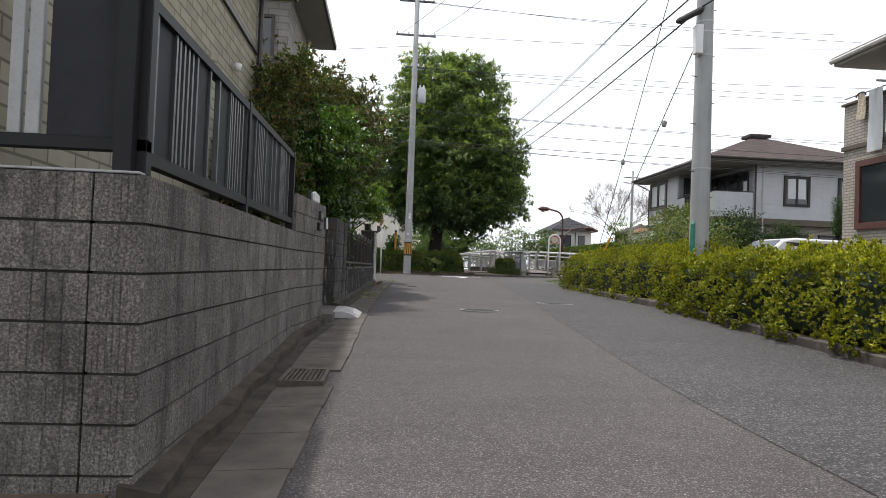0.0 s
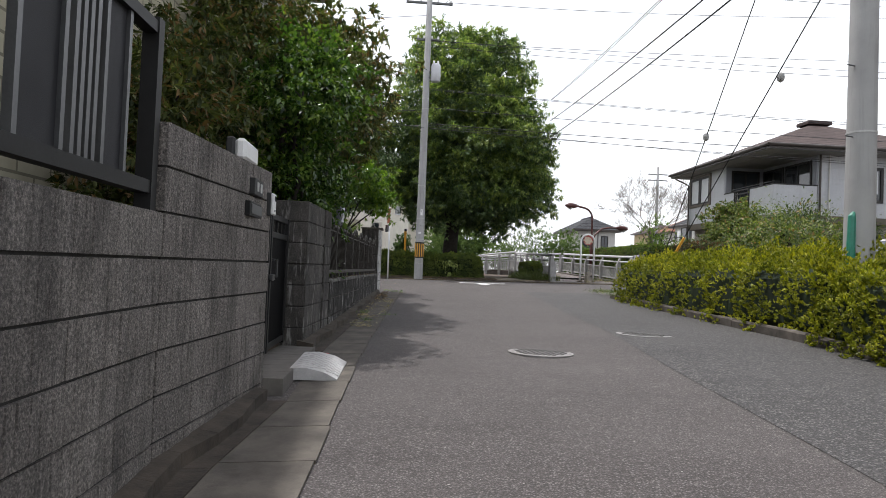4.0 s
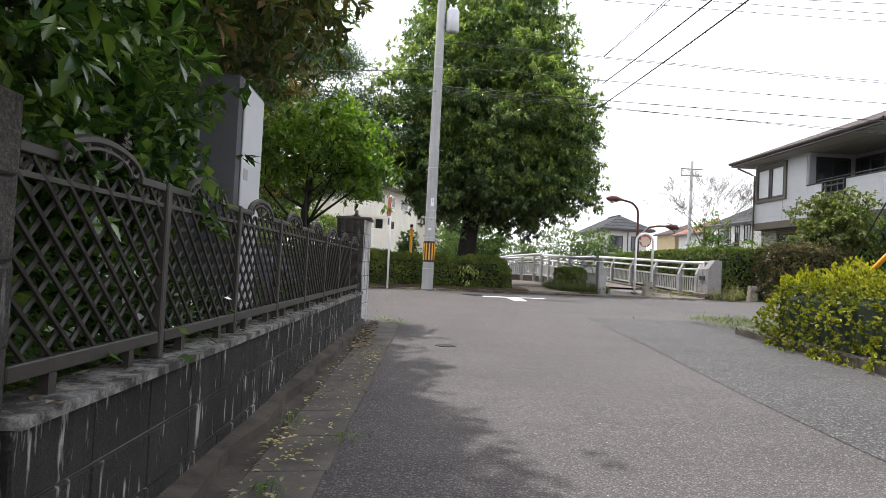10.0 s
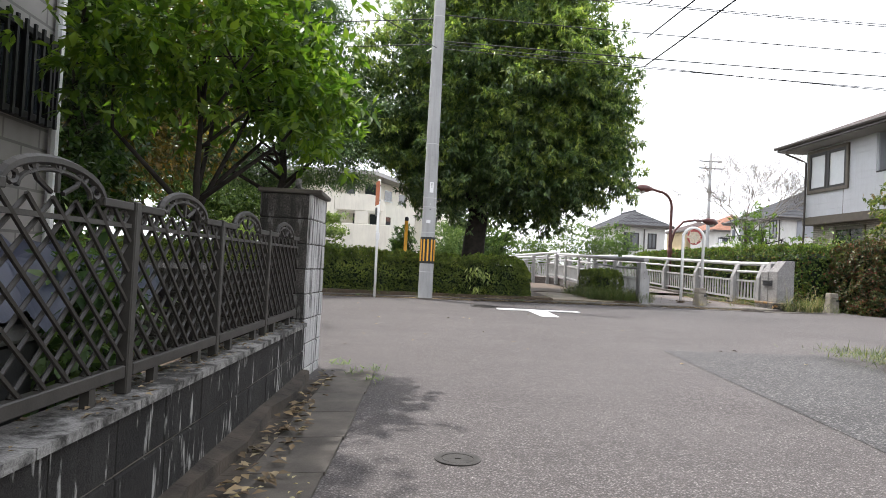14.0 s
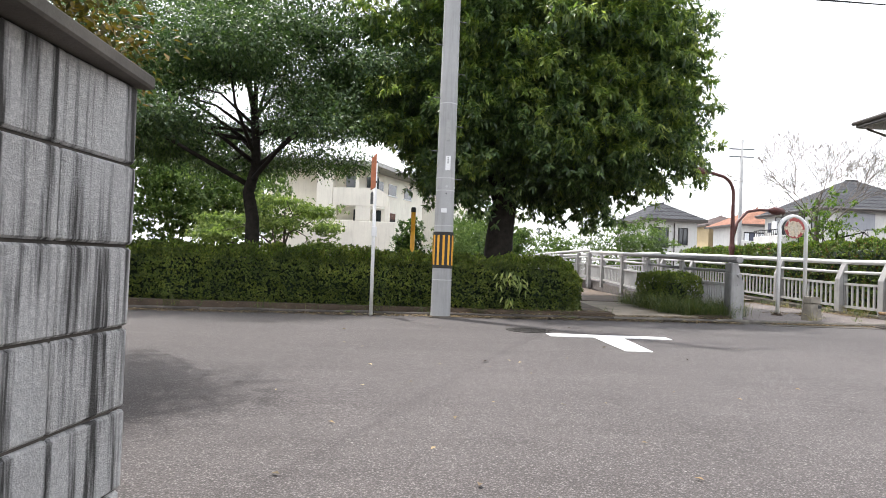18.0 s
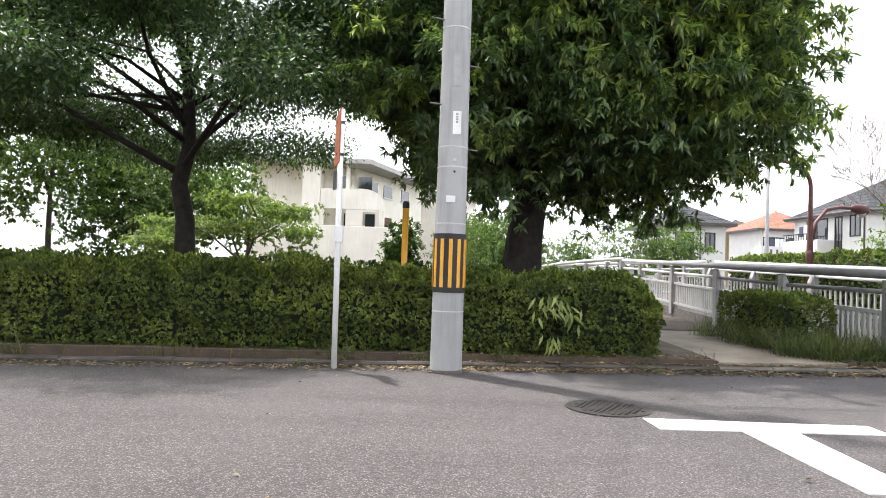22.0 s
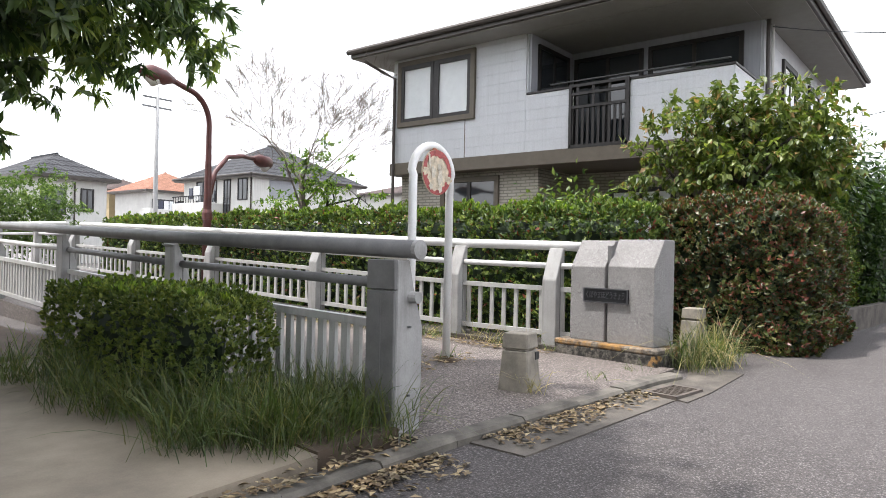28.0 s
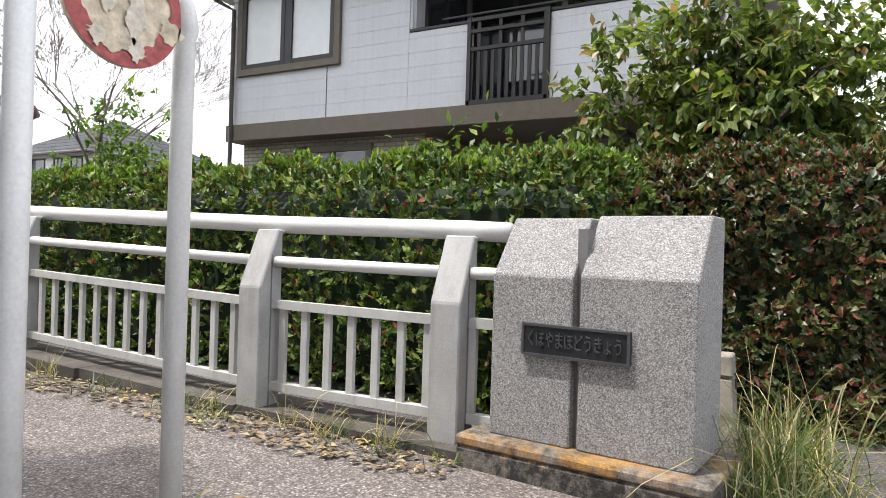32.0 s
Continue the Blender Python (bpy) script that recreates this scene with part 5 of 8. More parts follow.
pa = pole(0.95, 30.12, 13.2, 0.168, 0.098, "grey concrete utility pole with yellow and black hazard sleeve", (2.35, 8.0))
R = lambda z: 0.168 - 0.063 * z / 11.6
part("hazard_sleeve", lathe([(0.172, 0.83), (0.172, 1.44)], 28), M_BLACK, pa, "black hazard sleeve", here=True)
for k in range(12):
    a = 2 * math.pi * k / 12
    bm = bmesh.new()
    q = [bm.verts.new((r * math.cos(a + d), r * math.sin(a + d), z)) for z in (0.885, 1.385) for r in (0.171, 0.1765) for d in (-0.11, 0.0, 0.11)]
    for i, j in ((0, 6),):
        for s in (0, 1):
            bm.faces.new((q[s], q[s + 1], q[s + 7], q[s + 6]))
            bm.faces.new((q[s + 3], q[s + 4], q[s + 10], q[s + 9]))
            bm.faces.new((q[s], q[s + 1], q[s + 4], q[s + 3]))
            bm.faces.new((q[s + 6], q[s + 7], q[s + 10], q[s + 9]))
        bm.faces.new((q[0], q[3], q[9], q[6]))
        bm.faces.new((q[2], q[5], q[11], q[8]))
    part("yellow_stripe", bm, M_YELLOW, pa, "yellow reflective stripe", here=True)
for z in (0.63, 1.54, 2.13, 2.34, 3.6, 6.6, 7.0):
    band(pa, R(z) - 0.003, z, 0.013)
# Hole drawn as a black stub, its inner shade given by colour.
part("bolt_hole", tubem([(0.012, -R(2.09) + 0.02, 2.08), (0.012, -R(2.09) - 0.004, 2.08)], 0.013, 10), M_BLACK, pa, "black disc painting the shade in a bolt hole", here=True)
part("bolt_head", tubem([(0.012, -R(2.2) + 0.02, 2.2), (0.012, -R(2.2) - 0.012, 2.2)], 0.018, 10), M_STRAP, pa, here=True)
part("number_plate", boxm(-0.03, -R(3.05) - 0.006, 2.97, 0.04, -R(3.05) + 0.02, 3.32, bev=0.003), M_PLASTIC, pa, "small grey number plate", here=True)
part("label", boxm(-0.02, -R(2.6) - 0.005, 2.47, 0.065, -R(2.6) + 0.02, 2.71, bev=0.002), M_WHITE, pa, "white paper label", here=True)
for k in range(4):
    part("print", boxm(0.01, -R(2.6) - 0.0065, 2.585 + k * 0.028, 0.034, -R(2.6) - 0.004, 2.605 + k * 0.028), M_PLASTIC, pa, "grey print on the label", here=True)
part("label", boxm(-0.065, -R(1.8) - 0.005, 1.76, 0.03, -R(1.8) + 0.02, 1.83, bev=0.002), M_WHITE, pa, "white paper label", here=True)
part("base_collar", lathe([(0.178, -0.03), (0.178, 0.03), (0.168, 0.035)], 24), M_CONC, pa, here=True)
tr = thing("transformer", (1.22, 30.1, 8.4), "grey pole-mounted transformer can", "transformer")
part("can", lathe([(0.15, 0), (0.19, 0.04), (0.19, 0.62), (0.15, 0.70), (0.06, 0.72)], 18, (1.30, 30.1, 8.3)), M_TANK, tr, smooth=True)
part("bracket", boxm(1.02, 30.05, 8.62, 1.16, 30.15, 8.70, bev=0.005), M_ALU, tr)
part("bracket", boxm(1.02, 30.05, 8.42, 1.16, 30.15, 8.48, bev=0.005), M_ALU, tr)
for dx in (-0.08, 0.08):
    part("bushing", lathe([(0.03, 0), (0.045, 0.03), (0.03, 0.06), (0.045, 0.09), (0.02, 0.14)], 10, (1.30 + dx, 30.1, 9.0)), M_WHITE, tr)
for z, ln in ((11.35, 0.9), (12.9, 0.8), (9.9, 0.45)):
    part("cross_arm", boxm(-ln, -0.04, z - G(0.95, 30.1), ln, 0.04, z - G(0.95, 30.1) + 0.08, bev=0.006), M_ALU, pa, here=True)
    for s in (-1, -0.4, 0.4, 1):
        part("insulator", lathe([(0.02, 0), (0.045, 0.03), (0.03, 0.06), (0.045, 0.09), (0.015, 0.12)], 10, (s * (ln - 0.06), 0, z - G(0.95, 30.1) + 0.08)), M_WHITE, pa, here=True)

pb = pole(5.87, 12.27, 11.5, 0.185, 0.12, "thick grey concrete utility pole standing in the lime hedge", (2.1, 9.0))
for z in (2.6, 4.75, 5.2, 5.4):
    band(pb, 0.185 - 0.065 * z / 11.5, z, 0.025)
part("cable_box", boxm(-0.26, -0.22, 4.75, -0.12, -0.06, 5.3, bev=0.01), M_WHITE, pb, "white cable junction box", here=True)
part("closure", tubem([(-0.6, -0.1, 5.35), (-0.55, -0.1, 5.37), (-0.12, -0.1, 5.62), (-0.08, -0.1, 5.64)], [0.03, 0.06, 0.06, 0.03], 10), M_BLACK, pb, "black cable closure", here=True)
part("guard", tubem([(-0.17, -0.1, 0.4), (-0.18, -0.1, 1.2), (-0.16, -0.08, 1.55), (-0.12, -0.08, 1.62)], [0.05, 0.05, 0.045, 0.02], 8), plain("green_plastic", (0.03, 0.22, 0.15), 0.5), pb, "green plastic cable guard", here=True)


def wire(a, b, sag, r=0.008, name="cable", n=14):
    a, b = Vector(a), Vector(b)
    pts = [a.lerp(b, k / n) - Vector((0, 0, sag * 4 * (k / n) * (1 - k / n))) for k in range(n + 1)]
    return tubem(pts, max(r, 0.0095), 5)


wires = thing("overhead_wires", (0.95, 30.12, 9.0), "thin black overhead power and telephone cables", "cable")
for a, b, s, r in (
    ((5.8, 29.76, 6.98), (5.75, 12.2, 6.45), 0.12, 0.016), ((5.8, 29.76, 6.33), (5.72, 12.2, 6.05), 0.12, 0.016),
    ((0.3, 30.1, 11.45), (5.2, 12.3, 11.0), 0.5, 0.007), ((1.6, 30.1, 11.45), (6.3, 12.3, 11.0), 0.5, 0.007),
    ((5.8, 29.76, 7.8), (5.70, 12.2, 7.25), 0.12, 0.008), ((5.8, 29.76, 7.78), (5.78, 12.2, 7.38), 0.2, 0.008),
    ((5.77, 12.2, 6.35), (7.5, -14, 6.2), 0.4, 0.016), ((5.77, 12.2, 6.1), (7.5, -14, 6.0), 0.4, 0.016),
    ((0.95, 30.1, 6.68), (22.8, 28.57, 6.2), 0.12, 0.013), ((0.95, 30.1, 7.3), (22.8, 28.57, 6.62), 0.1, 0.011), ((0.95, 30.1, 8.0), (22.8, 28.57, 7.15), 0.1, 0.007),
    ((0.95, 30.1, 8.05), (22.8, 28.57, 7.3), 0.15, 0.006), ((0.95, 30.1, 6.5), (22.8, 28.57, 5.75), 0.1, 0.006), ((0.95, 30.1, 6.62), (22.8, 28.57, 5.65), 0.15, 0.005),
    ((0.95, 30.1, 9.9), (22.8, 28.57, 9.85), 0.12, 0.007), ((0.6, 30.1, 9.95), (20.3, 28.7, 9.35), 0.12, 0.007), ((1.3, 30.1, 9.7), (20.8, 28.55, 9.1), 0.14, 0.006),
    ((0.2, 30.1, 12.98), (19.8, 28.7, 12.2), 0.25, 0.007), ((0.95, 30.1, 12.98), (22.8, 28.57, 11.9), 0.25, 0.007), ((1.7, 30.1, 11.45), (21.4, 28.55, 11.6), 0.2, 0.007),
    ((0.95, 30.1, 7.2), (-30, 33, 6.9), 0.5, 0.013), ((0.95, 30.1, 6.6), (-30, 33, 6.3), 0.5, 0.010), ((0.95, 30.1, 10.9), (-30, 33, 10.6), 0.6, 0.008),
    ((0.95, 30.1, 6.5), (-4.0, 16.0, 5.0), 0.3, 0.008), ((5.75, 12.2, 10.8), (-9, 4, 9.8), 0.4, 0.007), ((5.75, 12.2, 10.4), (-9, 6, 9.0), 0.4, 0.007),
    ((5.85, 12.25, 5.76), (6.08, 19.75, 0.6), 0.0, 0.007), ((5.85, 12.25, 9.0), (6.0, 19.6, 0.6), 0.0, 0.007)):
    part("cable", wire(a, b, s, r), M_WIRE, wires)
for p in ((5.985, 14.32, 4.33), (5.94, 16.76, 3.85)):
    part("guy_insulator", lathe([(0.015, -0.08), (0.05, -0.05), (0.06, 0.0), (0.05, 0.05), (0.015, 0.08)], 10, p), M_PLASTIC, wires, "grey ball guy insulator")

# ---- park edge ----


def leafy_box(name, dims, n, L, leafmat, label, category="hedge", m=None, shoots=0, tip=None, **kw):
    x0, y0, z0, x1, y1, z1 = dims
    c = Vector(((x0 + x1) / 2, (y0 + y1) / 2, z0))
    if m is not None:
        c = m @ c
    t = thing(name, tuple(c), label, category)
    part("shade_core", core_mesh("shade_core", x0, y0, z0, x1, y1, z1, 0.2, m), L_CORE, t, "near-black core painting the shade inside the hedge")
    part("foliage", box_leaves("foliage", x0, y0, z0, x1, y1, z1, n, L, leafmat, m=m, **kw), leafmat, t)
    if shoots:
        kw["faces"], kw["upness"] = "Z", 1.2
        part("young_shoot_layer", box_leaves("young_shoot_layer", x0, y0, z0, x1, y1, z1 + 0.035, int((x1 - x0) * (y1 - y0) * shoots), L * 0.85, tip or L_SHOOT, m=m, **kw), L_SHOOT, t, "fresh yellow-green shoots")
    return t


zh = G(0, 31) + 0.05
leafy_box("hedge", (-16, 30.70, zh - 0.05, 3.62, 31.95, zh + 1.03), 330000, 0.046, L_HEDGE, "clipped dark green privet hedge along the park edge", faces="XyZ", rough=0.1, roundness=0.5, shoots=900, keep=lambda P: (P[:, 0] > -9) | (rng.random(len(P)) < 0.45))
leafy_box("hedge", (5.45, 31.55, 0.7, 6.12, 33.75, 1.53), 30000, 0.042, L_HEDGE, "small clipped boxwood hedge beside the footbridge", m=pose(0.0, 0, 0), rough=0.05, shoots=700)
leafy_box("hedge", (-20, 35.9, 0.7, 3.4, 36.6, 1.80), 16000, 0.085, L_DARK, "dark clipped hedge row inside the park", faces="XyZ")

sp_ = thing("street_sign", (-0.22, 30.2, G(-0.22, 30.2)), "white sign post with a rusty sign seen edge-on", "road sign")
part("post", tubem([(-0.22, 30.2, G(0, 30.2) - 0.1), (-0.24, 30.2, 3.36)], 0.03, 14), M_WHITE, sp_, smooth=True)
part("plate", boxm(-0.006, -0.26, 2.76, 0.006, 0.26, 3.32, bev=0.003, m=pose(-0.272, 30.2, 0, 0, 0, 11.5)), M_RUST, sp_, "rusty orange sign plate")
for z in (2.86, 3.2):
    part("clamp", boxm(-0.28, 30.165, z, -0.2, 30.235, z + 0.03), M_ALU, sp_)
part("clamp", boxm(-0.265, 30.16, 1.95, -0.18, 30.24, 2.12, bev=0.004), M_WHITE, sp_)
part("bracket", boxm(-0.006, -0.06, 2.5, 0.006, 0.06, 2.7, bev=0.002, m=pose(-0.285, 30.2, 0, 0, 0, 20)), M_ALU, sp_)
yp = thing("marker_post", (0.44, 33.8, G(0.4, 33.8)), "slim yellow marker post with black cap behind the hedge", "post")
part("shaft", tubem([(0.44, 33.8, 0.5), (0.44, 33.8, 2.66)], 0.05, 12), M_YELLOW, yp, smooth=True)
part("cap", lathe([(0.055, 0), (0.055, 0.08), (0.04, 0.11)], 12, (0.44, 33.8, 2.66)), M_BLACK, yp)

park = tree("park_tree", (2.55, 34.75, G(2.5, 34.7)), 6.4, 0.40,
     [(2.0, 33.2, 4.25, 2.2, 1.6, 1.3), (4.8, 33.7, 4.3, 1.7, 1.8, 1.4), (1.2, 34.4, 4.5, 1.0, 1.4, 1.1), (4.0, 35.9, 4.3, 2.2, 1.8, 1.3), (1.9, 36.2, 4.5, 1.5, 1.5, 1.2), (0.6, 34.2, 6.1, 1.25, 1.4, 1.2), (3.9, 34.6, 3.65, 1.4, 1.2, 1.0), (1.4, 35.2, 3.9, 0.9, 0.9, 0.7), (3.4, 32.7, 4.6, 1.6, 1.2, 1.2), (5.6, 34.4, 4.8, 1.2, 1.5, 1.3), (2.9, 34.8, 9.0, 2.9, 2.8, 2.6), (1.3, 34.2, 7.0, 2.3, 2.3, 2.2), (4.6, 34.0, 6.8, 2.1, 2.4, 2.2), (3.0, 36.4, 6.8, 3.0, 2.4, 2.6), (3.2, 32.8, 6.3, 2.6, 1.8, 2.1), (2.0, 33.3, 4.9, 2.1, 1.6, 1.1), (4.9, 33.6, 4.9, 1.6, 1.8, 1.2), (1.1, 35.0, 4.9, 1.0, 1.4, 1.1), (4.4, 36.3, 4.7, 1.8, 1.7, 1.2), (2.2, 35, 10.9, 1.8, 1.8, 1.2), (3.8, 34.7, 10.3, 1.7, 1.8, 1.3), (5.4, 34.3, 6.0, 1.4, 1.6, 1.4), (2.6, 34.6, 6.2, 2.2, 2.0, 2.4), (3.2, 34.9, 3.9, 1.5, 1.3, 0.6)],
     2500, 12, 0.165, L_BIG, M_BARK, "tall dense evergreen park tree with a rounded dark green crown", limbs=16, ratio=0.29, hang=0.6, inner=0.35, fork=0.42, seed=3, bough=(11, 0.46))
# Lobes on the bright side; light is put into the young leaves' colour.
LIT_LOBES = [(4.6, 34.0, 6.8, 2.15, 2.45, 2.25), (4.9, 33.6, 4.9, 1.7, 1.85, 1.3), (5.6, 34.4, 4.8, 1.25, 1.55, 1.35), (5.4, 34.3, 6.0, 1.45, 1.65, 1.45), (2.9, 34.8, 9.1, 2.95, 2.85, 2.65), (3.8, 34.7, 10.4, 1.7, 1.8, 1.3), (1.3, 34.2, 7.4, 2.3, 2.3, 2.2), (3.4, 32.7, 5.6, 1.9, 1.3, 1.6), (2.2, 35.0, 11.0, 1.8, 1.8, 1.2), (2.0, 33.2, 4.9, 2.2, 1.6, 1.3), (3.2, 32.8, 6.4, 2.65, 1.85, 2.1)]
part("lit_young_growth", bough_mesh("lit_young_growth", [(x, y, z, a + 0.12, b + 0.12, c + 0.1) for x, y, z, a, b, c in LIT_LOBES], 1400, 9, 12, 0.165, L_LITFLUSH, 0.36, 0.28, 0.7, 0.0), L_LITFLUSH, park, "yellow-green young leaf whorls, lightened to paint the lit side of the crown")
CHERRY_PADS = []
pads = random.Random(12)
for k in range(54):
    a, q = 2.4 * k, 4.6 * math.sqrt((k % 27 + 0.5) / 27)
    level = 3.5 + 6.0 * (1 - (q / 5.2) ** 2) * (0.12 + 0.88 * pads.random()) + 0.25 * pads.random()
    px_ = -4.0 + 0.9 * q * math.cos(a)
    if px_ > -1.2:
        level = max(level, 4.6 + pads.random())
    CHERRY_PADS.append((px_, 34.5 + 0.8 * q * math.sin(a), level, pads.uniform(0.9, 1.4), pads.uniform(0.8, 1.3), pads.uniform(0.14, 0.28)))
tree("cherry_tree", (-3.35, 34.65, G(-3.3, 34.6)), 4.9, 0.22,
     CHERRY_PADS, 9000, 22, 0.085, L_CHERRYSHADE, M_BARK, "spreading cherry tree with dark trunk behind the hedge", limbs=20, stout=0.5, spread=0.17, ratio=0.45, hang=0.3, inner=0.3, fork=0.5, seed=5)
for k, (x, y, h, r) in enumerate(((-11, 36, 4.5, 2.6), (-15, 38, 5, 3.2), (-20, 40, 6, 3.6), (5.4, 62, 3.2, 2.3), (-12, 47, 6, 3.4), (-7.5, 46, 4.0, 2.6))):
    tree("garden_tree", (x, y, G(x, y)), h, 0.13, [(x, y, h * 0.95 + 0.6, r, r, r * 0.55), (x - r * 0.6, y - 0.4, h * 0.62 + 0.5, r * 0.6, r * 0.7, r * 0.4), (x + r * 0.6, y - 0.5, h * 0.7 + 0.5, r * 0.65, r * 0.7, r * 0.42)], 430, 11, 0.15, L_FAR, M_BARK2, "loose light green tree standing further back in the park", limbs=6, ratio=0.5, hang=0.3, seed=20 + k, bough=(9, 0.55))
for k, (x, y, r, h) in enumerate(((0.35, 37.2, 0.35, 1.75), (2.9, 37.8, 0.5, 1.7), (10.2, 52, 1.7, 3.1), (12.3, 52.4, 1.4, 2.9), (3.4, 58, 1.8, 3.4), (8.4, 55, 1.2, 2.4))):
    t = thing("shrub", (x, y, G(x, y)), "round dark green garden shrub", "shrub")
    part("stem", tubem([(x, y, G(x, y) - 0.1), (x + 0.05, y, h * 0.6)], [0.05, 0.03], 6), M_BARK2, t)
    part("foliage", bough_mesh("foliage", [(x, y, G(x, y) + h * 0.62, r, r, h * 0.5), (x, y, G(x, y) + h * 0.6, r * 0.6, r * 0.6, h * 0.35)], 110 if k < 2 else 260, 8, 9, 0.10, L_CHERRY if k < 2 else L_FAR, 0.2 if k < 2 else 0.36, 0.45, 0.25), L_CHERRY, t)

maple = random.Random(77)
MAPLE_PADS = [(-3.9 + 2.3 * maple.uniform(-1, 1), 40.6 + maple.uniform(-0.7, 0.7), 1.4 + 0.16 * k + maple.uniform(-0.1, 0.1), maple.uniform(0.5, 0.9), maple.uniform(0.5, 0.8), 0.09) for k in range(13)]
tree("garden_tree", (-3.7, 40.8, G(-3.7, 40.8)), 2.5, 0.07, MAPLE_PADS, 520, 9, 0.085, L_MAPLE, M_BARK2, "pale green maple with leaves in flat layers behind the park hedge", limbs=13, ratio=0.55, hang=0.2, inner=0.5, seed=78, fork=0.3, bough=(8, 0.3))

# bamboo-like sprigs poking out of the hedge
sg = thing("sapling", (2.15, 30.8, 0.8), "pale young laurel sprig growing out of the hedge", "sapling")
P = np.concatenate([np.array([[2.15, 30.66, 1.34]]) + rng.normal(size=(26, 3)) * (0.10, 0.04, 0.07), np.array([[2.4, 30.66, 1.24]]) + rng.normal(size=(14, 3)) * (0.06, 0.03, 0.05), np.array([[2.2, 30.64, 0.95]]) + rng.normal(size=(9, 3)) * (0.05, 0.03, 0.04)])
D = np.stack([rng.normal(size=len(P)) * 0.6, -0.5 - rng.random(len(P)) * 0.4, -0.5 - rng.random(len(P)) * 0.6], 1)
part("leaves", leaf_mesh("leaves", P, D, unit(len(P)) * 0.3 + np.array([0, -0.6, 0.8]), rng.uniform(0.13, 0.21, len(P)), rng.uniform(0.03, 0.045, len(P)), L_SPRIG, droop=0.2), L_SPRIG, sg)
part("stem", tubem([(2.2, 30.85, 0.7), (2.18, 30.8, 1.1), (2.15, 30.75, 1.32)], 0.006, 5), M_BARK2, sg)

# ---- footbridge rails ----


def rot_to(d):
    return math.degrees(math.atan2(d[1], d[0]))


LEFT = [(6.33, 30.75), (6.53, 33.55), (6.77, 36.4), (7.0, 39.3), (7.2, 42.2), (7.25, 44.3)]
rail = thing("bridge_railing", (6.33, 30.75, G(6.3, 30.7)), "grey footbridge railing with tubular weathered handrail", "railing")


def tilted_post(x, y, z, h, w, d, side, name="post", material=None, parent=None, ends=False):
    """A cast post whose head slants back from the walkway; side: +1 leans to +x."""
    bm = bmesh.new()
    prof = [(-d / 2, -0.12), (d / 2, -0.12), (d / 2, h - 0.02), (d / 2 + 0.04, h), (d / 2 - 0.04, h + 0.01), (-d / 2, h - 0.33)]
    a = [bm.verts.new((x + side * q, y - w / 2, z + s)) for q, s in prof]
    b = [bm.verts.new((x + side * q, y + w / 2, z + s)) for q, s in prof]
    for i in range(6):
        bm.faces.new((a[i], a[(i + 1) % 6], b[(i + 1) % 6], b[i]))
    bm.faces.new(a[::-1])
    bm.faces.new(b)
    bmesh.ops.recalc_face_normals(bm, faces=bm.faces)
    bmesh.ops.bevel(bm, geom=bm.edges[:], offset=0.008, segments=1, affect='EDGES')
    ob = part(name, bm, material or M_POST, parent)
    part("seam", boxm(x - 0.004 - side * 0.0, y - w / 2 - 0.003, z, x + 0.004, y - w / 2 + 0.004, z + h - 0.14), M_PIPE, ob)
    return ob


def rail_bay(t, p, q, zp, zq, n, white=None, low=0.62, half=0.021):
    """Bars between two posts: middle tube, upper and lower flat rails, balusters."""
    p, q = Vector(p), Vector(q)
    u = (q - p).normalized()
    a, b = p + u * 0.09, q - u * 0.09
    f = lambda s, h: (p.x + (q.x - p.x) * s, p.y + (q.y - p.y) * s, zp + (zq - zp) * s + h)
    part("middle_rail", tubem([f(0.03, 0.87), f(0.97, 0.87)], 0.032, 10), white or M_RAILW, t, smooth=True)
    for h, w in ((low, 0.05), (0.14, 0.05)):
        m = bmesh.new()
        s = Vector((-u.y, u.x)) * 0.028
        k0, k1 = f(0.035, h), f(0.965, h)
        v = [m.verts.new((c[0] + sg_ * s.x, c[1] + sg_ * s.y, c[2] + dz)) for c in (k0, k1) for sg_ in (-1, 1) for dz in (-w / 2, w / 2)]
        for face in ((0, 1, 3, 2), (4, 6, 7, 5), (0, 4, 5, 1), (2, 3, 7, 6), (0, 2, 6, 4), (1, 5, 7, 3)):
            m.faces.new([v[i] for i in face])
        part("flat_rail", m, M_RAIL, t)
    for k in range(n):
        s = 0.06 + 0.88 * (k + 0.5) / n
        x, y, z = f(s, 0)
        part("baluster", boxm(-0.014, -half, 0.165, 0.014, half, low - 0.025, m=pose(x, y, z, 0, 0, rot_to(u) + 90)), M_RAIL, t)


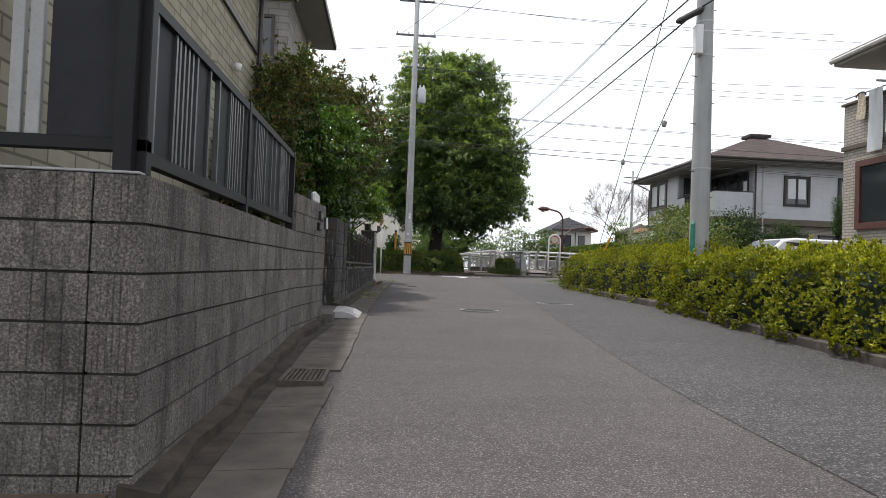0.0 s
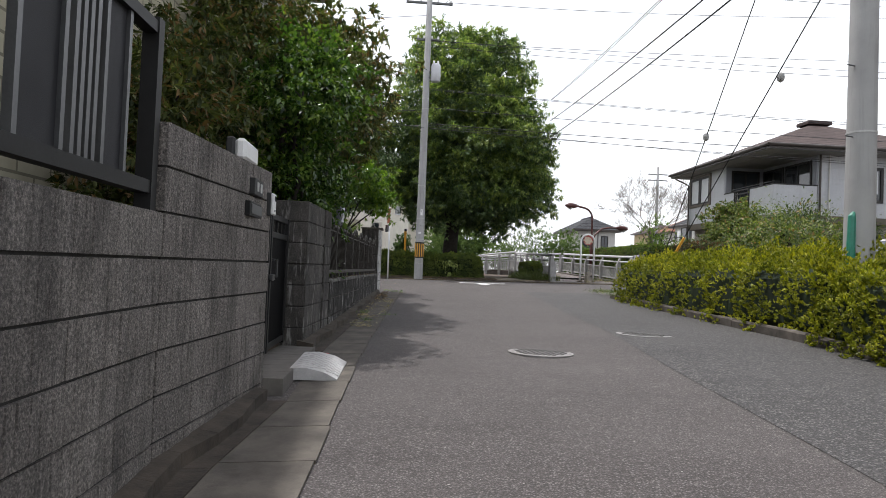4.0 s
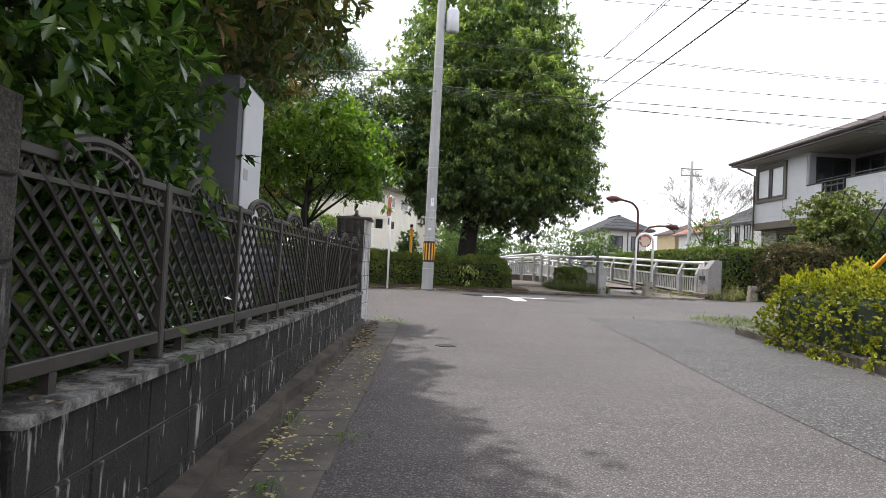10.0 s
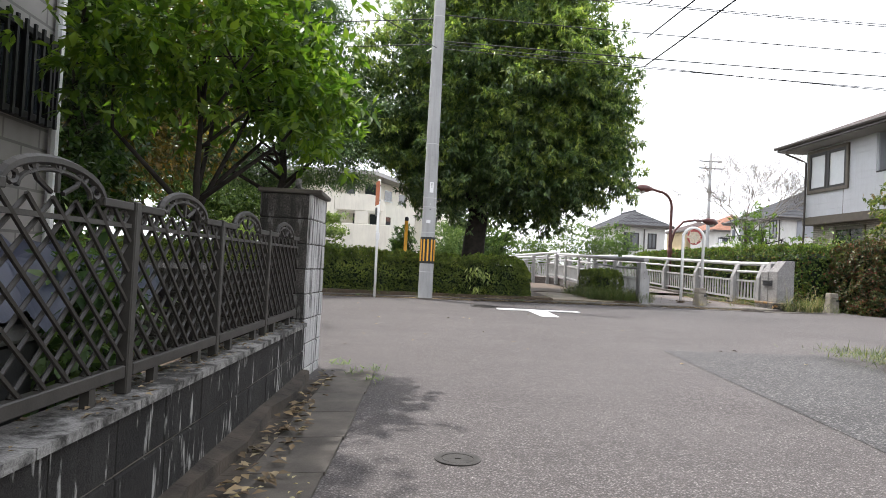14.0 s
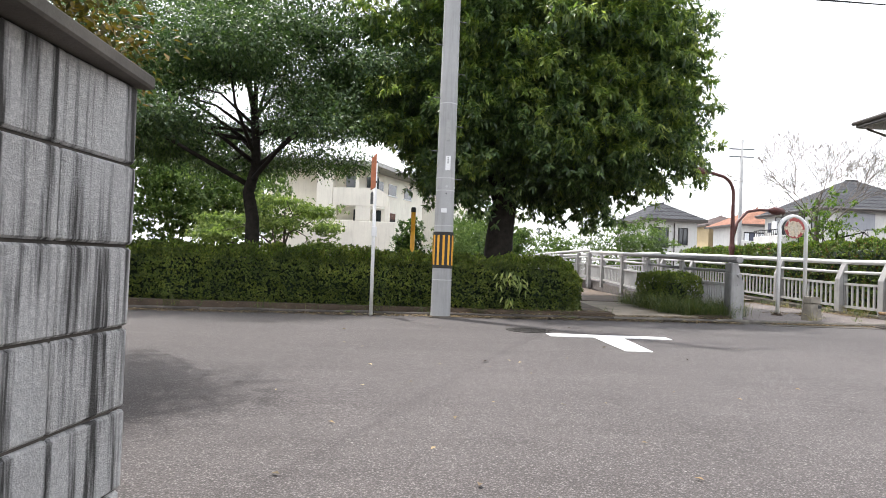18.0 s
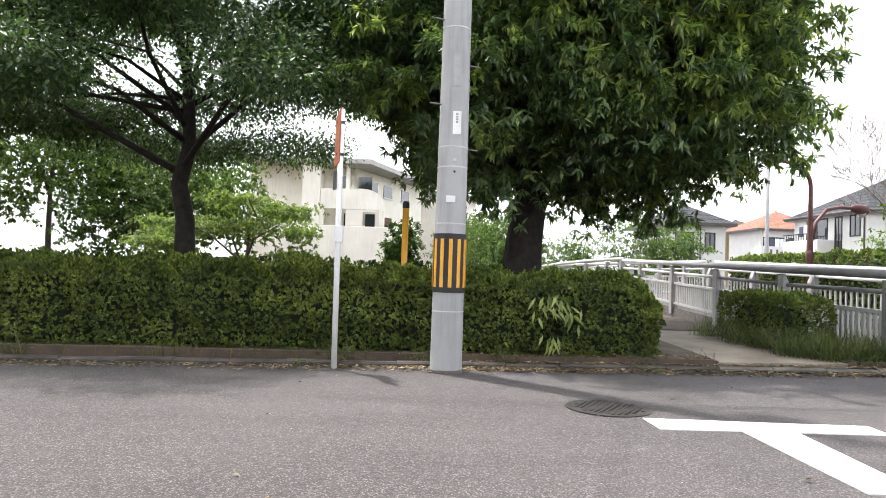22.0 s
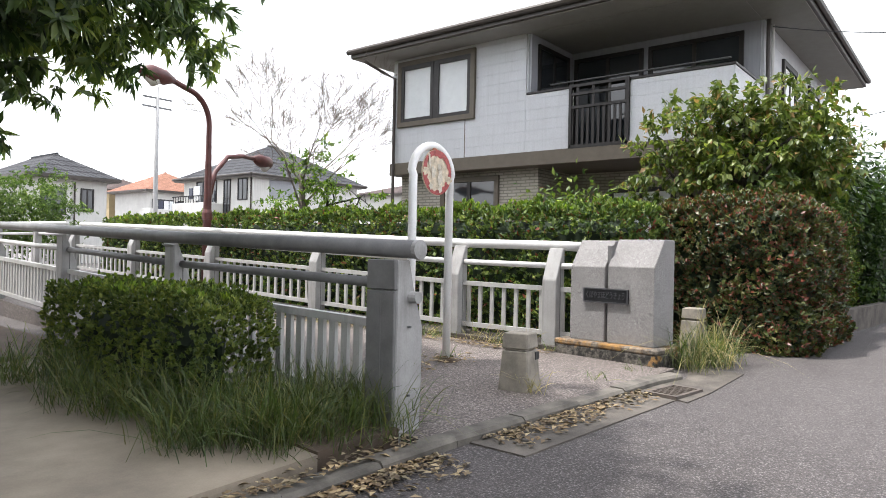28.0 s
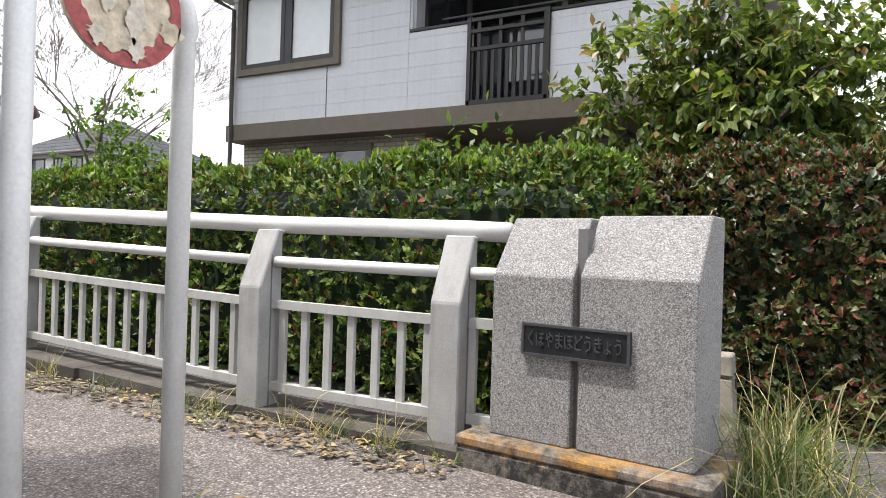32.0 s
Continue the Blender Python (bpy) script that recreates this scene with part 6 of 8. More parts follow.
zl = [deck_z(p[1]) - 0.03 for p in LEFT]
for k, (p, z) in enumerate(zip(LEFT, zl)):
    if k == 0:
        bm = bmesh.new()
        prof = [(-0.13, -0.12), (0.10, -0.12), (0.115, 0.35), (0.115, 0.62), (0.03, 0.86), (-0.01, 1.02), (-0.12, 1.02), (-0.125, 0.5)]
        a = [bm.verts.new((p[0] + s, p[1] - 0.11, z + h)) for s, h in prof]
        b = [bm.verts.new((p[0] + s, p[1] + 0.11, z + h)) for s, h in prof]
        for i in range(8):
            bm.faces.new((a[i], a[(i + 1) % 8], b[(i + 1) % 8], b[i]))
        bm.faces.new(a[::-1])
        bm.faces.new(b)
        bmesh.ops.recalc_face_normals(bm, faces=bm.faces)
        bmesh.ops.bevel(bm, geom=bm.edges[:], offset=0.01, segments=1, affect='EDGES')
        part("end_post", bm, M_POST, rail, "bulky grey end post with bolts")
        # Plates darker than the post: grime plus this face's shade in one colour.
        part("side_plate", boxm(p[0] - 0.15, p[1] - 0.112, z - 0.1, p[0] - 0.124, p[1] + 0.112, z + 0.84, bev=0.005), M_PIPE, rail, "side plate darkened for grime and shade")
        part("side_plate", boxm(p[0] - 0.148, p[1] - 0.112, z + 0.845, p[0] - 0.118, p[1] + 0.112, z + 1.02, bev=0.005), M_PIPE, rail, "side plate darkened for grime and shade")
        part("seam", boxm(p[0] - 0.153, p[1] - 0.01, z - 0.05, p[0] - 0.148, p[1] + 0.0, z + 0.83), M_PIPE, rail, "dark vertical seam")
        part("bolt", tubem([(p[0] + 0.0, p[1] - 0.10, z + 0.80), (p[0] + 0.0, p[1] - 0.17, z + 0.80)], 0.035, 12), M_POST, rail)
        for h in (0.62, 0.22):
            part("bolt", lathe([(0.012, 0), (0.012, 0.012)], 8, (p[0] - 0.02, p[1] - 0.12, z + h)), M_ALU, rail)
    else:
        tilted_post(p[0], p[1], z, 1.04, 0.16, 0.17, -1, parent=rail)
part("handrail", tubem([(LEFT[0][0] - 0.02, 30.58, zl[0] + 1.08)] + [(p[0], p[1], z + 1.10) for p, z in zip(LEFT, zl)][1:4], 0.054, 16), M_PIPE, rail, "dark grey weathered tubular handrail", smooth=True)
cap_ = part("end_cap", lathe([(0.058, 0), (0.058, 0.03), (0.03, 0.035)], 16, (0, 0, 0)), M_POST, rail, here=True)
cap_.matrix_basis = pose(LEFT[0][0] - 0.02 - 6.33, 30.585 - 30.75, zl[0] + 1.08 - G(6.3, 30.7), 90, 0, 0)
part("handrail", tubem([(p[0], p[1], z + 1.10) for p, z in zip(LEFT, zl)][3:], 0.055, 14), M_RAILW, rail, "white tubular handrail", smooth=True)
for k in range(5):
    rail_bay(rail, LEFT[k], LEFT[k + 1], zl[k], zl[k + 1], 20 if k < 3 else 12, half=0.03, white=M_PIPE if k < 2 else None)

right = thing("bridge_railing", (9.75, 31.65, G(9.7, 31.6)), "pale painted footbridge railing with balusters and slanted posts", "railing")
RIGHT = [(9.72, 31.62), (9.66, 32.88), (9.72, 35.45), (9.78, 38.2), (9.84, 41.0), (9.9, 43.8)]
zr = [deck_z(p[1]) + 0.03 for p in RIGHT]
for p, z in zip(RIGHT, zr):
    tilted_post(p[0] + 0.05, p[1], z, 1.05, 0.17, 0.18, 1, parent=right)
hp = [(p[0] + 0.20, p[1], z + 1.09) for p, z in zip(RIGHT, zr)]
part("handrail", tubem([(9.92, 31.38, zr[0] + 1.08)] + hp, 0.052, 14), M_RAILW, right, "white tubular handrail", smooth=True)
for k in range(5):
    rail_bay(right, (RIGHT[k][0] + 0.08, RIGHT[k][1]), (RIGHT[k + 1][0] + 0.08, RIGHT[k + 1][1]), zr[k], zr[k + 1], (7, 13, 13, 13, 13)[k])
rail_bay(right, (9.80, 31.30), (9.80, 31.60), zr[0], zr[0], 2)
far_rail = thing("bridge_railing", (6.5, 45.5, deck_z(45.5)), "white curved railing on the far end of the footbridge", "railing")
for rad, n in ((2.0, 5), (4.75, 8)):
    pts = [(5.2 + rad * math.cos(a), 43.9 + rad * math.sin(a)) for a in np.linspace(0.05, 1.75, n)]
    zs = [deck_z(p[1]) + 0.02 - 0.55 * (k / n) ** 2 for k, p in enumerate(pts)]
    part("handrail", tubem([(p[0], p[1], z + 1.10) for p, z in zip(pts, zs)], 0.05, 10), M_RAILW, far_rail, smooth=True)
    for k, (p, z) in enumerate(zip(pts, zs)):
        part("post", boxm(p[0] - 0.07, p[1] - 0.07, z - 0.3, p[0] + 0.07, p[1] + 0.07, z + 1.03, bev=0.01), M_POST, far_rail)
        if k:
            rail_bay(far_rail, pts[k - 1], p, zs[k - 1], z, 7)

# kerb under the right railing
kr = thing("parapet_kerb", (9.6, 33, G(9.6, 33)), "rough mossy concrete kerb under the bridge railing", "kerb", kind="structure")
for k in range(8):
    a = 31.45 + k * 1.5
    part("kerb_stone", prism(bmesh.new(), [(9.58, a), (9.95, a), (9.98, a + 1.49), (9.61, a + 1.49)], lambda x, y: deck_z(y) - 0.3, lambda x, y: deck_z(y) + 0.06), M_KERB, kr)

# ---- granite name pillar ----
gr = thing("granite_pillar", (9.72, 30.85, G(9.7, 30.8)), "speckled grey granite bridge pillar in two slabs with bronze name plate", "pillar")
gz = G(9.6, 30.8)
part("plinth", boxm(9.44, 30.28, gz - 0.15, 10.0, 31.42, gz + 0.145, bev=0.012), M_PLINTH, gr, "black-mottled rough stone plinth")
part("plinth_cap", boxm(9.437, 30.277, gz + 0.145, 10.003, 31.423, gz + 0.20, bev=0.014), M_OCHRE, gr, "orange lichen-stained plinth cap")


def slab(y0, y1, ztop):
    bm = bmesh.new()
    prof = [(9.545, gz + 0.20), (9.95, gz + 0.20), (9.95, ztop), (9.74, ztop), (9.545, ztop - 0.27)]
    a = [bm.verts.new((x, y0, z)) for x, z in prof]
    b = [bm.verts.new((x, y1, z)) for x, z in prof]
    for i in range(5):
        bm.faces.new((a[i], a[(i + 1) % 5], b[(i + 1) % 5], b[i]))
    bm.faces.new(a[::-1])
    bm.faces.new(b)
    bmesh.ops.recalc_face_normals(bm, faces=bm.faces)
    bmesh.ops.bevel(bm, geom=bm.edges[:], offset=0.006, segments=1, affect='EDGES')
    part("granite_slab", bm, M_GRAN, gr)


slab(30.90, 31.30, 1.955)
slab(30.37, 30.865, 1.965)
part("joint", boxm(9.60, 30.86, gz + 0.2, 9.92, 30.905, 1.90), M_PIPE, gr, "dark recessed joint")
plate = part("name_plate", boxm(9.525, 30.63, 1.33, 9.546, 31.13, 1.475, bev=0.004), M_PLATE, gr, "dark bronze name plate")
for z0, z1, y0, y1 in ((1.33, 1.342, 30.63, 31.13), (1.463, 1.475, 30.63, 31.13), (1.342, 1.463, 30.63, 30.642), (1.342, 1.463, 31.118, 31.13)):
    part("rim", boxm(9.518, y0, z0, 9.525, y1, z1), M_LETTER, plate)
cu = bpy.data.curves.new("lettering", 'FONT')
cu.body, cu.size, cu.extrude, cu.align_x, cu.align_y = "くぼやまほどうきょう", 0.062, 0.004, 'CENTER', 'CENTER'
to = new("lettering", cu)
bpy.context.view_layer.update()
lm = bpy.data.meshes.new_from_object(to.evaluated_get(bpy.context.evaluated_depsgraph_get()))
bpy.data.objects.remove(to)
wide = max(v.co.x for v in lm.vertices) - min(v.co.x for v in lm.vertices)
lm.transform(Matrix.Diagonal((0.43 / wide, 1.25, 1, 1)))
lm.materials.clear()
lm.materials.append(M_LETTER)
lm.transform(pose(9.520, 30.88, 1.402, 90, 0, -90))
part("lettering", lm, M_LETTER, plate, "raised hiragana characters")
gr.matrix_basis = Matrix.Translation((9.55, 30.54, 0)) @ Matrix.Rotation(radians(-6), 4, 'Z') @ Matrix.Translation((-9.55, -30.5, 0)) @ gr.matrix_basis

# ---- barrier sign, bollards ----
bs = thing("arch_sign", (8.05, 31.93, G(8, 31.9)), "white tubular arch post with a peeling red prohibition sign", "road sign")
c, r = (8.06, 31.93), 0.285
dx, dy = 1.0, 0.03
path_ = [(c[0] - r, c[1] - 0.02, 0.60), (c[0] - r, c[1] - 0.02, 2.48)] + [(c[0] - r * math.cos(a), c[1], 2.48 + r * math.sin(a)) for a in np.linspace(0.15, math.pi - 0.15, 13)] + [(c[0] + r, c[1] + 0.02, 2.48), (c[0] + r, c[1] + 0.02, 0.60)]
part("arch", tubem(path_, 0.038, 14), M_WHITE, bs, "chipped white paint", smooth=True)
face = pose(0.01, -0.045, 2.52 - G(8, 31.9), 90, 0, 0)
part("disc", lathe([(0.205, 0), (0.205, 0.012)], 36), M_PEEL, bs, "bare yellowed metal disc", here=True).matrix_basis = face


def torn_ring(r_out, r_in, ripple, z):
    bm = bmesh.new()
    ro, ri = [], []
    for a in np.linspace(0, 2 * math.pi, 72, endpoint=False):
        k = r_in + ripple * (0.5 * math.sin(3 * a + 0.6) + 0.35 * math.sin(7 * a + 1.1) + 0.3 * math.sin(13 * a) + 0.2 * math.sin(23 * a + 2))
        k = min(k, r_out - 0.012)
        ro.append(bm.verts.new((r_out * math.cos(a), r_out * math.sin(a), z)))
        ri.append(bm.verts.new((k * math.cos(a), k * math.sin(a), z)))
    for i in range(72):
        bm.faces.new((ro[i], ro[(i + 1) % 72], ri[(i + 1) % 72], ri[i]))
    return bm


part("red_ring", torn_ring(0.203, 0.150, 0.016, 0.0155), M_RED, bs, "faded red ring with torn inner edge", here=True).matrix_basis = face
for cx, cz, r1, r2, m in ((-0.165, 0.0, 0.045, 0.034, M_PEEL), (0.165, -0.055, 0.045, 0.036, M_PEEL), (-0.03, -0.12, 0.085, 0.042, M_PEEL), (0.04, -0.145, 0.028, 0.034, M_FILM), (-0.115, 0.10, 0.016, 0.07, M_FILM), (-0.09, -0.13, 0.025, 0.03, M_FILM), (0.035, -0.04, 0.035, 0.075, M_FILM), (-0.06, 0.0, 0.03, 0.05, M_FILM), (0.02, 0.05, 0.025, 0.03, M_FILM)):
    bm = bmesh.new()
    bm.faces.new([bm.verts.new((cx + r1 * (1 + 0.16 * math.sin(5 * a + cx * 90) + 0.12 * math.sin(11 * a) + 0.1 * math.sin(17 * a + 1)) * math.cos(a) - (0.35 * cz if r2 > 0.06 else 0) * math.sin(a) * 0.3, cz + r2 * (1 + 0.18 * math.sin(3 * a + 1) + 0.14 * math.sin(9 * a + cz * 70)) * math.sin(a), 0.0185 if m is M_PEEL else 0.020)) for a in np.linspace(0, 2 * math.pi, 48, endpoint=False)])
    part("film_scrap", bm, m, bs, "pale scrap of peeling film", here=True).matrix_basis = face
part("clip", boxm(8.03, 31.90, 2.70, 8.09, 31.94, 2.75), M_RUST, bs)


def bollard(x, y, rz=0.0):
    t = thing("bollard", (x, y, G(x, y) + 0.045), "short squat stone bollard with a carved slot", "bollard", "stone bollards", rz=rz)
    for nm, w0, z0, w1, z1 in (("shaft", 0.13, -0.05, 0.104, 0.30), ("neck", 0.094, 0.30, 0.094, 0.316), ("cap", 0.107, 0.316, 0.098, 0.435)):
        bm = bmesh.new()
        lo = [bm.verts.new((sx * w0, sy * w0, z0)) for sx, sy in ((-1, -1), (1, -1), (1, 1), (-1, 1))]
        hi = [bm.verts.new((sx * w1, sy * w1, z1)) for sx, sy in ((-1, -1), (1, -1), (1, 1), (-1, 1))]
        f = [bm.faces.new(hi), bm.faces.new(lo[::-1])] + [bm.faces.new((lo[i], lo[(i + 1) % 4], hi[(i + 1) % 4], hi[i])) for i in range(4)]
        bmesh.ops.recalc_face_normals(bm, faces=f)
        bmesh.ops.bevel(bm, geom=bm.edges[:], offset=0.008, segments=1, affect='EDGES')
        part(nm, bm, M_STONE, t, here=True)
    # Slot is not cut; a black block carries its shade.
    part("slot", boxm(0.04, -0.1135, 0.225, 0.1135, -0.07, 0.285, bev=0.003), M_BLACK, t, "black block painting the shade of a corner slot", here=True)


bollard(7.79, 30.79, 8)
bollard(11.0, 30.52, 0)

# ---- lime hedge beside the lane ----
for k, (y0, y1, xa) in enumerate(((-4, 5.5, 4.78), (5.5, 11.8, 4.84), (11.8, 19.3, 5.02))):
    zz = G(6, (y0 + y1) / 2)
    leafy_box("hedge", (xa, y0, zz - 0.05, xa + 2.0, y1, zz + 1.02), 84000 if k else 50000, 0.052, L_LIME, shoots=1500, tip=L_LIMETIP, label="bushy lime-green azalea hedge beside the lane", rough=0.19, roundness=0.5, faces="xXyYZ" if k == 2 else "xyZ", m=pose(0, 0, 0))

# photinia hedge round the white house
leafy_box("hedge", (10.55, 31.0, 0.70, 11.7, 44.0, 2.42), 76000, 0.075, L_PHOT, shoots=700, label= "tall clipped photinia hedge with glossy leaves and red tips", rough=0.09, roundness=0.3, faces="xyYZ")
leafy_box("hedge", (11.28, 29.38, 0.72, 13.75, 31.3, 2.52), 74000, 0.066, L_PHOTRED, label= "bronzed clipped photinia hedge at the street corner", rough=0.1, faces="xXyZ", roundness=0.4)
leafy_box("hedge", (13.75, 29.7, 0.7, 17.2, 30.5, 2.75), 24000, 0.075, L_PHOT, "tall green hedge behind the low street wall", rough=0.1, faces="XyZ")

# ---- trees ----
def bush_tree(name, x, y, h, blobs, clumps, per, L, mat, label, **kw):
    return tree(name, (x, y, G(x, y) + 0.05), h, kw.pop("r0", 0.09), blobs, clumps, per, L, mat, M_BARK, label, **kw)


bush_tree("dogwood_tree", 13.5, 30.7, 2.6, [(13.35, 31.5, 3.5, 0.5, 0.5, 0.6), (13.6, 30.9, 3.85, 0.5, 0.55, 0.5), (13.7, 30.2, 3.85, 0.55, 0.55, 0.5), (13.85, 29.75, 3.3, 0.5, 0.5, 0.6), (13.4, 31.9, 3.0, 0.4, 0.45, 0.5), (13.6, 30.4, 3.1, 0.7, 0.9, 0.55)], 250, 6, 0.13, L_DOG, "broad-leaved dogwood tree behind the street-corner hedge", limbs=9, ratio=0.5, hang=0.8, inner=0.3, seed=31, bough=(6, 0.26))
bush_tree("camellia_tree", -1.25, 11.75, 1.7, [(-1.1, 11.9, 2.35, 0.6, 0.75, 0.65), (-1.02, 12.3, 1.95, 0.3, 0.6, 0.45), (-1.3, 11.5, 2.3, 0.45, 0.5, 0.55), (-1.0, 10.95, 2.75, 0.45, 0.45, 0.4), (-0.75, 11.4, 3.05, 0.5, 0.5, 0.45), (-1.1, 11.7, 3.2, 0.5, 0.6, 0.4)], 420, 7, 0.078, L_CAM, "glossy camellia bush leaning over the dark gate pillar", limbs=9, ratio=0.48, inner=0.3, hang=0.2, seed=32, bough=(7, 0.2))
bush_tree("garden_tree", -2.3, 13.9, 3.8, [(-1.8, 14.4, 4.2, 1.2, 1.5, 0.9), (-1.1, 15.2, 3.6, 0.9, 1.2, 0.75), (-2.2, 13.2, 3.9, 0.9, 0.9, 0.9), (-1.0, 13.6, 3.1, 0.7, 1.0, 0.5), (-0.9, 14.4, 4.1, 0.8, 1.2, 0.7), (-2.2, 15.6, 4.6, 1.2, 1.3, 0.7), (-1.6, 13.0, 2.7, 0.7, 0.8, 0.5)], 800, 9, 0.105, L_OLIVE, "dense dark evergreen tree overhanging the lattice fence", limbs=12, ratio=0.4, seed=33, r0=0.13, bough=(8, 0.32))
bush_tree("garden_tree", -1.15, 19.55, 2.4, [(-1.0, 19.8, 3.0, 0.85, 0.8, 0.6), (-0.5, 19.8, 2.6, 0.5, 0.6, 0.3), (-1.5, 19.3, 2.8, 0.6, 0.6, 0.45), (-0.75, 20.2, 3.25, 0.55, 0.6, 0.35)], 210, 6, 0.11, L_BRIGHT, "young bright green tree behind the lattice fence", limbs=10, ratio=0.42, seed=34, r0=0.045, bough=(7, 0.28))
bush_tree("garden_tree", -2.1, 17.2, 4.2, [(-1.9, 17.4, 4.9, 1.2, 1.2, 0.8), (-1.5, 18.2, 4.3, 0.9, 0.9, 0.6), (-2.2, 16.6, 3.9, 0.7, 0.7, 0.6), (-1.5, 16.4, 4.4, 0.9, 1.0, 0.6), (-1.55, 17.4, 3.3, 0.4, 0.4, 0.35)], 440, 8, 0.11, L_CHERRY, "leafy green garden tree beside the corner house", limbs=9, seed=35, r0=0.09, bough=(8, 0.3))
bush_tree("garden_tree", -3.3, 22.2, 3.6, [(-3.3, 22.2, 3.2, 0.8, 0.9, 0.9), (-3.0, 21.5, 4.3, 0.7, 0.8, 0.8), (-3.7, 22.8, 4.9, 1.0, 1.0, 0.8), (-3.1, 21.4, 2.2, 0.6, 0.6, 0.6)], 420, 8, 0.11, L_DARK, "dark leafy tree behind the corner house", limbs=8, seed=55, r0=0.09, bough=(8, 0.3))
bush_tree("garden_tree", -1.95, 10.1, 2.4, [(-1.9, 10.1, 2.3, 0.5, 0.7, 0.7), (-1.8, 9.3, 2.0, 0.4, 0.5, 0.6), (-1.9, 10.9, 2.9, 0.5, 0.6, 0.5), (-2.0, 9.6, 1.2, 0.4, 0.8, 0.5)], 420, 8, 0.09, L_OLIVE, "dark brown-green tree behind the garden gate", limbs=8, ratio=0.35, seed=56, r0=0.06, bough=(7, 0.24))
bush_tree("copper_tree", -3.7, 23.5, 3.4, [(-3.5, 25.2, 3.6, 1.15, 1.2, 1.0), (-4.4, 24.6, 3.2, 1.2, 1.2, 1.0), (-3.4, 24.4, 4.4, 1.1, 1.1, 0.7), (-2.9, 25.0, 5.3, 0.9, 1.0, 0.8)], 1100, 17, 0.10, L_RUSTY, "copper-tinged garden tree overhanging the side street", limbs=6, spread=0.2, seed=36, r0=0.08)
bush_tree("garden_tree", 7.6, 16.6, 1.3, [(7.6, 16.6, 1.7, 1.1, 1.1, 0.8)], 700, 16, 0.07, L_DOG, "rounded green garden shrub beyond the lime hedge", limbs=4, spread=0.2, seed=37)
bush_tree("garden_tree", 12.4, 24.8 + 7.9, 1.6, [(12.6, 32.9, 2.2, 0.7, 0.8, 0.6)], 120, 14, 0.11, L_PHOT, "small garden shrub inside the hedge", limbs=4, spread=0.2, seed=38)


def bare_tree(x, y, z, h, r0, label, seed):
    """A leafless tree: branches that fork again and again into fine twigs."""
    rs = random.Random(seed)
    t = thing("bare_tree", (x, y, z), label, "tree")
    part("trunk", tubem([(x, y, z - 0.1), (x + 0.04, y, z + h * 0.2), (x - 0.03, y + 0.03, z + h * 0.42)], [r0, r0 * 0.8, r0 * 0.6], 8), M_BARK2, t, smooth=True)

    def fork(bm, p, d, ln, r, depth):
        q = p + d * ln
        mid = p.lerp(q, 0.5) + Vector((rs.uniform(-1, 1), rs.uniform(-1, 1), rs.uniform(-0.3, 0.6))) * ln * 0.08
        tube(bm, [p, mid, q], [r, r * 0.8, r * 0.6], 4 if depth > 1 else 6)
        if depth < 7:
            for _ in range(3 if depth < 6 else 2):
                e = (d + Vector((rs.uniform(-1, 1), rs.uniform(-1, 1), rs.uniform(-0.35, 0.75))) * 0.75).normalized()
                fork(bm, p.lerp(q, rs.uniform(0.55, 1.0)), e, ln * rs.uniform(0.55, 0.85), max(r * 0.5, 0.004), depth + 1)

    for k in range(7):
        a = 2 * math.pi * k / 7 + rs.uniform(-0.4, 0.4)
        bm = bmesh.new()
        s0 = Vector((x - 0.03, y + 0.03, z + h * rs.uniform(0.28, 0.42)))
        fork(bm, s0, Vector((math.cos(a) * 0.75, math.sin(a) * 0.75, 0.8)).normalized(), h * 0.21, r0 * 0.26, 1)
        part("branch", bm, M_TWIG, t)
    return t


bare_tree(14.4, 41.4, G(14, 41), 6.9, 0.11, "leafless grey tree with fine branching twigs", 39)
bush_tree("garden_tree", 14.9, 41.0, 2.6, [(14.5, 41.0, 3.6, 0.7, 0.8, 0.8), (15.0, 40.2, 2.9, 0.8, 0.7, 0.6), (14.7, 42.4, 3.0, 0.8, 0.8, 0.6)], 70, 7, 0.12, L_BRIGHT, "fresh green garden tree beside the white house", limbs=5, seed=40, bough=(6, 0.34))

bush_tree("camellia_tree", -1.3, 13.3, 1.7, [(-1.12, 13.15, 1.75, 0.3, 0.45, 0.5), (-1.1, 13.5, 2.25, 0.3, 0.45, 0.45), (-1.35, 12.9, 2.5, 0.4, 0.5, 0.4)], 220, 6, 0.085, L_CAM, "dark camellia bush between the fence and the water heater", limbs=6, ratio=0.45, hang=0.2, seed=52, bough=(7, 0.18))

# plants behind the lattice fence
pl = thing("garden_plants", (-1.0, 14.5, G(-1, 14.5)), "leafy white-flowered garden plants behind the lattice fence", "plants", kind="stuff")
part("foliage", crown_mesh("foliage", [(-1.2, 12.5, 1.0, 0.2, 0.6, 0.35), (-1.15, 13.5, 0.98, 0.2, 0.6, 0.35), (-1.05, 14.1, 0.9, 0.15, 0.4, 0.3), (-0.9, 17.4, 1.05, 0.1, 0.3, 0.4), (-1.35, 12.8, 1.6, 0.25, 0.8, 0.5), (-0.90, 15.25, 0.95, 0.07, 0.3, 0.14), (-0.95, 13.5, 0.98, 0.08, 0.6, 0.2)], 760, 13, 0.08, L_CHERRY, 0.08), L_CHERRY, pl)
part("flowers", crown_mesh("flowers", [(-0.95, 13.2, 1.1, 0.1, 1.0, 0.2), (-0.82, 17.4, 1.1, 0.08, 0.25, 0.3), (-0.84, 13.5, 1.08, 0.04, 0.6, 0.12)], 64, 2, 0.035, M_WHITE, 0.05, 0.9), M_WHITE, pl)

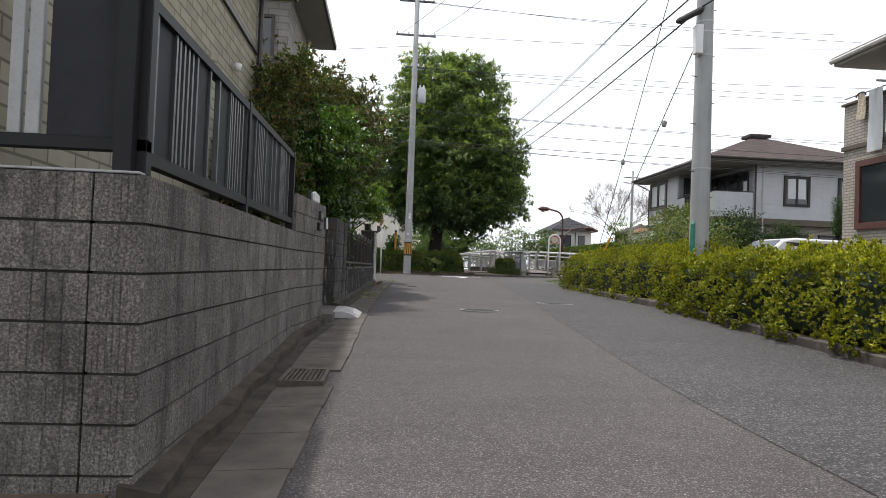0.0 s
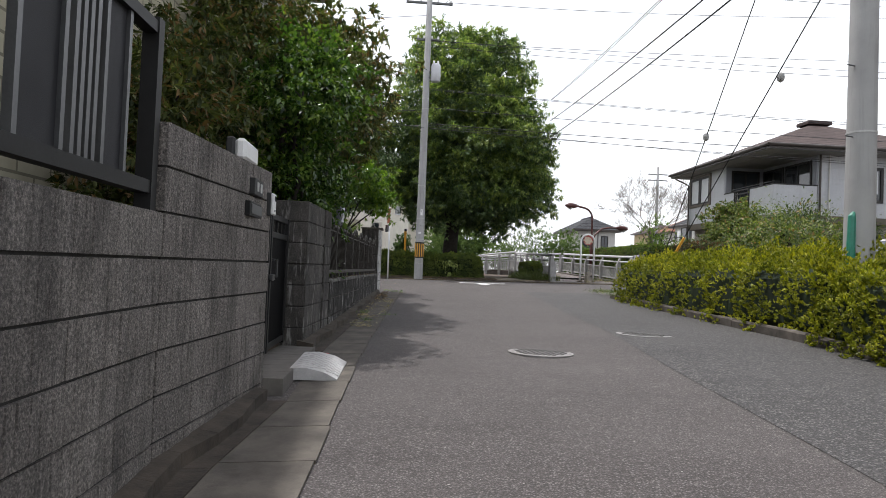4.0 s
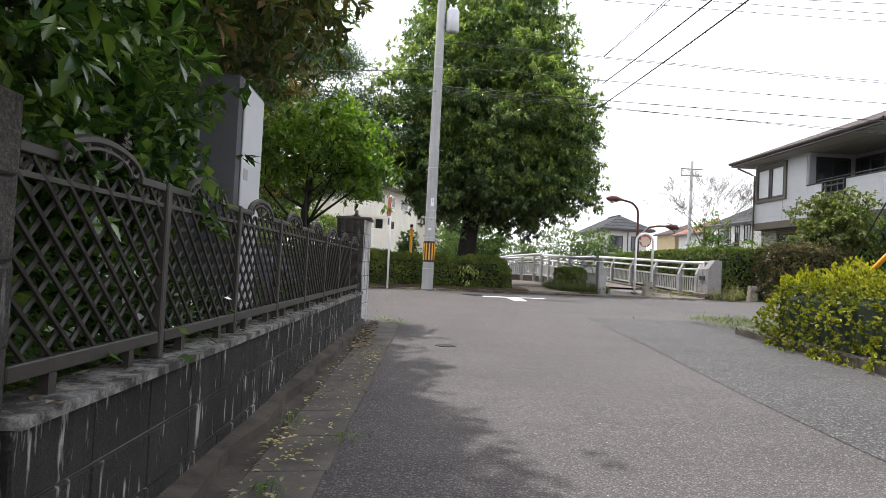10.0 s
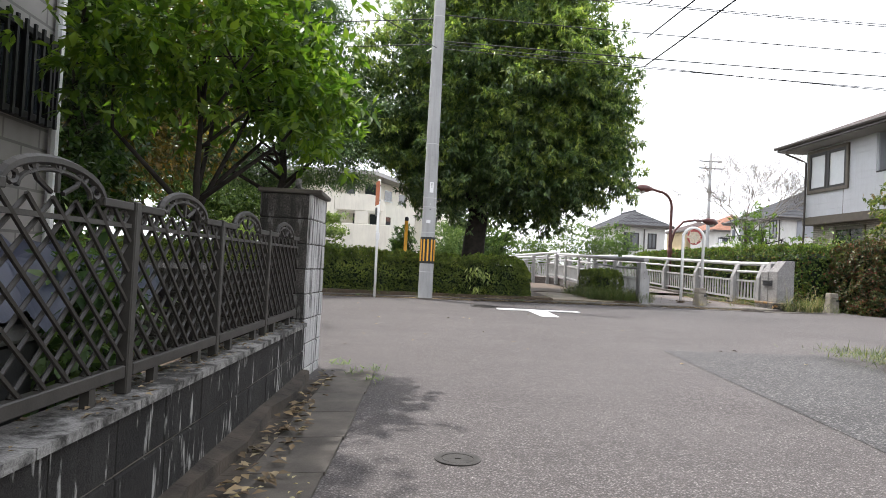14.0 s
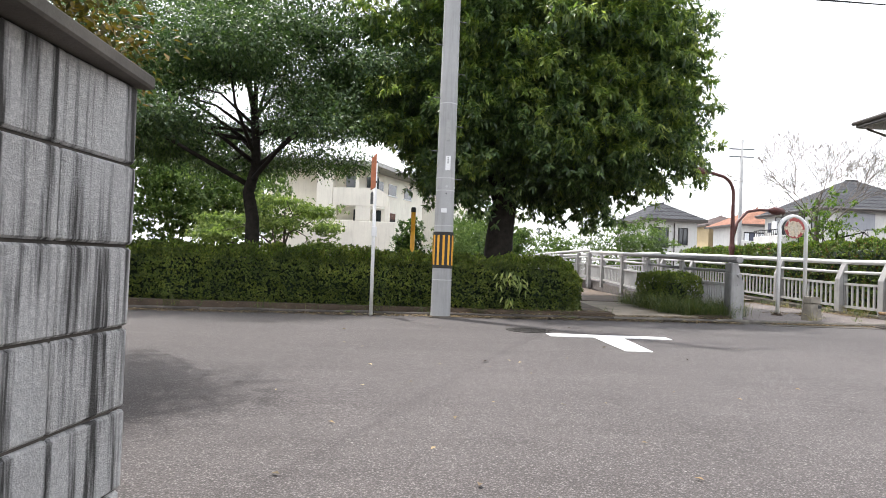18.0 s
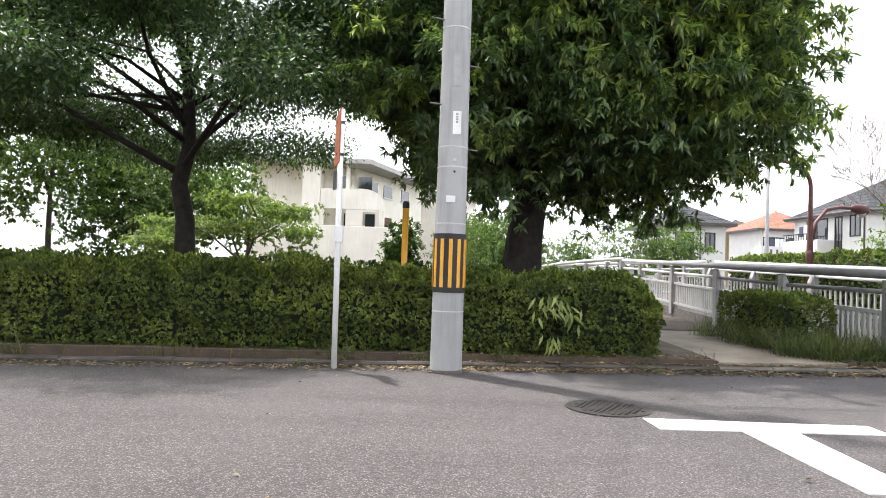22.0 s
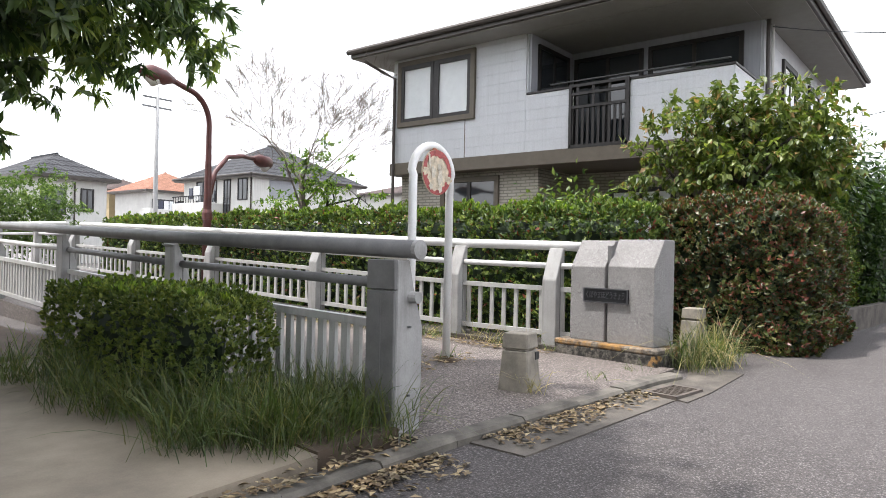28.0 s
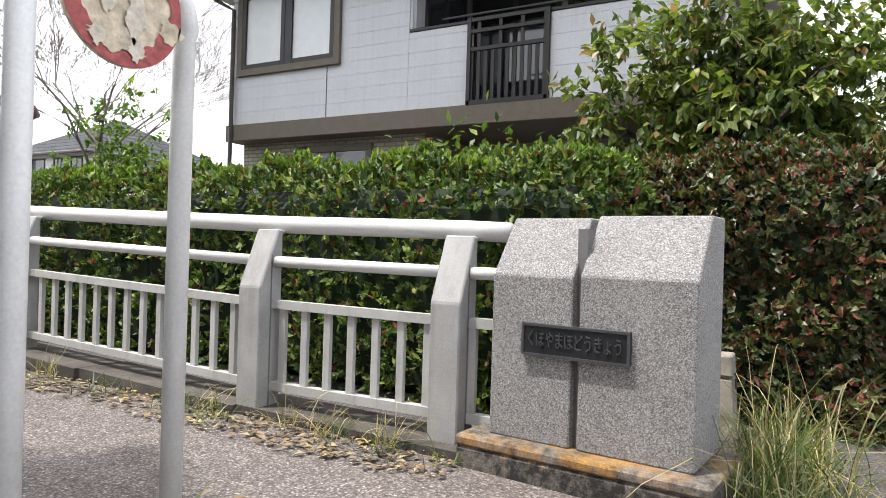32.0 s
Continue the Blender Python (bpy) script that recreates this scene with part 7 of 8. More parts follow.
# ---- things behind the fence ----
tank = thing("water_heater", (-1.1, 14.6, G(-1.1, 14.6)), "tall pale grey outdoor water heater tank unit", "water heater")
# Casing painted dark as the shaded face; the front cover stays pale.
part("casing", boxm(-1.42, 14.33, G(-1.1, 14.6) + 0.08, -0.79, 14.90, 2.42, bev=0.02), M_TANKSHADE, tank, "tank casing coloured dark for its shaded side")
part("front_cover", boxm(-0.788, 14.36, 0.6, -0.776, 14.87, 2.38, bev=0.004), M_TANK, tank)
part("label", boxm(-0.776, 14.40, 1.80, -0.773, 14.50, 1.87), M_PLASTIC, tank, "grey rating label")
for yy in (14.4, 14.8):
    part("leg", boxm(-1.3, yy - 0.04, G(-1.1, 14.6) + 0.1, -0.9, yy + 0.04, G(-1.1, 14.6) + 0.2), M_ALU, tank)
tp = thing("covered_bicycles", (-1.5, 16.4, G(-1.5, 16.4)), "crumpled navy tarpaulin thrown over a box and bicycles", "tarpaulin")
bm = bmesh.new()
g = [[bm.verts.new((-1.85 + 1.0 * i / 13 + 0.02 * math.sin(j * 1.9), 15.75 + 2.5 * j / 27, 1.16 + 0.24 * (math.sin(math.pi * min(max(i / 13, 0.02), 0.98)) ** 0.4) - 0.05 * (i in (0, 13)) - 0.10 * (j in (0, 27)) + 0.045 * math.sin(j * 1.3 + i * 0.5) + 0.03 * math.sin(j * 2.6 - i * 1.3 + 1) + 0.02 * math.sin(j * 0.7 + i * 2.2))) for j in range(28)] for i in range(14)]
for i in range(13):
    for j in range(27):
        bm.faces.new((g[i][j], g[i + 1][j], g[i + 1][j + 1], g[i][j + 1]))
part("cover", bm, M_TARP, tp, smooth=True)
bx = thing("storage_box", (-1.35, 16.8, G(-1.35, 16.8) + 0.1), "black storage box under the tarpaulin", "box")
part("body", boxm(-1.72, 15.95, G(-1.35, 16.8) + 0.1, -0.98, 18.0, 1.08, bev=0.02), M_BLACK, bx)
part("lid", boxm(-1.76, 15.9, 1.08, -0.93, 18.05, 1.15, bev=0.015), M_PIPE, bx)
for yy in (16.3, 17.6):
    part("wheel", tubem([(-1.3, yy + 0.32 * math.cos(a), G(-1.5, 16.4) + 0.45 + 0.32 * math.sin(a)) for a in np.linspace(0, 2 * math.pi, 25)], 0.02, 6), M_BLACK, tp)

# ---- houses ----


def rect_window(t, ax, pos, a0, a1, z0, z1, frame_m, pane_m, out=0.05, w=0.07, mullions=1, trim=None):
    """A window on a wall: ax 'x' for a wall facing -x or +x at x=pos (a along y), ax 'y' for one facing -y."""
    def b(p0, p1, q0, q1, d0, d1, m, nm, parent=t, lab=""):
        lo, hi = sorted((pos + d0, pos + d1))
        bm = boxm(lo, p0, q0, hi, p1, q1, bev=0.004) if ax == 'x' else boxm(p0, lo, q0, p1, hi, q1, bev=0.004)
        return part(nm, bm, m, parent, lab)
    win = b(a0, a1, z0, z1, -out * 0.2, out * 0.35, pane_m, "window")
    for p0, p1, q0, q1 in ((a0 - w, a1 + w, z1, z1 + w), (a0 - w, a1 + w, z0 - w, z0), (a0 - w, a0, z0, z1), (a1, a1 + w, z0, z1)):
        b(p0, p1, q0, q1, -0.02 * (1 if out > 0 else -1), out, frame_m, "frame", win)
    for k in range(mullions):
        c = a0 + (a1 - a0) * (k + 1) / (mullions + 1)
        b(c - w * 0.45, c + w * 0.45, z0, z1, out * 0.3, out * 0.8, M_DARKWOOD, "mullion", win)
    return win


def hip_roof(t, x0, y0, x1, y1, z, rise, material, th=0.16, fascia=None, ridge=None):
    bm = bmesh.new()
    cx, cy = (x0 + x1) / 2, (y0 + y1) / 2
    wx, wy = (x1 - x0) / 2, (y1 - y0) / 2
    run = min(wx, wy)
    ra, rb = ((cx - (wx - run), cy), (cx + (wx - run), cy)) if wx >= wy else ((cx, cy - (wy - run)), (cx, cy + (wy - run)))
    c = [bm.verts.new((x, y, z)) for x, y in ((x0, y0), (x1, y0), (x1, y1), (x0, y1))]
    a, b = bm.verts.new((*ra, z + rise)), bm.verts.new((*rb, z + rise + 0.001))
    if wx >= wy:
        for f in ((c[0], c[1], b, a), (c[1], c[2], b), (c[2], c[3], a, b), (c[3], c[0], a)):
            bm.faces.new(f)
    else:
        for f in ((c[0], c[1], a), (c[1], c[2], b, a), (c[2], c[3], b), (c[3], c[0], a, b)):
            bm.faces.new(f)
    bm.faces.new(c[::-1])
    rf = part("roof", bm, material, t)
    part("fascia", boxm(x0, y0, z - th, x1, y1, z - 0.003, bev=0.01), fascia or M_BROWN, t)
    part("ridge_cap", tubem([(*ra, z + rise), (*rb, z + rise)], 0.09, 6), material, rf)
    part("soffit", boxm(x0 + 0.06, y0 + 0.06, z - th - 0.02, x1 - 0.06, y1 - 0.06, z - th - 0.002), M_SOFFIT, t)
    return rf


ha = thing("white_house", (20, 35.5, G(14, 35.5)), "two-storey white-sided house with dark brown frames and hipped roof", "house")
HX, HY0, HY1, HX1 = 15.8, 31.45, 39.65, 24.4
gz0 = 0.6
part("lower_wall", boxm(HX + 0.35, 35.62, gz0, HX1, HY1 - 0.02, 3.68), M_BRICKW, ha, "cream brick ground-floor wall")
part("lower_wall", boxm(17.6, HY0 + 0.3, gz0, HX1, 35.62, 3.68), M_BRICKW, ha, "cream brick ground-floor wall")
part("belt", boxm(HX - 0.06, HY0 - 0.06, 3.68, HX1 + 0.05, HY1 + 0.05, 3.98, bev=0.01), M_TRIM, ha, "taupe belt course")
part("upper_wall", boxm(HX + 0.03, 35.72, 3.98, HX1, HY1, 6.70), M_SIDING, ha)
part("upper_wall", boxm(17.75, HY0 + 0.03, 3.98, HX1, 35.72, 6.70), M_SIDING, ha)
# Recess walls are white ones given grey to paint their shade.
part("recess_wall", boxm(17.70, HY0 + 0.05, 3.98, 17.745, 35.70, 6.66), M_GREYWALL, ha, "corner balcony wall coloured grey for its shade")
part("recess_ceiling", boxm(HX + 0.03, HY0 + 0.03, 6.55, 17.75, 35.72, 6.68), M_SOFFIT, ha)
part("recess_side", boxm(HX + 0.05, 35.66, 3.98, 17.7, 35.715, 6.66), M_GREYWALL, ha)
# Dark window added on the side wall to deepen the recess's shade.
rect_window(ha, 'y', 35.66, 16.2, 17.4, 4.1, 6.3, M_DARKWOOD, M_GLASS, -0.05, 0.09)
z = 3.99
while z < 6.6:
    h = min(0.225, 6.66 - z)
    part("siding_board", boxm(HX, 35.76, z, HX + 0.028, HY1, z + h - 0.0035), M_SIDING, ha)
    part("siding_board", boxm(17.75, HY0, z, HX1, HY0 + 0.028, z + h - 0.0035), M_SIDING, ha)
    if z < 5.2:
        part("siding_board", boxm(HX, HY0 + 0.02, z, HX + 0.028, 33.38, z + min(h, 5.22 - z) - 0.0035), M_SIDING, ha)
        part("siding_board", boxm(HX, 34.70, z, HX + 0.028, 35.755, z + min(h, 5.22 - z) - 0.0035), M_SIDING, ha)
        part("siding_board", boxm(HX, HY0, z, 17.72, HY0 + 0.028, z + min(h, 5.22 - z) - 0.0035), M_SIDING, ha)
    z += 0.225
part("parapet", boxm(HX + 0.03, HY0 + 0.03, 3.98, HX + 0.14, 33.4, 5.22), M_PALEWALL, ha)
part("parapet", boxm(HX + 0.03, 34.68, 3.98, HX + 0.14, 35.71, 5.22), M_PALEWALL, ha)
part("parapet", boxm(HX + 0.14, HY0 + 0.03, 3.98, 17.74, HY0 + 0.14, 5.22), M_PALEWALL, ha)
for x0, y0, x1, y1 in ((HX - 0.02, HY0 - 0.02, HX + 0.16, 35.74), (HX + 0.16, HY0 - 0.02, 17.74, HY0 + 0.16)):
    part("parapet_cap", boxm(x0, y0, 5.22, x1, y1, 5.27, bev=0.006), M_DARKWOOD, ha)
part("seam", boxm(HX - 0.004, 37.38, 3.99, HX + 0.01, 37.40, 4.85), M_TRIM, ha)
bal = part("balcony_grille", boxm(HX - 0.06, 33.40, 3.96, HX + 0.02, 34.68, 4.04, bev=0.005), M_DARKWOOD, ha, "dark brown slatted balcony grille")
for z0 in (4.78, 5.05, 5.22):
    part("rail", boxm(HX - 0.05, 33.40, z0, HX + 0.0, 34.68, z0 + 0.06, bev=0.004), M_DARKWOOD, bal)
for k in range(11):
    yy = 33.40 + (k + 0.5) * 1.28 / 11
    part("slat", boxm(HX - 0.03, yy - 0.028, 4.0, HX - 0.01, yy + 0.028, 4.78 if k % 3 else 5.22), M_DARKWOOD, bal)
for yy in (33.42, 34.66):
    part("post", boxm(HX - 0.06, yy - 0.03, 3.98, HX + 0.0, yy + 0.03, 5.28), M_DARKWOOD, bal)
part("rail_pipe", tubem([(HX + 0.08, HY0 + 0.1, 5.38), (HX + 0.08, 35.2, 5.38)], 0.018, 8), M_ALU, ha, "thin metal balcony rail")
rect_window(ha, 'x', HX, 37.22, 39.34, 4.98, 6.36, M_TRIM, M_BLIND, -0.07, 0.12)
for a in (37.22, 38.32):
    for y0, y1, z0, z1 in ((a, a + 0.09, 4.98, 6.36), (a + 0.93, a + 1.02, 4.98, 6.36), (a + 0.09, a + 0.93, 4.98, 5.06), (a + 0.09, a + 0.93, 6.25, 6.36)):
        part("window_sash", boxm(HX - 0.065, y0, z0, HX - 0.03, y1, z1, bev=0.004), M_DARKWOOD, ha)
# Windows enlarged so their dark glass carries the recess's shade.
rect_window(ha, 'x', 17.70, 31.9, 33.7, 4.1, 6.3, M_DARKWOOD, M_GLASS, -0.05, 0.09)
rect_window(ha, 'x', 17.70, 34.0, 35.5, 4.1, 6.3, M_DARKWOOD, M_GLASS, -0.05, 0.09)
rect_window(ha, 'x', HX + 0.35, 36.75, 38.2, 2.55, 3.45, M_TRIM, M_GLASS, -0.06, 0.12)
rect_window(ha, 'x', 17.6, 33.2, 34.5, 1.2, 3.2, M_DARKWOOD, M_BLIND, -0.05, 0.1)
# Sheet set in the porch recess; its brown stands for shadow.
part("porch_shadow_wall", boxm(17.50, HY0 + 0.4, 0.9, 17.55, 33.0, 3.6), M_TRIM, ha, "dark brown sheet painting the shade in the porch")
for x in (19.4, 22.2):
    rect_window(ha, 'y', HY0, x, x + 1.1, 4.75, 6.0, M_DARKWOOD, M_GLASS, -0.06, 0.13)
    part("blind", boxm(x + 0.1, HY0 - 0.03, 5.0, x + 1.0, HY0 - 0.022, 5.98), M_BLIND, ha)
for x in (19.2, 21.4):
    rect_window(ha, 'y', HY0 + 0.3, x, x + 1.5, 1.6, 3.2, M_DARKWOOD, M_GLASS, -0.05, 0.1)
part("downpipe", tubem([(17.8, HY0 - 0.07, 6.7), (17.8, HY0 - 0.07, 0.6)], 0.045, 8), M_BROWN, ha)
part("downpipe", tubem([(18.2, HY0 - 0.06, 6.7), (18.2, HY0 - 0.06, 0.6)], 0.035, 8), M_PALEWALL, ha)
part("downpipe", tubem([(15.2, 40.1, 6.5), (15.6, 39.8, 6.25), (15.72, 39.55, 6.1), (15.72, 39.55, 0.6)], 0.04, 8), M_BROWN, ha)
hip_roof(ha, 15.05, 30.55, 25.1, 40.45, 6.80, 2.05, M_ROOF, th=0.22)
part("gutter", tubem([(15.0, 30.5, 6.73), (15.0, 40.5, 6.73)], 0.07, 8), M_BROWN, ha)
part("gutter", tubem([(15.0, 30.5, 6.73), (25.1, 30.5, 6.73)], 0.07, 8), M_BROWN, ha)
part("roof_vent", boxm(19.5, 35.0, 8.75, 20.7, 36.0, 8.92, bev=0.02), M_ROOF, ha)


def plain_house(name, x0, y0, x1, y1, h, wall, roofm, label, rise=1.4, wins=(), over=0.5, z=None):
    z = G((x0 + x1) / 2, (y0 + y1) / 2) if z is None else z
    t = thing(name, ((x0 + x1) / 2, (y0 + y1) / 2, z), label, "house")
    part("wall", boxm(x0, y0, z - 0.2, x1, y1, z + h), wall, t)
    hip_roof(t, x0 - over, y0 - over, x1 + over, y1 + over, z + h + 0.12, rise, roofm)
    for ax, a0, a1, q0, q1 in wins:
        rect_window(t, ax, x0 if ax == 'x' else y0, a0, a1, z + q0, z + q1, M_DARKWOOD, M_GLASS, -0.05, 0.07)
    return t


hb = thing("tiled_house", (-6, 7.0, G(-6, 7)), "house clad in tan tile siding behind the privacy fence", "house")
part("wall", boxm(-9.5, 3.4, -0.1, -2.6, 12.9, 6.2), M_STONEY, hb, "tan tile siding wall")
part("belt", boxm(-2.6, 3.4, 4.85, -2.55, 12.9, 4.95), M_BROWN, hb)
part("corner_pipe", tubem([(-2.52, 12.85, 6.2), (-2.52, 12.85, 0)], 0.05, 8), M_BROWN, hb)
for yy, zz in ((8.3, 3.6), (9.7, 3.75)):
    part("vent_hood", lathe([(0.12, 0), (0.12, 0.05), (0.05, 0.1)], 14), M_STONEY, hb, here=True).matrix_basis = PLACES[hb.name].inverted() @ pose(-2.6, yy, zz, 0, 90, 0)
part("security_light", lathe([(0.02, 0), (0.06, 0.03), (0.07, 0.12), (0.02, 0.14)], 12, (-2.5, 11.0, 4.0)), M_WHITE, hb, "white round outdoor light", smooth=True)
hip_roof(hb, -10.2, 2.5, -1.95, 13.5, 6.3, 1.8, M_TILE)
part("porch_roof", boxm(-4.6, 2.55, 2.72, -1.02, 4.6, 2.82, bev=0.01), M_IRON, hb, "dark flat carport roof edge")
hd = thing("corner_house", (-5.6, 18.4, G(-5.6, 18.4)), "grey tile-clad two-storey house with a dark barred window", "house")
part("wall", boxm(-9.0, 16.6, 0, -2.6, 20.32, 7.6), course_mat("grey_tile_siding", (0.30, 0.285, 0.27), (0.36, 0.34, 0.32), (0.20, 0.19, 0.18), 0.5, 0.17), hd)
hip_roof(hd, -9.8, 15.8, -1.8, 21.1, 7.78, 1.7, M_TILE)
rect_window(hd, 'x', -2.6, 19.35, 20.1, 2.45, 3.05, M_IRON, M_GLASS, 0.08, 0.05)
for k in range(7):
    part("window_bar", boxm(-2.50, 19.37 + k * 0.12, 2.38, -2.48, 19.40 + k * 0.12, 3.12), M_IRON, hd, "black window bar")
rect_window(hd, 'y', 16.6, -4.1, -3.0, 5.9, 6.9, M_BROWN, M_GLASS, -0.06, 0.08)
rect_window(hd, 'x', -2.6, 19.2, 19.8, 5.9, 7.0, M_BROWN, M_GLASS, 0.06, 0.07)
part("downpipe", tubem([(-2.55, 20.22, 7.6), (-2.55, 20.22, 0.4)], 0.04, 8), M_WHITE, hd)

apt = thing("apartment_block", (-2, 60, 0.7), "cream rendered low apartment block with rounded balcony openings", "apartment building")
part("wall", boxm(-6.6, 57.0, 0.5, -4.0, 66, 3.9), M_CREAM, apt)
part("wall", prism(bmesh.new(), [(-8.0, 58.4), (-2.35, 58.4), (1.1, 66.0), (-6.0, 68.0)], 0.5, 6.85), M_CREAM, apt)
part("rear_wing", prism(bmesh.new(), [(-1.5, 67.5), (3.2, 67.5), (5.2, 72.5), (0.0, 74.0)], 0.5, 6.7), M_CREAM, apt)
part("lower_parapet", boxm(-4.1, 56.9, 0.5, -0.45, 57.1, 3.77, bev=0.03), M_CREAM, apt)
part("flank_wall", boxm(-5.0, 56.9, 0.5, -4.1, 58.4, 6.85, bev=0.02), M_CREAM, apt)
part("slab", boxm(-4.1, 57.1, 3.6, -0.5, 58.4, 3.74), M_CREAM, apt)
bm = bmesh.new()
arc = [(-4.07, 4.62), (-4.07, 5.6), (-2.0, 5.66)] + [(-2.0 + 1.1 * math.sin(a), 5.66 - 0.75 * (1 - math.cos(a))) for a in np.linspace(0.25, 1.5, 7)] + [(-0.9, 4.62)]
fr, bk = [bm.verts.new((x, 56.9, z)) for x, z in arc], [bm.verts.new((x, 57.15, z)) for x, z in arc]
bm.faces.new(fr)
bm.faces.new(bk[::-1])
for i in range(len(arc)):
    bm.faces.new((fr[i], fr[(i + 1) % len(arc)], bk[(i + 1) % len(arc)], bk[i]))
part("balcony_front", bm, M_CREAM, apt, "rounded cream balcony front")
for x0, x1 in ((-4.1, -3.9), (-2.8, -1.95), (-1.15, -0.85)):
    part("pier", boxm(x0, 56.92, 3.77, x1, 57.12, 4.62, bev=0.02), M_CREAM, apt)
for x0, x1 in ((-3.5, -2.9), (-2.3, -1.6)):
    part("balcony_window", boxm(x0, 58.3, 5.55, x1, 58.395, 6.45), M_GLASS, apt)
part("upper_pier", boxm(-2.85, 57.0, 5.6, -2.65, 57.2, 6.85, bev=0.02), M_CREAM, apt)
part("shaded_wall", boxm(-3.9, 58.3, 3.77, -1.1, 58.4, 4.62), M_CREAM, apt)
for x0, x1 in ((-3.0, -2.6), (-1.9, -1.4)):
    part("balcony_window", boxm(x0, 58.2, 3.8, x1, 58.3, 4.5), M_GLASS, apt)
part("roof", prism(bmesh.new(), [(-8.4, 56.5), (-1.6, 56.5), (2.1, 66.3), (-6.0, 68.5)], 6.86, 7.1), M_ROOFSLAB, apt)
part("roof", prism(bmesh.new(), [(-1.8, 67.1), (3.6, 67.1), (5.7, 72.6), (0.0, 74.4)], 6.71, 6.93), M_ROOFSLAB, apt)
for a, z in ((0.2, 5.7), (0.42, 5.7), (0.2, 3.9), (0.42, 3.9), (0.7, 5.7)):
    cx, cy = -2.35 + 3.45 * a, 58.4 + 7.6 * a
    part("side_window", boxm(-0.02, -0.55, 0, 0.03, 0.55, 0.7, m=pose(cx, cy, z, 0, 0, -24.4)), M_GLASS, apt)
    part("sill", boxm(-0.02, -0.65, -0.06, 0.07, 0.65, 0.0, m=pose(cx, cy, z, 0, 0, -24.4)), M_BLIND, apt)
for x0 in (2.1, 2.65):
    part("side_window", boxm(x0, 67.46, 4.2, x0 + 0.2, 67.5, 5.2), M_GLASS, apt)

th = plain_house("tile_roof_house", 15.9, 62.5, 19.3, 69, 4.1, M_PALEWALL, M_TILE, "pale two-storey house with grey tiled hip roof", 1.2, (('y', 18.1, 18.6, 2.6, 3.6), ('y', 16.3, 17.3, 2.4, 3.6)), 0.5)
part("downpipe", tubem([(17.75, 62.44, 4.8), (17.75, 62.44, 0.9)], 0.04, 6), M_BROWN, th)
part("canopy", boxm(15.9, 61.9, 2.5, 17.6, 62.5, 2.62, bev=0.01), M_TILE, th, "grey tiled lean-to canopy")
plain_house("brown_roof_house", 36.7, 99.5, 42.5, 106, 6.6, M_SAND, M_ROOF, "small tan house with brown roof", 1.4, (('y', 38.0, 39.0, 4.0, 5.4),))
oh = plain_house("orange_roof_house", 36.6, 91.0, 43.5, 98, 6.2, M_PALEWALL, M_ORANGE, "pale house with orange tiled roof and laundry balcony", 2.2, (('y', 39.6, 40.4, 4.0, 5.4), ('y', 36.9, 39.0, 4.0, 5.4)), 0.8)
part("balcony", boxm(35.9, 89.6, 3.9, 39.2, 91.0, 5.3, bev=0.03), M_PALEWALL, oh)
for k in range(5):
    part("slot", boxm(36.2 + k * 0.62, 89.56, 4.2, 36.42 + k * 0.62, 89.6, 5.0), M_TRIM, oh)
for k in range(5):
    part("laundry", boxm(36.3 + k * 0.55, 89.7, 5.25, 36.75 + k * 0.55, 89.76, 6.1), (M_BLIND, M_TARP, M_WHITE)[k % 3], oh)
bm = prism(bmesh.new(), [(0, 0), (3.4, 0), (3.4, 1.6), (0, 1.6)], 0, 0.16)
bm.transform(pose(39.2, 89.5, 4.3, 18, 0, 0))
part("porch_roof", bm, M_ORANGE, oh, "orange tiled porch roof")
wh = plain_house("white_far_house", 27.9, 62.3, 36.5, 70.0, 5.25, M_PALEWALL, M_TILE, "pale two-storey house with grey hip roof across the river", 2.5, (('x', 62.95, 63.8, 3.9, 5.15), ('x', 64.7, 65.3, 2.9, 5.1), ('x', 66.2, 68.4, 2.9, 5.1)))
part("shutter", boxm(29.05, 62.26, 4.85, 31.3, 62.3, 6.0, bev=0.01), M_GREYWALL, wh, "closed grey roller shutter")
for k in range(7):
    part("shutter_slat", boxm(29.08, 62.235, 4.88 + k * 0.158, 31.27, 62.26, 5.01 + k * 0.158), M_GREYWALL, wh)
part("downpipe", tubem([(27.86, 62.5, 6.1), (27.86, 62.5, 0.9)], 0.05, 6), M_BROWN, wh)
part("gutter", tubem([(27.36, 61.8, 6.2), (27.36, 70.5, 6.2)], 0.07, 6), M_BROWN, wh)
part("gutter", tubem([(27.36, 61.8, 6.2), (37.0, 61.8, 6.2)], 0.07, 6), M_BROWN, wh)
part("balcony", boxm(26.8, 65.5, 3.4, 27.9, 69.6, 4.55, bev=0.03), M_PALEWALL, wh)
for k in range(14):
    part("balcony_bar", boxm(26.82, 65.55 + k * 0.3, 4.55, 26.85, 65.58 + k * 0.3, 4.95), M_IRON, wh)
part("balcony_rail", boxm(26.81, 65.5, 4.95, 26.86, 69.6, 5.01), M_IRON, wh)
part("laundry", boxm(26.95, 66.6, 4.7, 27.0, 67.2, 5.6), M_BLIND, wh)
part("laundry", boxm(26.95, 67.4, 4.8, 27.0, 67.8, 5.5), M_TARP, wh)
plain_house("grey_street_house", 30.5, 20, 39, 27.8, 3.6, M_GREYWALL, M_TILE, "grey rendered house further along the street", 1.1, (('x', 26.6, 27.1, 1.9, 2.8), ('x', 24.5, 25.4, 1.9, 2.8)))
plain_house("far_house", -34, 46, -24, 55, 5.4, M_PALEWALL, M_TILE, "pale house behind the park trees", 1.6)
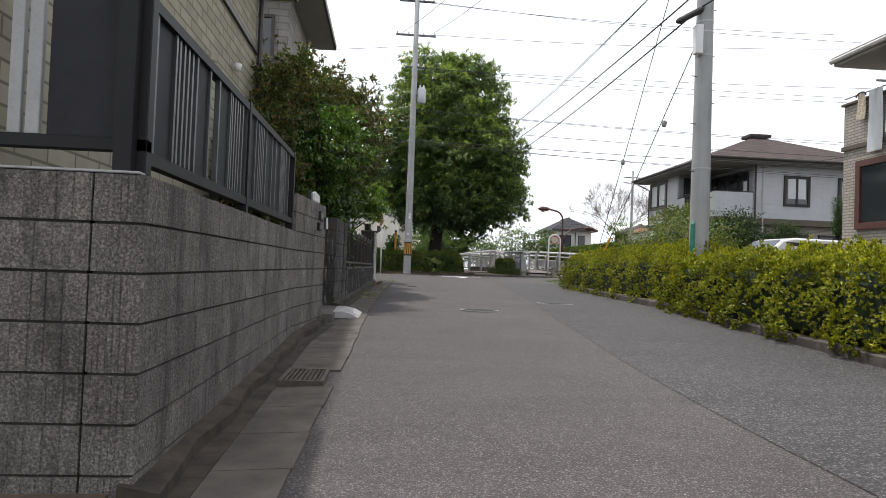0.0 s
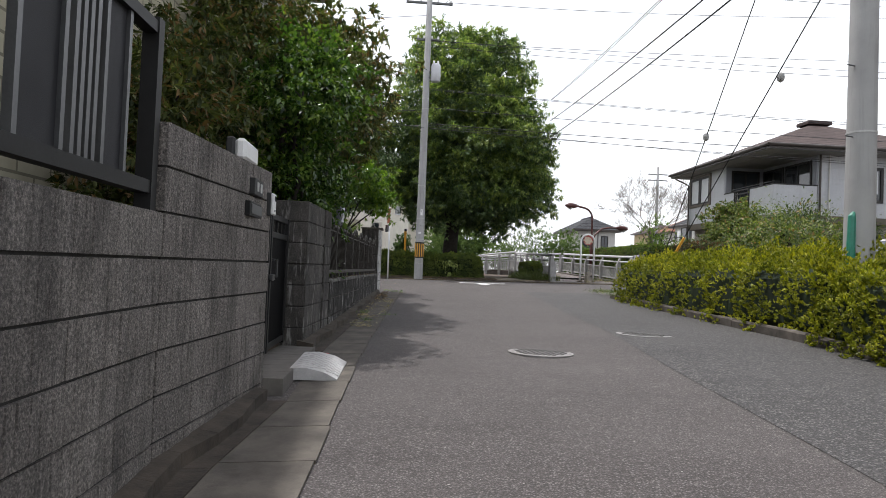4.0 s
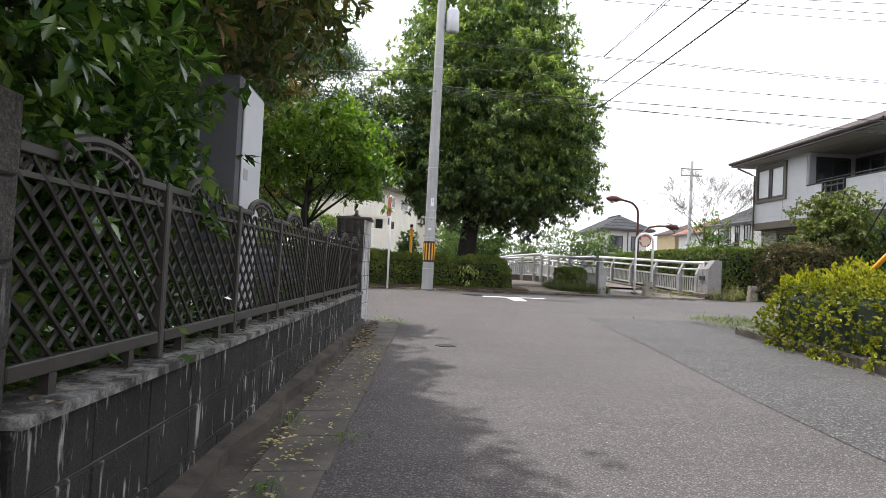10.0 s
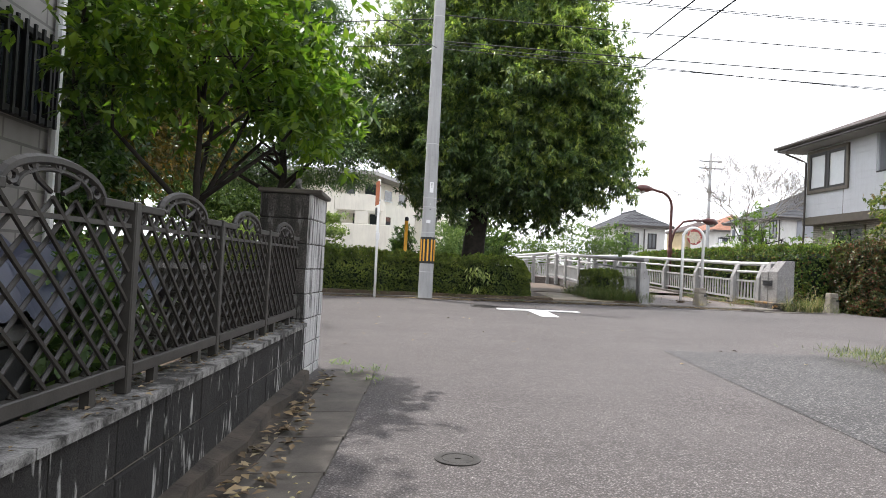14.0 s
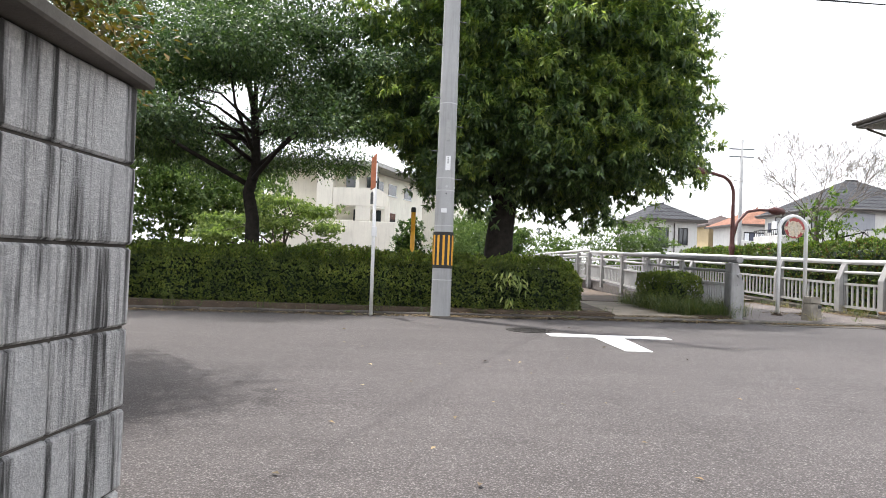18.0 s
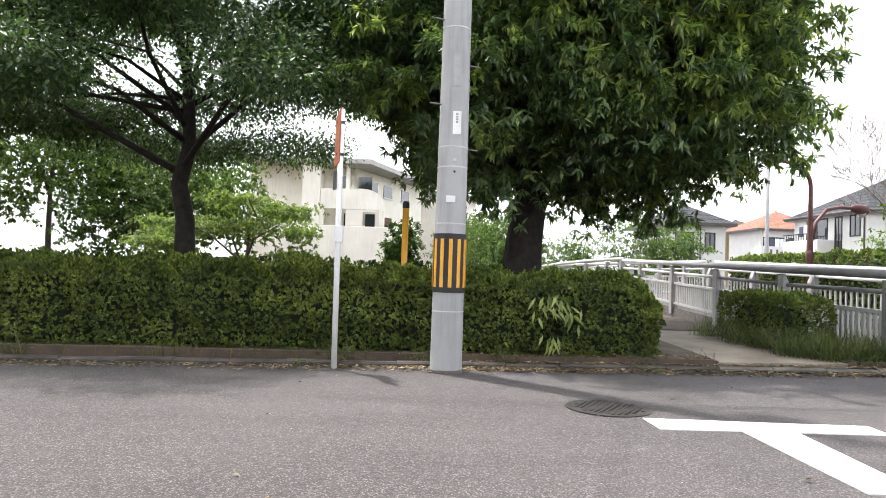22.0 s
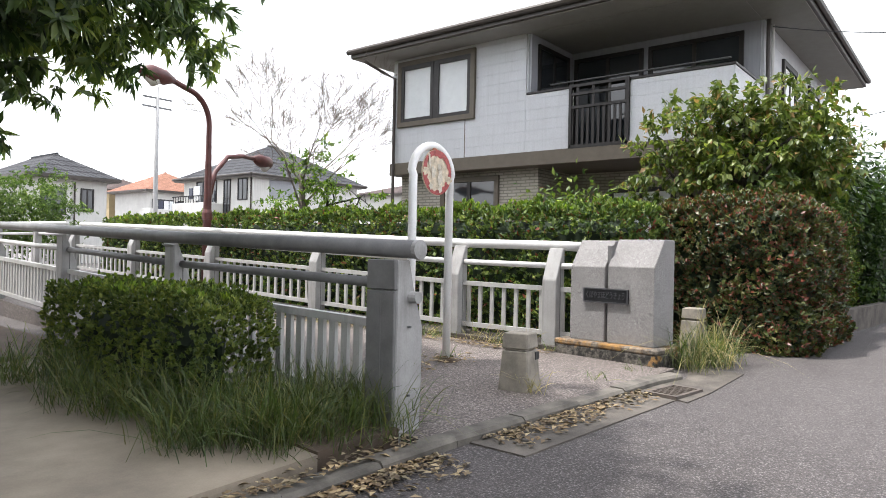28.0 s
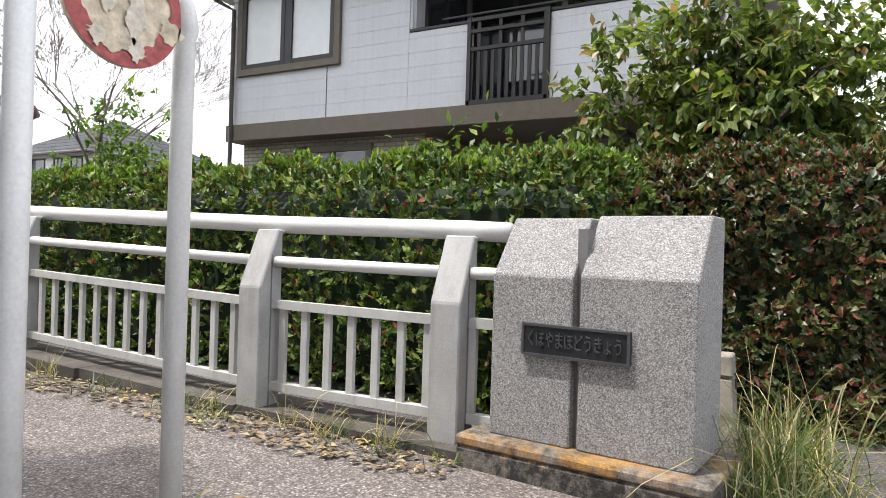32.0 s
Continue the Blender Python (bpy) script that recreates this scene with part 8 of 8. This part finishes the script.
plain_house("far_house", 44, 60, 56, 70, 5.5, M_PALEWALL, M_ROOF, "distant pale house with brown roof", 1.6)

# brick house with balcony, laundry and car beside it
rb_ = thing("brick_house", (14, 10, G(14, 10)), "cream brick house with brown window frames and laundry balcony", "house")
part("wall", boxm(10.85, 5.0, 0.0, 19, 15.27, 5.2), M_BRICKW, rb_)
part("belt", boxm(10.80, 5.0, 4.12, 10.85, 15.3, 4.22), M_TRIM, rb_)
part("parapet_cap", boxm(10.79, 5.0, 5.2, 11.0, 15.32, 5.26, bev=0.01), M_TRIM, rb_)
part("upper_wall", boxm(12.4, 5.0, 5.2, 19, 13.6, 6.0), M_BRICKW, rb_)
part("eave", boxm(10.1, 4.2, 5.93, 19.6, 14.63, 6.07, bev=0.02), M_SOFFIT, rb_)
part("eave_gutter", tubem([(10.06, 4.2, 6.05), (10.06, 14.65, 6.05)], 0.06, 8), M_PALEWALL, rb_)
part("roof", prism(bmesh.new(), [(10.05, 4.2), (19.6, 4.2), (19.6, 14.66), (10.05, 14.66)], 6.075, lambda x, y: 6.13 + 0.32 * (x - 10.05)), M_ROOF, rb_)
rect_window(rb_, 'x', 10.85, 12.2, 14.62, 2.36, 3.66, plain("red_brown_frame", (0.11, 0.045, 0.035), 0.5), M_GLASS, -0.07, 0.15)
lau = thing("laundry", (10.8, 14.2, 5.2), "towels and a peg basket hanging over the balcony wall", "laundry")
for y0, y1, z0, m in ((14.45, 14.72, 4.75, M_PEEL), (13.9, 14.35, 3.95, M_BLIND), (13.2, 13.8, 4.3, M_WHITE)):
    bm = bmesh.new()
    g = [[bm.verts.new((10.76 + 0.02 * math.sin(i * 1.9 + j * 0.6), y0 + (y1 - y0) * i / 6, z0 + (5.35 - z0) * j / 6)) for j in range(7)] for i in range(7)]
    for i in range(6):
        for j in range(6):
            bm.faces.new((g[i][j], g[i + 1][j], g[i + 1][j + 1], g[i][j + 1]))
    part("towel", bm, m, lau, smooth=True)
part("rail", tubem([(10.8, 6, 5.36), (10.8, 15.2, 5.36)], 0.015, 6), M_ALU, lau)
part("peg_ring", tubem([(10.75, 14.58 + 0.16 * math.cos(a), 5.28 + 0.1 * math.sin(a)) for a in np.linspace(0, math.pi, 9)], 0.018, 6), M_TARP, lau, "blue plastic hanger")


def minivan(x, y, z, rz):
    t = thing("minivan", (x, y, z), "white parked minivan beyond the lime hedge", "car", rz=rz)
    bm = bmesh.new()
    prof = [(-2.2, 0.35), (-2.25, 0.85), (-2.1, 1.0), (-1.75, 1.46), (-1.4, 1.55), (0.6, 1.57), (1.0, 1.49), (1.55, 1.05), (2.2, 0.92), (2.3, 0.6), (2.25, 0.35)]
    rows__ = []
    for yy, sc in ((-0.85, 0.96), (-0.78, 1.0), (0.78, 1.0), (0.85, 0.96)):
        rows__.append([bm.verts.new((px * (sc if abs(yy) > 0.8 else 1), yy * (0.9 if pz > 1.2 else 1), 0.35 + (pz - 0.35) * sc)) for px, pz in prof])
    for a, b in zip(rows__, rows__[1:]):
        for i in range(len(prof)):
            j = (i + 1) % len(prof)
            bm.faces.new((a[i], a[j], b[j], b[i]))
    bm.faces.new(rows__[0][::-1])
    bm.faces.new(rows__[-1])
    part("body", bm, M_CARW, t, smooth=False, here=True)
    for sgn in (-1, 1):
        part("side_window", prism(bmesh.new(), [(-1.6, 0.72 * sgn), (0.9, 0.72 * sgn), (0.9, 0.80 * sgn), (-1.6, 0.80 * sgn)], 1.05, 1.43), M_GLASS, t, here=True)
        for px in (-1.4, 1.4):
            w = part("wheel", tubem([(px, 0.62 * sgn, 0.32), (px, 0.87 * sgn, 0.32)], 0.32, 18), M_BLACK, t, here=True)
            part("rim", tubem([(px, 0.86 * sgn, 0.32), (px, 0.885 * sgn, 0.32)], 0.2, 14), M_ALU, w, here=True)
    part("windscreen", prism(bmesh.new(), [(1.02, -0.66), (1.5, -0.70), (1.5, 0.70), (1.02, 0.66)], lambda x_, y_: 1.47 - (x_ - 1.0) * 0.8, lambda x_, y_: 1.51 - (x_ - 1.0) * 0.8), M_GLASS, t, here=True)
    part("rear_window", prism(bmesh.new(), [(-2.12, -0.68), (-1.8, -0.66), (-1.8, 0.66), (-2.12, 0.68)], lambda x_, y_: 1.02 + (x_ + 2.12) * 1.3, lambda x_, y_: 1.06 + (x_ + 2.12) * 1.3), M_GLASS, t, here=True)


minivan(12.9, 20.3, G(12.9, 19.9) + 0.09, 184)

# ---- street lamp, far pole, street beyond ----
lp = thing("street_lamp", (10.35, 39.2, 0.7), "maroon double-arm street lamp behind the bridge railing", "street lamp")
part("pole", tubem([(10.35, 39.2, 0.6), (10.35, 39.2, 2.4), (10.35, 39.2, 3.8)] + [(10.35 - 0.55 * (1 - math.cos(a)), 39.2 - 0.12 * (1 - math.cos(a)), 4.05 + 0.55 * math.sin(a)) for a in np.linspace(0, 1.5, 8)] + [(9.45, 38.95, 4.66)], [0.085, 0.075] + [0.05] * 10, 12), M_LAMPRED, lp, smooth=True)
part("collar", lathe([(0.095, 0), (0.095, 0.12), (0.07, 0.2)], 14, (10.35, 39.2, 2.3)), M_LAMPRED, lp)
part("arm", tubem([(10.38, 39.2, 2.7), (10.55, 39.3, 3.2), (10.95, 39.5, 3.55), (11.5, 39.8, 3.66), (12.0, 40.1, 3.68)], 0.045, 10), M_LAMPRED, lp, smooth=True)
for p0, p1 in (((9.5, 38.95, 4.66), (8.75, 38.7, 4.64)), ((11.95, 40.05, 3.69), (12.75, 40.5, 3.66))):
    a, b = Vector(p0), Vector(p1)
    h = part("lamp_head", tubem([a, a.lerp(b, 0.3), a.lerp(b, 0.7), b], [0.05, 0.13, 0.15, 0.04], 12), M_LAMPRED, lp, smooth=True)
    part("lens", tubem([a.lerp(b, 0.4) - Vector((0, 0, 0.07)), a.lerp(b, 0.6) - Vector((0, 0, 0.1)), a.lerp(b, 0.88) - Vector((0, 0, 0.05))], [0.05, 0.11, 0.04], 12), M_LENS, h, smooth=True)
fp = pole(26.1, 70.4, 11.4, 0.17, 0.11, "slim concrete utility pole across the river", (3, 3.1), z=0.8)
for z in (10.6, 10.0):
    part("cross_arm", boxm(-1.0, -0.05, z, 1.0, 0.05, z + 0.1), M_ALU, fp, here=True)
sp2 = pole(22.8, 28.57, 12.0, 0.17, 0.11, "concrete utility pole along the side street", (2.2, 7))
part("transformer_can", lathe([(0.22, 0), (0.26, 0.05), (0.26, 0.75), (0.1, 0.82)], 16, (0.45, -0.1, 6.6)), M_TANK, sp2, smooth=True, here=True)
part("lamp_arm", tubem([(0.1, 0, 4.9), (0.8, -0.6, 5.15), (1.5, -1.2, 5.25)], 0.03, 6), M_ALU, sp2, here=True)
for z in (7.8, 8.4, 9.4):
    part("cross_arm", boxm(-1.0, -0.05, z, 1.0, 0.05, z + 0.08), M_ALU, sp2, here=True)
lpole = pole(-8.6, 37.0, 9.5, 0.14, 0.10, "grey concrete utility pole behind the park trees", (3, 6))
wires2 = thing("overhead_wires", (22.8, 28.57, 9), "bundle of black overhead cables along the side street", "cable")
for a, b, s in (((22.8, 28.57, 8.6), (40, 24, 8.8), 0.5), ((22.8, 28.57, 8.2), (40, 24, 8.3), 0.5), ((22.8, 28.57, 7.0), (40, 24, 7.0), 0.6), ((22.8, 28.57, 6.6), (40, 24, 6.4), 0.7), ((22.8, 28.57, 9.2), (40, 24, 9.4), 0.5), ((22.8, 28.57, 6.2), (24, 30.5, 5.6), 0.2), ((22.8, 28.57, 7.2), (17.8, 31.3, 6.4), 0.1), ((22.8, 28.57, 8.8), (34, 24, 10.8), 0.3)):
    part("cable", wire(a, b, s, 0.012), M_WIRE, wires2)
sw = thing("street_wall", (16, 29.3, G(14, 29.3)), "low grey rendered wall along the side street", "wall", kind="structure")
part("wall", prism(bmesh.new(), [(13.7, 29.5), (17.6, 29.15), (17.62, 29.3), (13.72, 29.65)], 0.5, 1.1), M_KERB, sw)
part("wall", prism(bmesh.new(), [(23.05, 28.72), (24.9, 27.75), (24.97, 27.88), (23.12, 28.85)], 0.4, 1.24), M_CONC, sw)
part("pier", boxm(17.6, 29.1, 0.5, 17.95, 29.45, 2.0, bev=0.01), M_BRICKW, sw)
part("pier", boxm(18.9, 29.1, 0.5, 19.25, 29.45, 2.0, bev=0.01), M_BRICKW, sw)
sgate = thing("street_gate", (18.4, 29.25, G(14, 29)), "dark metal folding gate between brick piers", "gate")
for k in range(8):
    part("bar", boxm(17.98 + k * 0.115, 29.25, 0.8, 18.0 + k * 0.115, 29.28, 1.75), M_IRON, sgate)
for z in (0.82, 1.72):
    part("rail", boxm(17.96, 29.245, z, 18.9, 29.285, z + 0.04), M_IRON, sgate)
for k, (x, y, h, mat) in enumerate(((17.4, 29.75, 3.3, L_DARK), (18.1, 29.5, 3.7, L_DARK))):
    t = thing("conifer", (x, y, G(14, y)), "clipped conifer with upswept branches", "tree")
    part("trunk", tubem([(x, y, 0.5), (x, y, h * 0.9)], [0.08, 0.02], 7), M_BARK2, t)
    part("foliage", crown_mesh("foliage", [(x, y, h * 0.55, 0.5, 0.5, h * 0.42), (x + 0.35, y - 0.2, h * 0.8, 0.25, 0.25, 0.5)], 620, 16, 0.08, mat, 0.13), mat, t)
t = thing("conifer", (20.4, 28.95, G(14, 28.95)), "dark topiary conifer with swept bare limbs and tufted ends", "tree")
part("trunk", tubem([(20.4, 28.95, 0.5), (20.3, 28.8, 2.4), (20.1, 28.6, 3.3)], [0.12, 0.10, 0.06], 8), M_BARK, t, smooth=True)
for e, r in (((20.0, 28.42, 4.3), (0.17, 0.17, 0.5)), ((20.0, 28.15, 3.85), (0.14, 0.16, 0.3)), ((20.2, 28.7, 3.6), (0.2, 0.2, 0.4)), ((20.0, 28.3, 3.3), (0.2, 0.28, 0.14))):
    part("limb", tubem([(20.2, 28.7, 2.9), (20.1, (28.7 + e[1]) / 2, (2.8 + e[2]) / 2 - 0.15), e], [0.05, 0.035, 0.015], 6), M_BARK, t, smooth=True)
    part("tuft", crown_mesh("tuft", [e + r], 130, 14, 0.06, L_DARK, 0.08), L_DARK, t)
leafy_box("hedge", (0, 0, 1.2, 2.6, 0.9, 2.3), 9000, 0.08, L_HEDGE, "clipped green hedge behind the street wall", faces="xyXZ", m=pose(23.4, 28.75, 0, 0, 0, -28))
tree("garden_tree", (17.2, 32.0, G(14, 32)), 3.0, 0.08, [(16.4, 30.4, 3.2, 1.0, 0.8, 0.9), (15.2, 30.6, 3.0, 0.9, 0.7, 0.7)], 520, 14, 0.12, L_DARK, M_BARK2, "dark garden tree behind the street hedge", limbs=4, seed=44)

# ---- weeds and fallen leaves ----
def on_ground(x, y, lift=0.01):
    return (x, y, G(x, y) + lift)


def scatter(n, x0, x1, y0, y1, lift=0.012, f=None):
    out = []
    while len(out) < n:
        x, y = rng.uniform(x0, x1), rng.uniform(y0, y1)
        if f is None or f(x, y):
            out.append(on_ground(x, y, lift))
    return out


gs = [on_ground(x, 30.58 + 0.08 * math.sin(x * 7), 0.06) for x in rng.uniform(-8, 3.9, 64)]
single("weeds", grass_mesh("weeds", gs, 15, 0.34, L_GRASS, 0.07), L_GRASS, "green grass tufts at the foot of the park hedge", "grass", kind="stuff")
gs = [on_ground(x, y, 0.07) for x, y in zip(rng.uniform(5.3, 6.6, 80), rng.uniform(30.62, 31.6, 80))]
single("weeds", grass_mesh("weeds", gs, 36, 0.5, L_GRASS, 0.09, 0.45), L_GRASS, "tall unkempt grass round the bridge end post", "grass", kind="stuff")
gs = [on_ground(5.30 + 0.12 * math.sin(y * 5), y, 0.1) for y in rng.uniform(31.0, 33.6, 44)]
single("weeds", grass_mesh("weeds", gs, 30, 0.5, L_GRASS, 0.09, 0.45), L_GRASS, "long grass beside the boxwood hedge", "grass", kind="stuff")
gs = [on_ground(x, y, 0.02) for x, y in zip(rng.normal(10.12, 0.2, 22), rng.normal(30.08, 0.13, 22))]
single("weeds", grass_mesh("weeds", gs, 26, 0.6, L_GRASS, 0.07, 0.33, 0.6), L_GRASS, "tall arching grass clump beside the granite pillar", "grass", kind="stuff")
single("weeds", grass_mesh("weeds", gs[:14], 13, 0.55, L_STRAW, 0.07, 0.33, 0.6), L_STRAW, "dry straw-coloured grass blades in the clump", "grass", kind="stuff")
single("weeds", grass_mesh("weeds", gs[:14], 6, 0.85, L_STRAW, 0.06, 0.42, 0.5, 0.006), L_STRAW, "long arching grass stems with pale seed heads", "grass", kind="stuff")
gs = [on_ground(10.75, 30.0, 0.01), on_ground(10.95, 30.15, 0.01), on_ground(11.3, 29.7, 0.01)]
single("weeds", grass_mesh("weeds", gs, 16, 0.3, L_GRASS, 0.04, 0.5), L_GRASS, "small grass tufts growing out of the asphalt edge", "grass", kind="stuff")
gs = [on_ground(x, y, 0.07) for x, y in zip(rng.uniform(9.3, 9.6, 24), rng.uniform(31.4, 36, 24))] + [on_ground(7.78, 31.95, 0.07), on_ground(8.34, 31.93, 0.07), on_ground(8.0, 30.85, 0.07), on_ground(9.0, 30.35, 0.07), on_ground(8.4, 30.45, 0.07)]
single("weeds", grass_mesh("weeds", gs, 14, 0.2, L_GRASS, 0.06, 0.7), L_GRASS, "small weeds along the paving edges", "grass", kind="stuff")
single("weeds", grass_mesh("weeds", [on_ground(9.5, 32.2, 0.07), on_ground(9.5, 32.45, 0.07), on_ground(9.52, 33.1, 0.07), on_ground(9.5, 31.85, 0.07), on_ground(9.5, 34.6, 0.07), on_ground(7.72, 30.62, 0.05)], 26, 0.3, L_STRAW, 0.05, 0.55), L_STRAW, "dry tufts of grass at the foot of the railing posts", "grass", kind="stuff")
gs = [on_ground(x, y, 0.08) for x, y in zip(rng.uniform(5.3, 6.4, 56), rng.uniform(19.4, 22.0, 56))]
single("weeds", grass_mesh("weeds", gs, 46, 0.17, L_GRASS, 0.16, 0.9), L_GRASS, "patch of weeds at the end of the lime hedge", "grass", kind="stuff")
gs = [on_ground(x, y, 0.03) for x, y in ((-0.30, 13.1), (-0.05, 13.9), (0.2, 20.25), (0.05, 20.1), (-0.1, 20.5), (0.22, 19.8), (-0.4, 14.2), (0.9, 30.4), (-0.6, 30.38), (3.2, 30.3))]
single("weeds", grass_mesh("weeds", gs, 30, 0.10, L_BRIGHT, 0.05, 1.0), L_BRIGHT, "small green weeds in the gutter joints", "grass", kind="stuff")
single("fallen_leaves", litter_mesh("fallen_leaves", scatter(4200, -8, 6.2, 30.0, 30.42, 0.014, lambda x, y: rng.random() < (y - 29.95) / 0.45), 0.052, L_LITTER), L_LITTER, "brown fallen leaves along the park kerb", "leaves", kind="stuff")
single("fallen_leaves", litter_mesh("fallen_leaves", scatter(620, 6.6, 8.5, 29.7, 30.35, 0.022, lambda x, y: 0 < 30.40 - 0.07 * (x - 5) - y < 0.3 * rng.random()), 0.052, L_LITTER), L_LITTER, "brown fallen leaves drifted against the kerb", "leaves", kind="stuff")
single("fallen_leaves", litter_mesh("fallen_leaves", scatter(1100, 9.25, 9.62, 31.4, 36.5, 0.06), 0.055, L_LITTER), L_LITTER, "brown fallen leaves along the bridge kerb", "leaves", kind="stuff")
single("fallen_leaves", litter_mesh("fallen_leaves", scatter(480, -0.75, 0.15, 12.3, 17.5, 0.03, lambda x, y: wall_x(y) + 0.16 < x < edge_x(y) - 0.02 and rng.random() < 0.16 + 0.84 * max(0, math.sin(y * 2.3 + 1.0) * math.sin(x * 9 + y * 3.1)) ** 2), 0.036, L_PETAL), L_PETAL, "pale yellow fallen leaves in the gutter", "leaves", kind="stuff")
single("fallen_leaves", litter_mesh("fallen_leaves", scatter(160, -0.5, -0.1, 17.2, 20.2, 0.03, lambda x, y: wall_x(y) + 0.13 < x < wall_x(y) + 0.35), 0.07, L_LITTER), L_LITTER, "brown dead leaves heaped against the low wall", "leaves", kind="stuff")
single("fallen_leaves", litter_mesh("fallen_leaves", scatter(60, -0.6, 5, 21, 30, 0.012), 0.05, L_LITTER), L_LITTER, "scattered dry leaves on the asphalt", "leaves", kind="stuff")

single("fallen_leaves", litter_mesh("fallen_leaves", [(float(np.interp(y, [11.93, 19.86], [-0.68, -0.345])) - rng.uniform(0.0, 0.17), y, 0.932) for y in rng.uniform(12, 19.8, 420)], 0.035, L_LITTER), L_LITTER, "dry brown leaves lying on the low wall cap", "leaves", kind="stuff")
for fx in (7.775, 8.345):
    single("soil_heap", lathe([(0.12, -0.02), (0.09, 0.012), (0.05, 0.03), (0.01, 0.035)], 14, (fx, 31.93, G(8, 31.9) + 0.05)), M_SOIL, "little heap of soil and dead leaves at the sign foot", "soil", smooth=True)
    pts_ = np.array([fx, 31.93, G(8, 31.9) + 0.075]) + np.column_stack([rng.normal(size=(90, 2)) * 0.12, rng.uniform(-0.01, 0.02, 90)])
    single("fallen_leaves", litter_mesh("fallen_leaves", pts_, 0.06, L_LITTER), L_LITTER, "brown dead leaves round the sign foot", "leaves", kind="stuff")
gg = thing("guy_guard", (6.25, 19.0, 1.1), "yellow plastic guard sleeve on the pole guy wire", "guard")
part("sleeve", tubem([(6.075, 19.6, 0.703), (6.02, 17.8, 1.94)], 0.028, 10), M_YELLOW, gg, smooth=True)
t = thing("conifer", (18.9, 29.3, G(14, 29.3)), "blue-grey spruce beside the street gate", "tree")
part("trunk", tubem([(18.9, 29.3, 0.5), (18.9, 29.3, 3.2)], [0.07, 0.02], 7), M_BARK2, t)
part("foliage", crown_mesh("foliage", [(18.9, 29.3, 1.6, 0.75, 0.6, 0.9), (18.9, 29.3, 2.6, 0.5, 0.45, 0.7)], 420, 18, 0.07, L_SPRUCE, 0.13, 0.2), L_SPRUCE, t)

single("fallen_leaves", litter_mesh("fallen_leaves", [(x, y, G(x, y) + (0.066 if y > 30.42 else 0.016)) for x, y in zip(rng.uniform(1.2, 6.2, 2600), rng.normal(30.36, 0.1, 2600))], 0.055, L_LITTER), L_LITTER, "drift of dry brown leaves over the park kerb", "leaves", kind="stuff")
single("leaf_mould", prism(bmesh.new(), [(-8, 30.56), (4.0, 30.53), (4.02, 30.9), (-8, 30.95)], lambda x, y: G(x, y) - 0.05, lambda x, y: G(x, y) + 0.112), M_SOIL, "dark leaf mould at the foot of the park hedge", "soil", kind="structure")
single("fallen_leaves", litter_mesh("fallen_leaves", scatter(1500, -7, 4.0, 30.56, 30.85, 0.122), 0.06, L_LITTER), L_LITTER, "brown fallen leaves under the park hedge", "leaves", kind="stuff")
fl = thing("fallen_flower", (-0.537, 10.249, G(-0.537, 10.249) + 0.012), "fallen red camellia flower in the gutter", "flower")
for k in range(6):
    a = k * math.pi / 3
    part("petal", tubem([(0.006 * math.cos(a), 0.006 * math.sin(a), 0.004), (0.022 * math.cos(a), 0.022 * math.sin(a), 0.016), (0.038 * math.cos(a), 0.038 * math.sin(a), 0.022)], [0.004, 0.014, 0.006], 6), M_PETAL, fl, smooth=True, here=True)
part("stamens", lathe([(0.012, 0), (0.012, 0.022), (0.006, 0.026)], 10), M_YELLOW, fl, here=True)
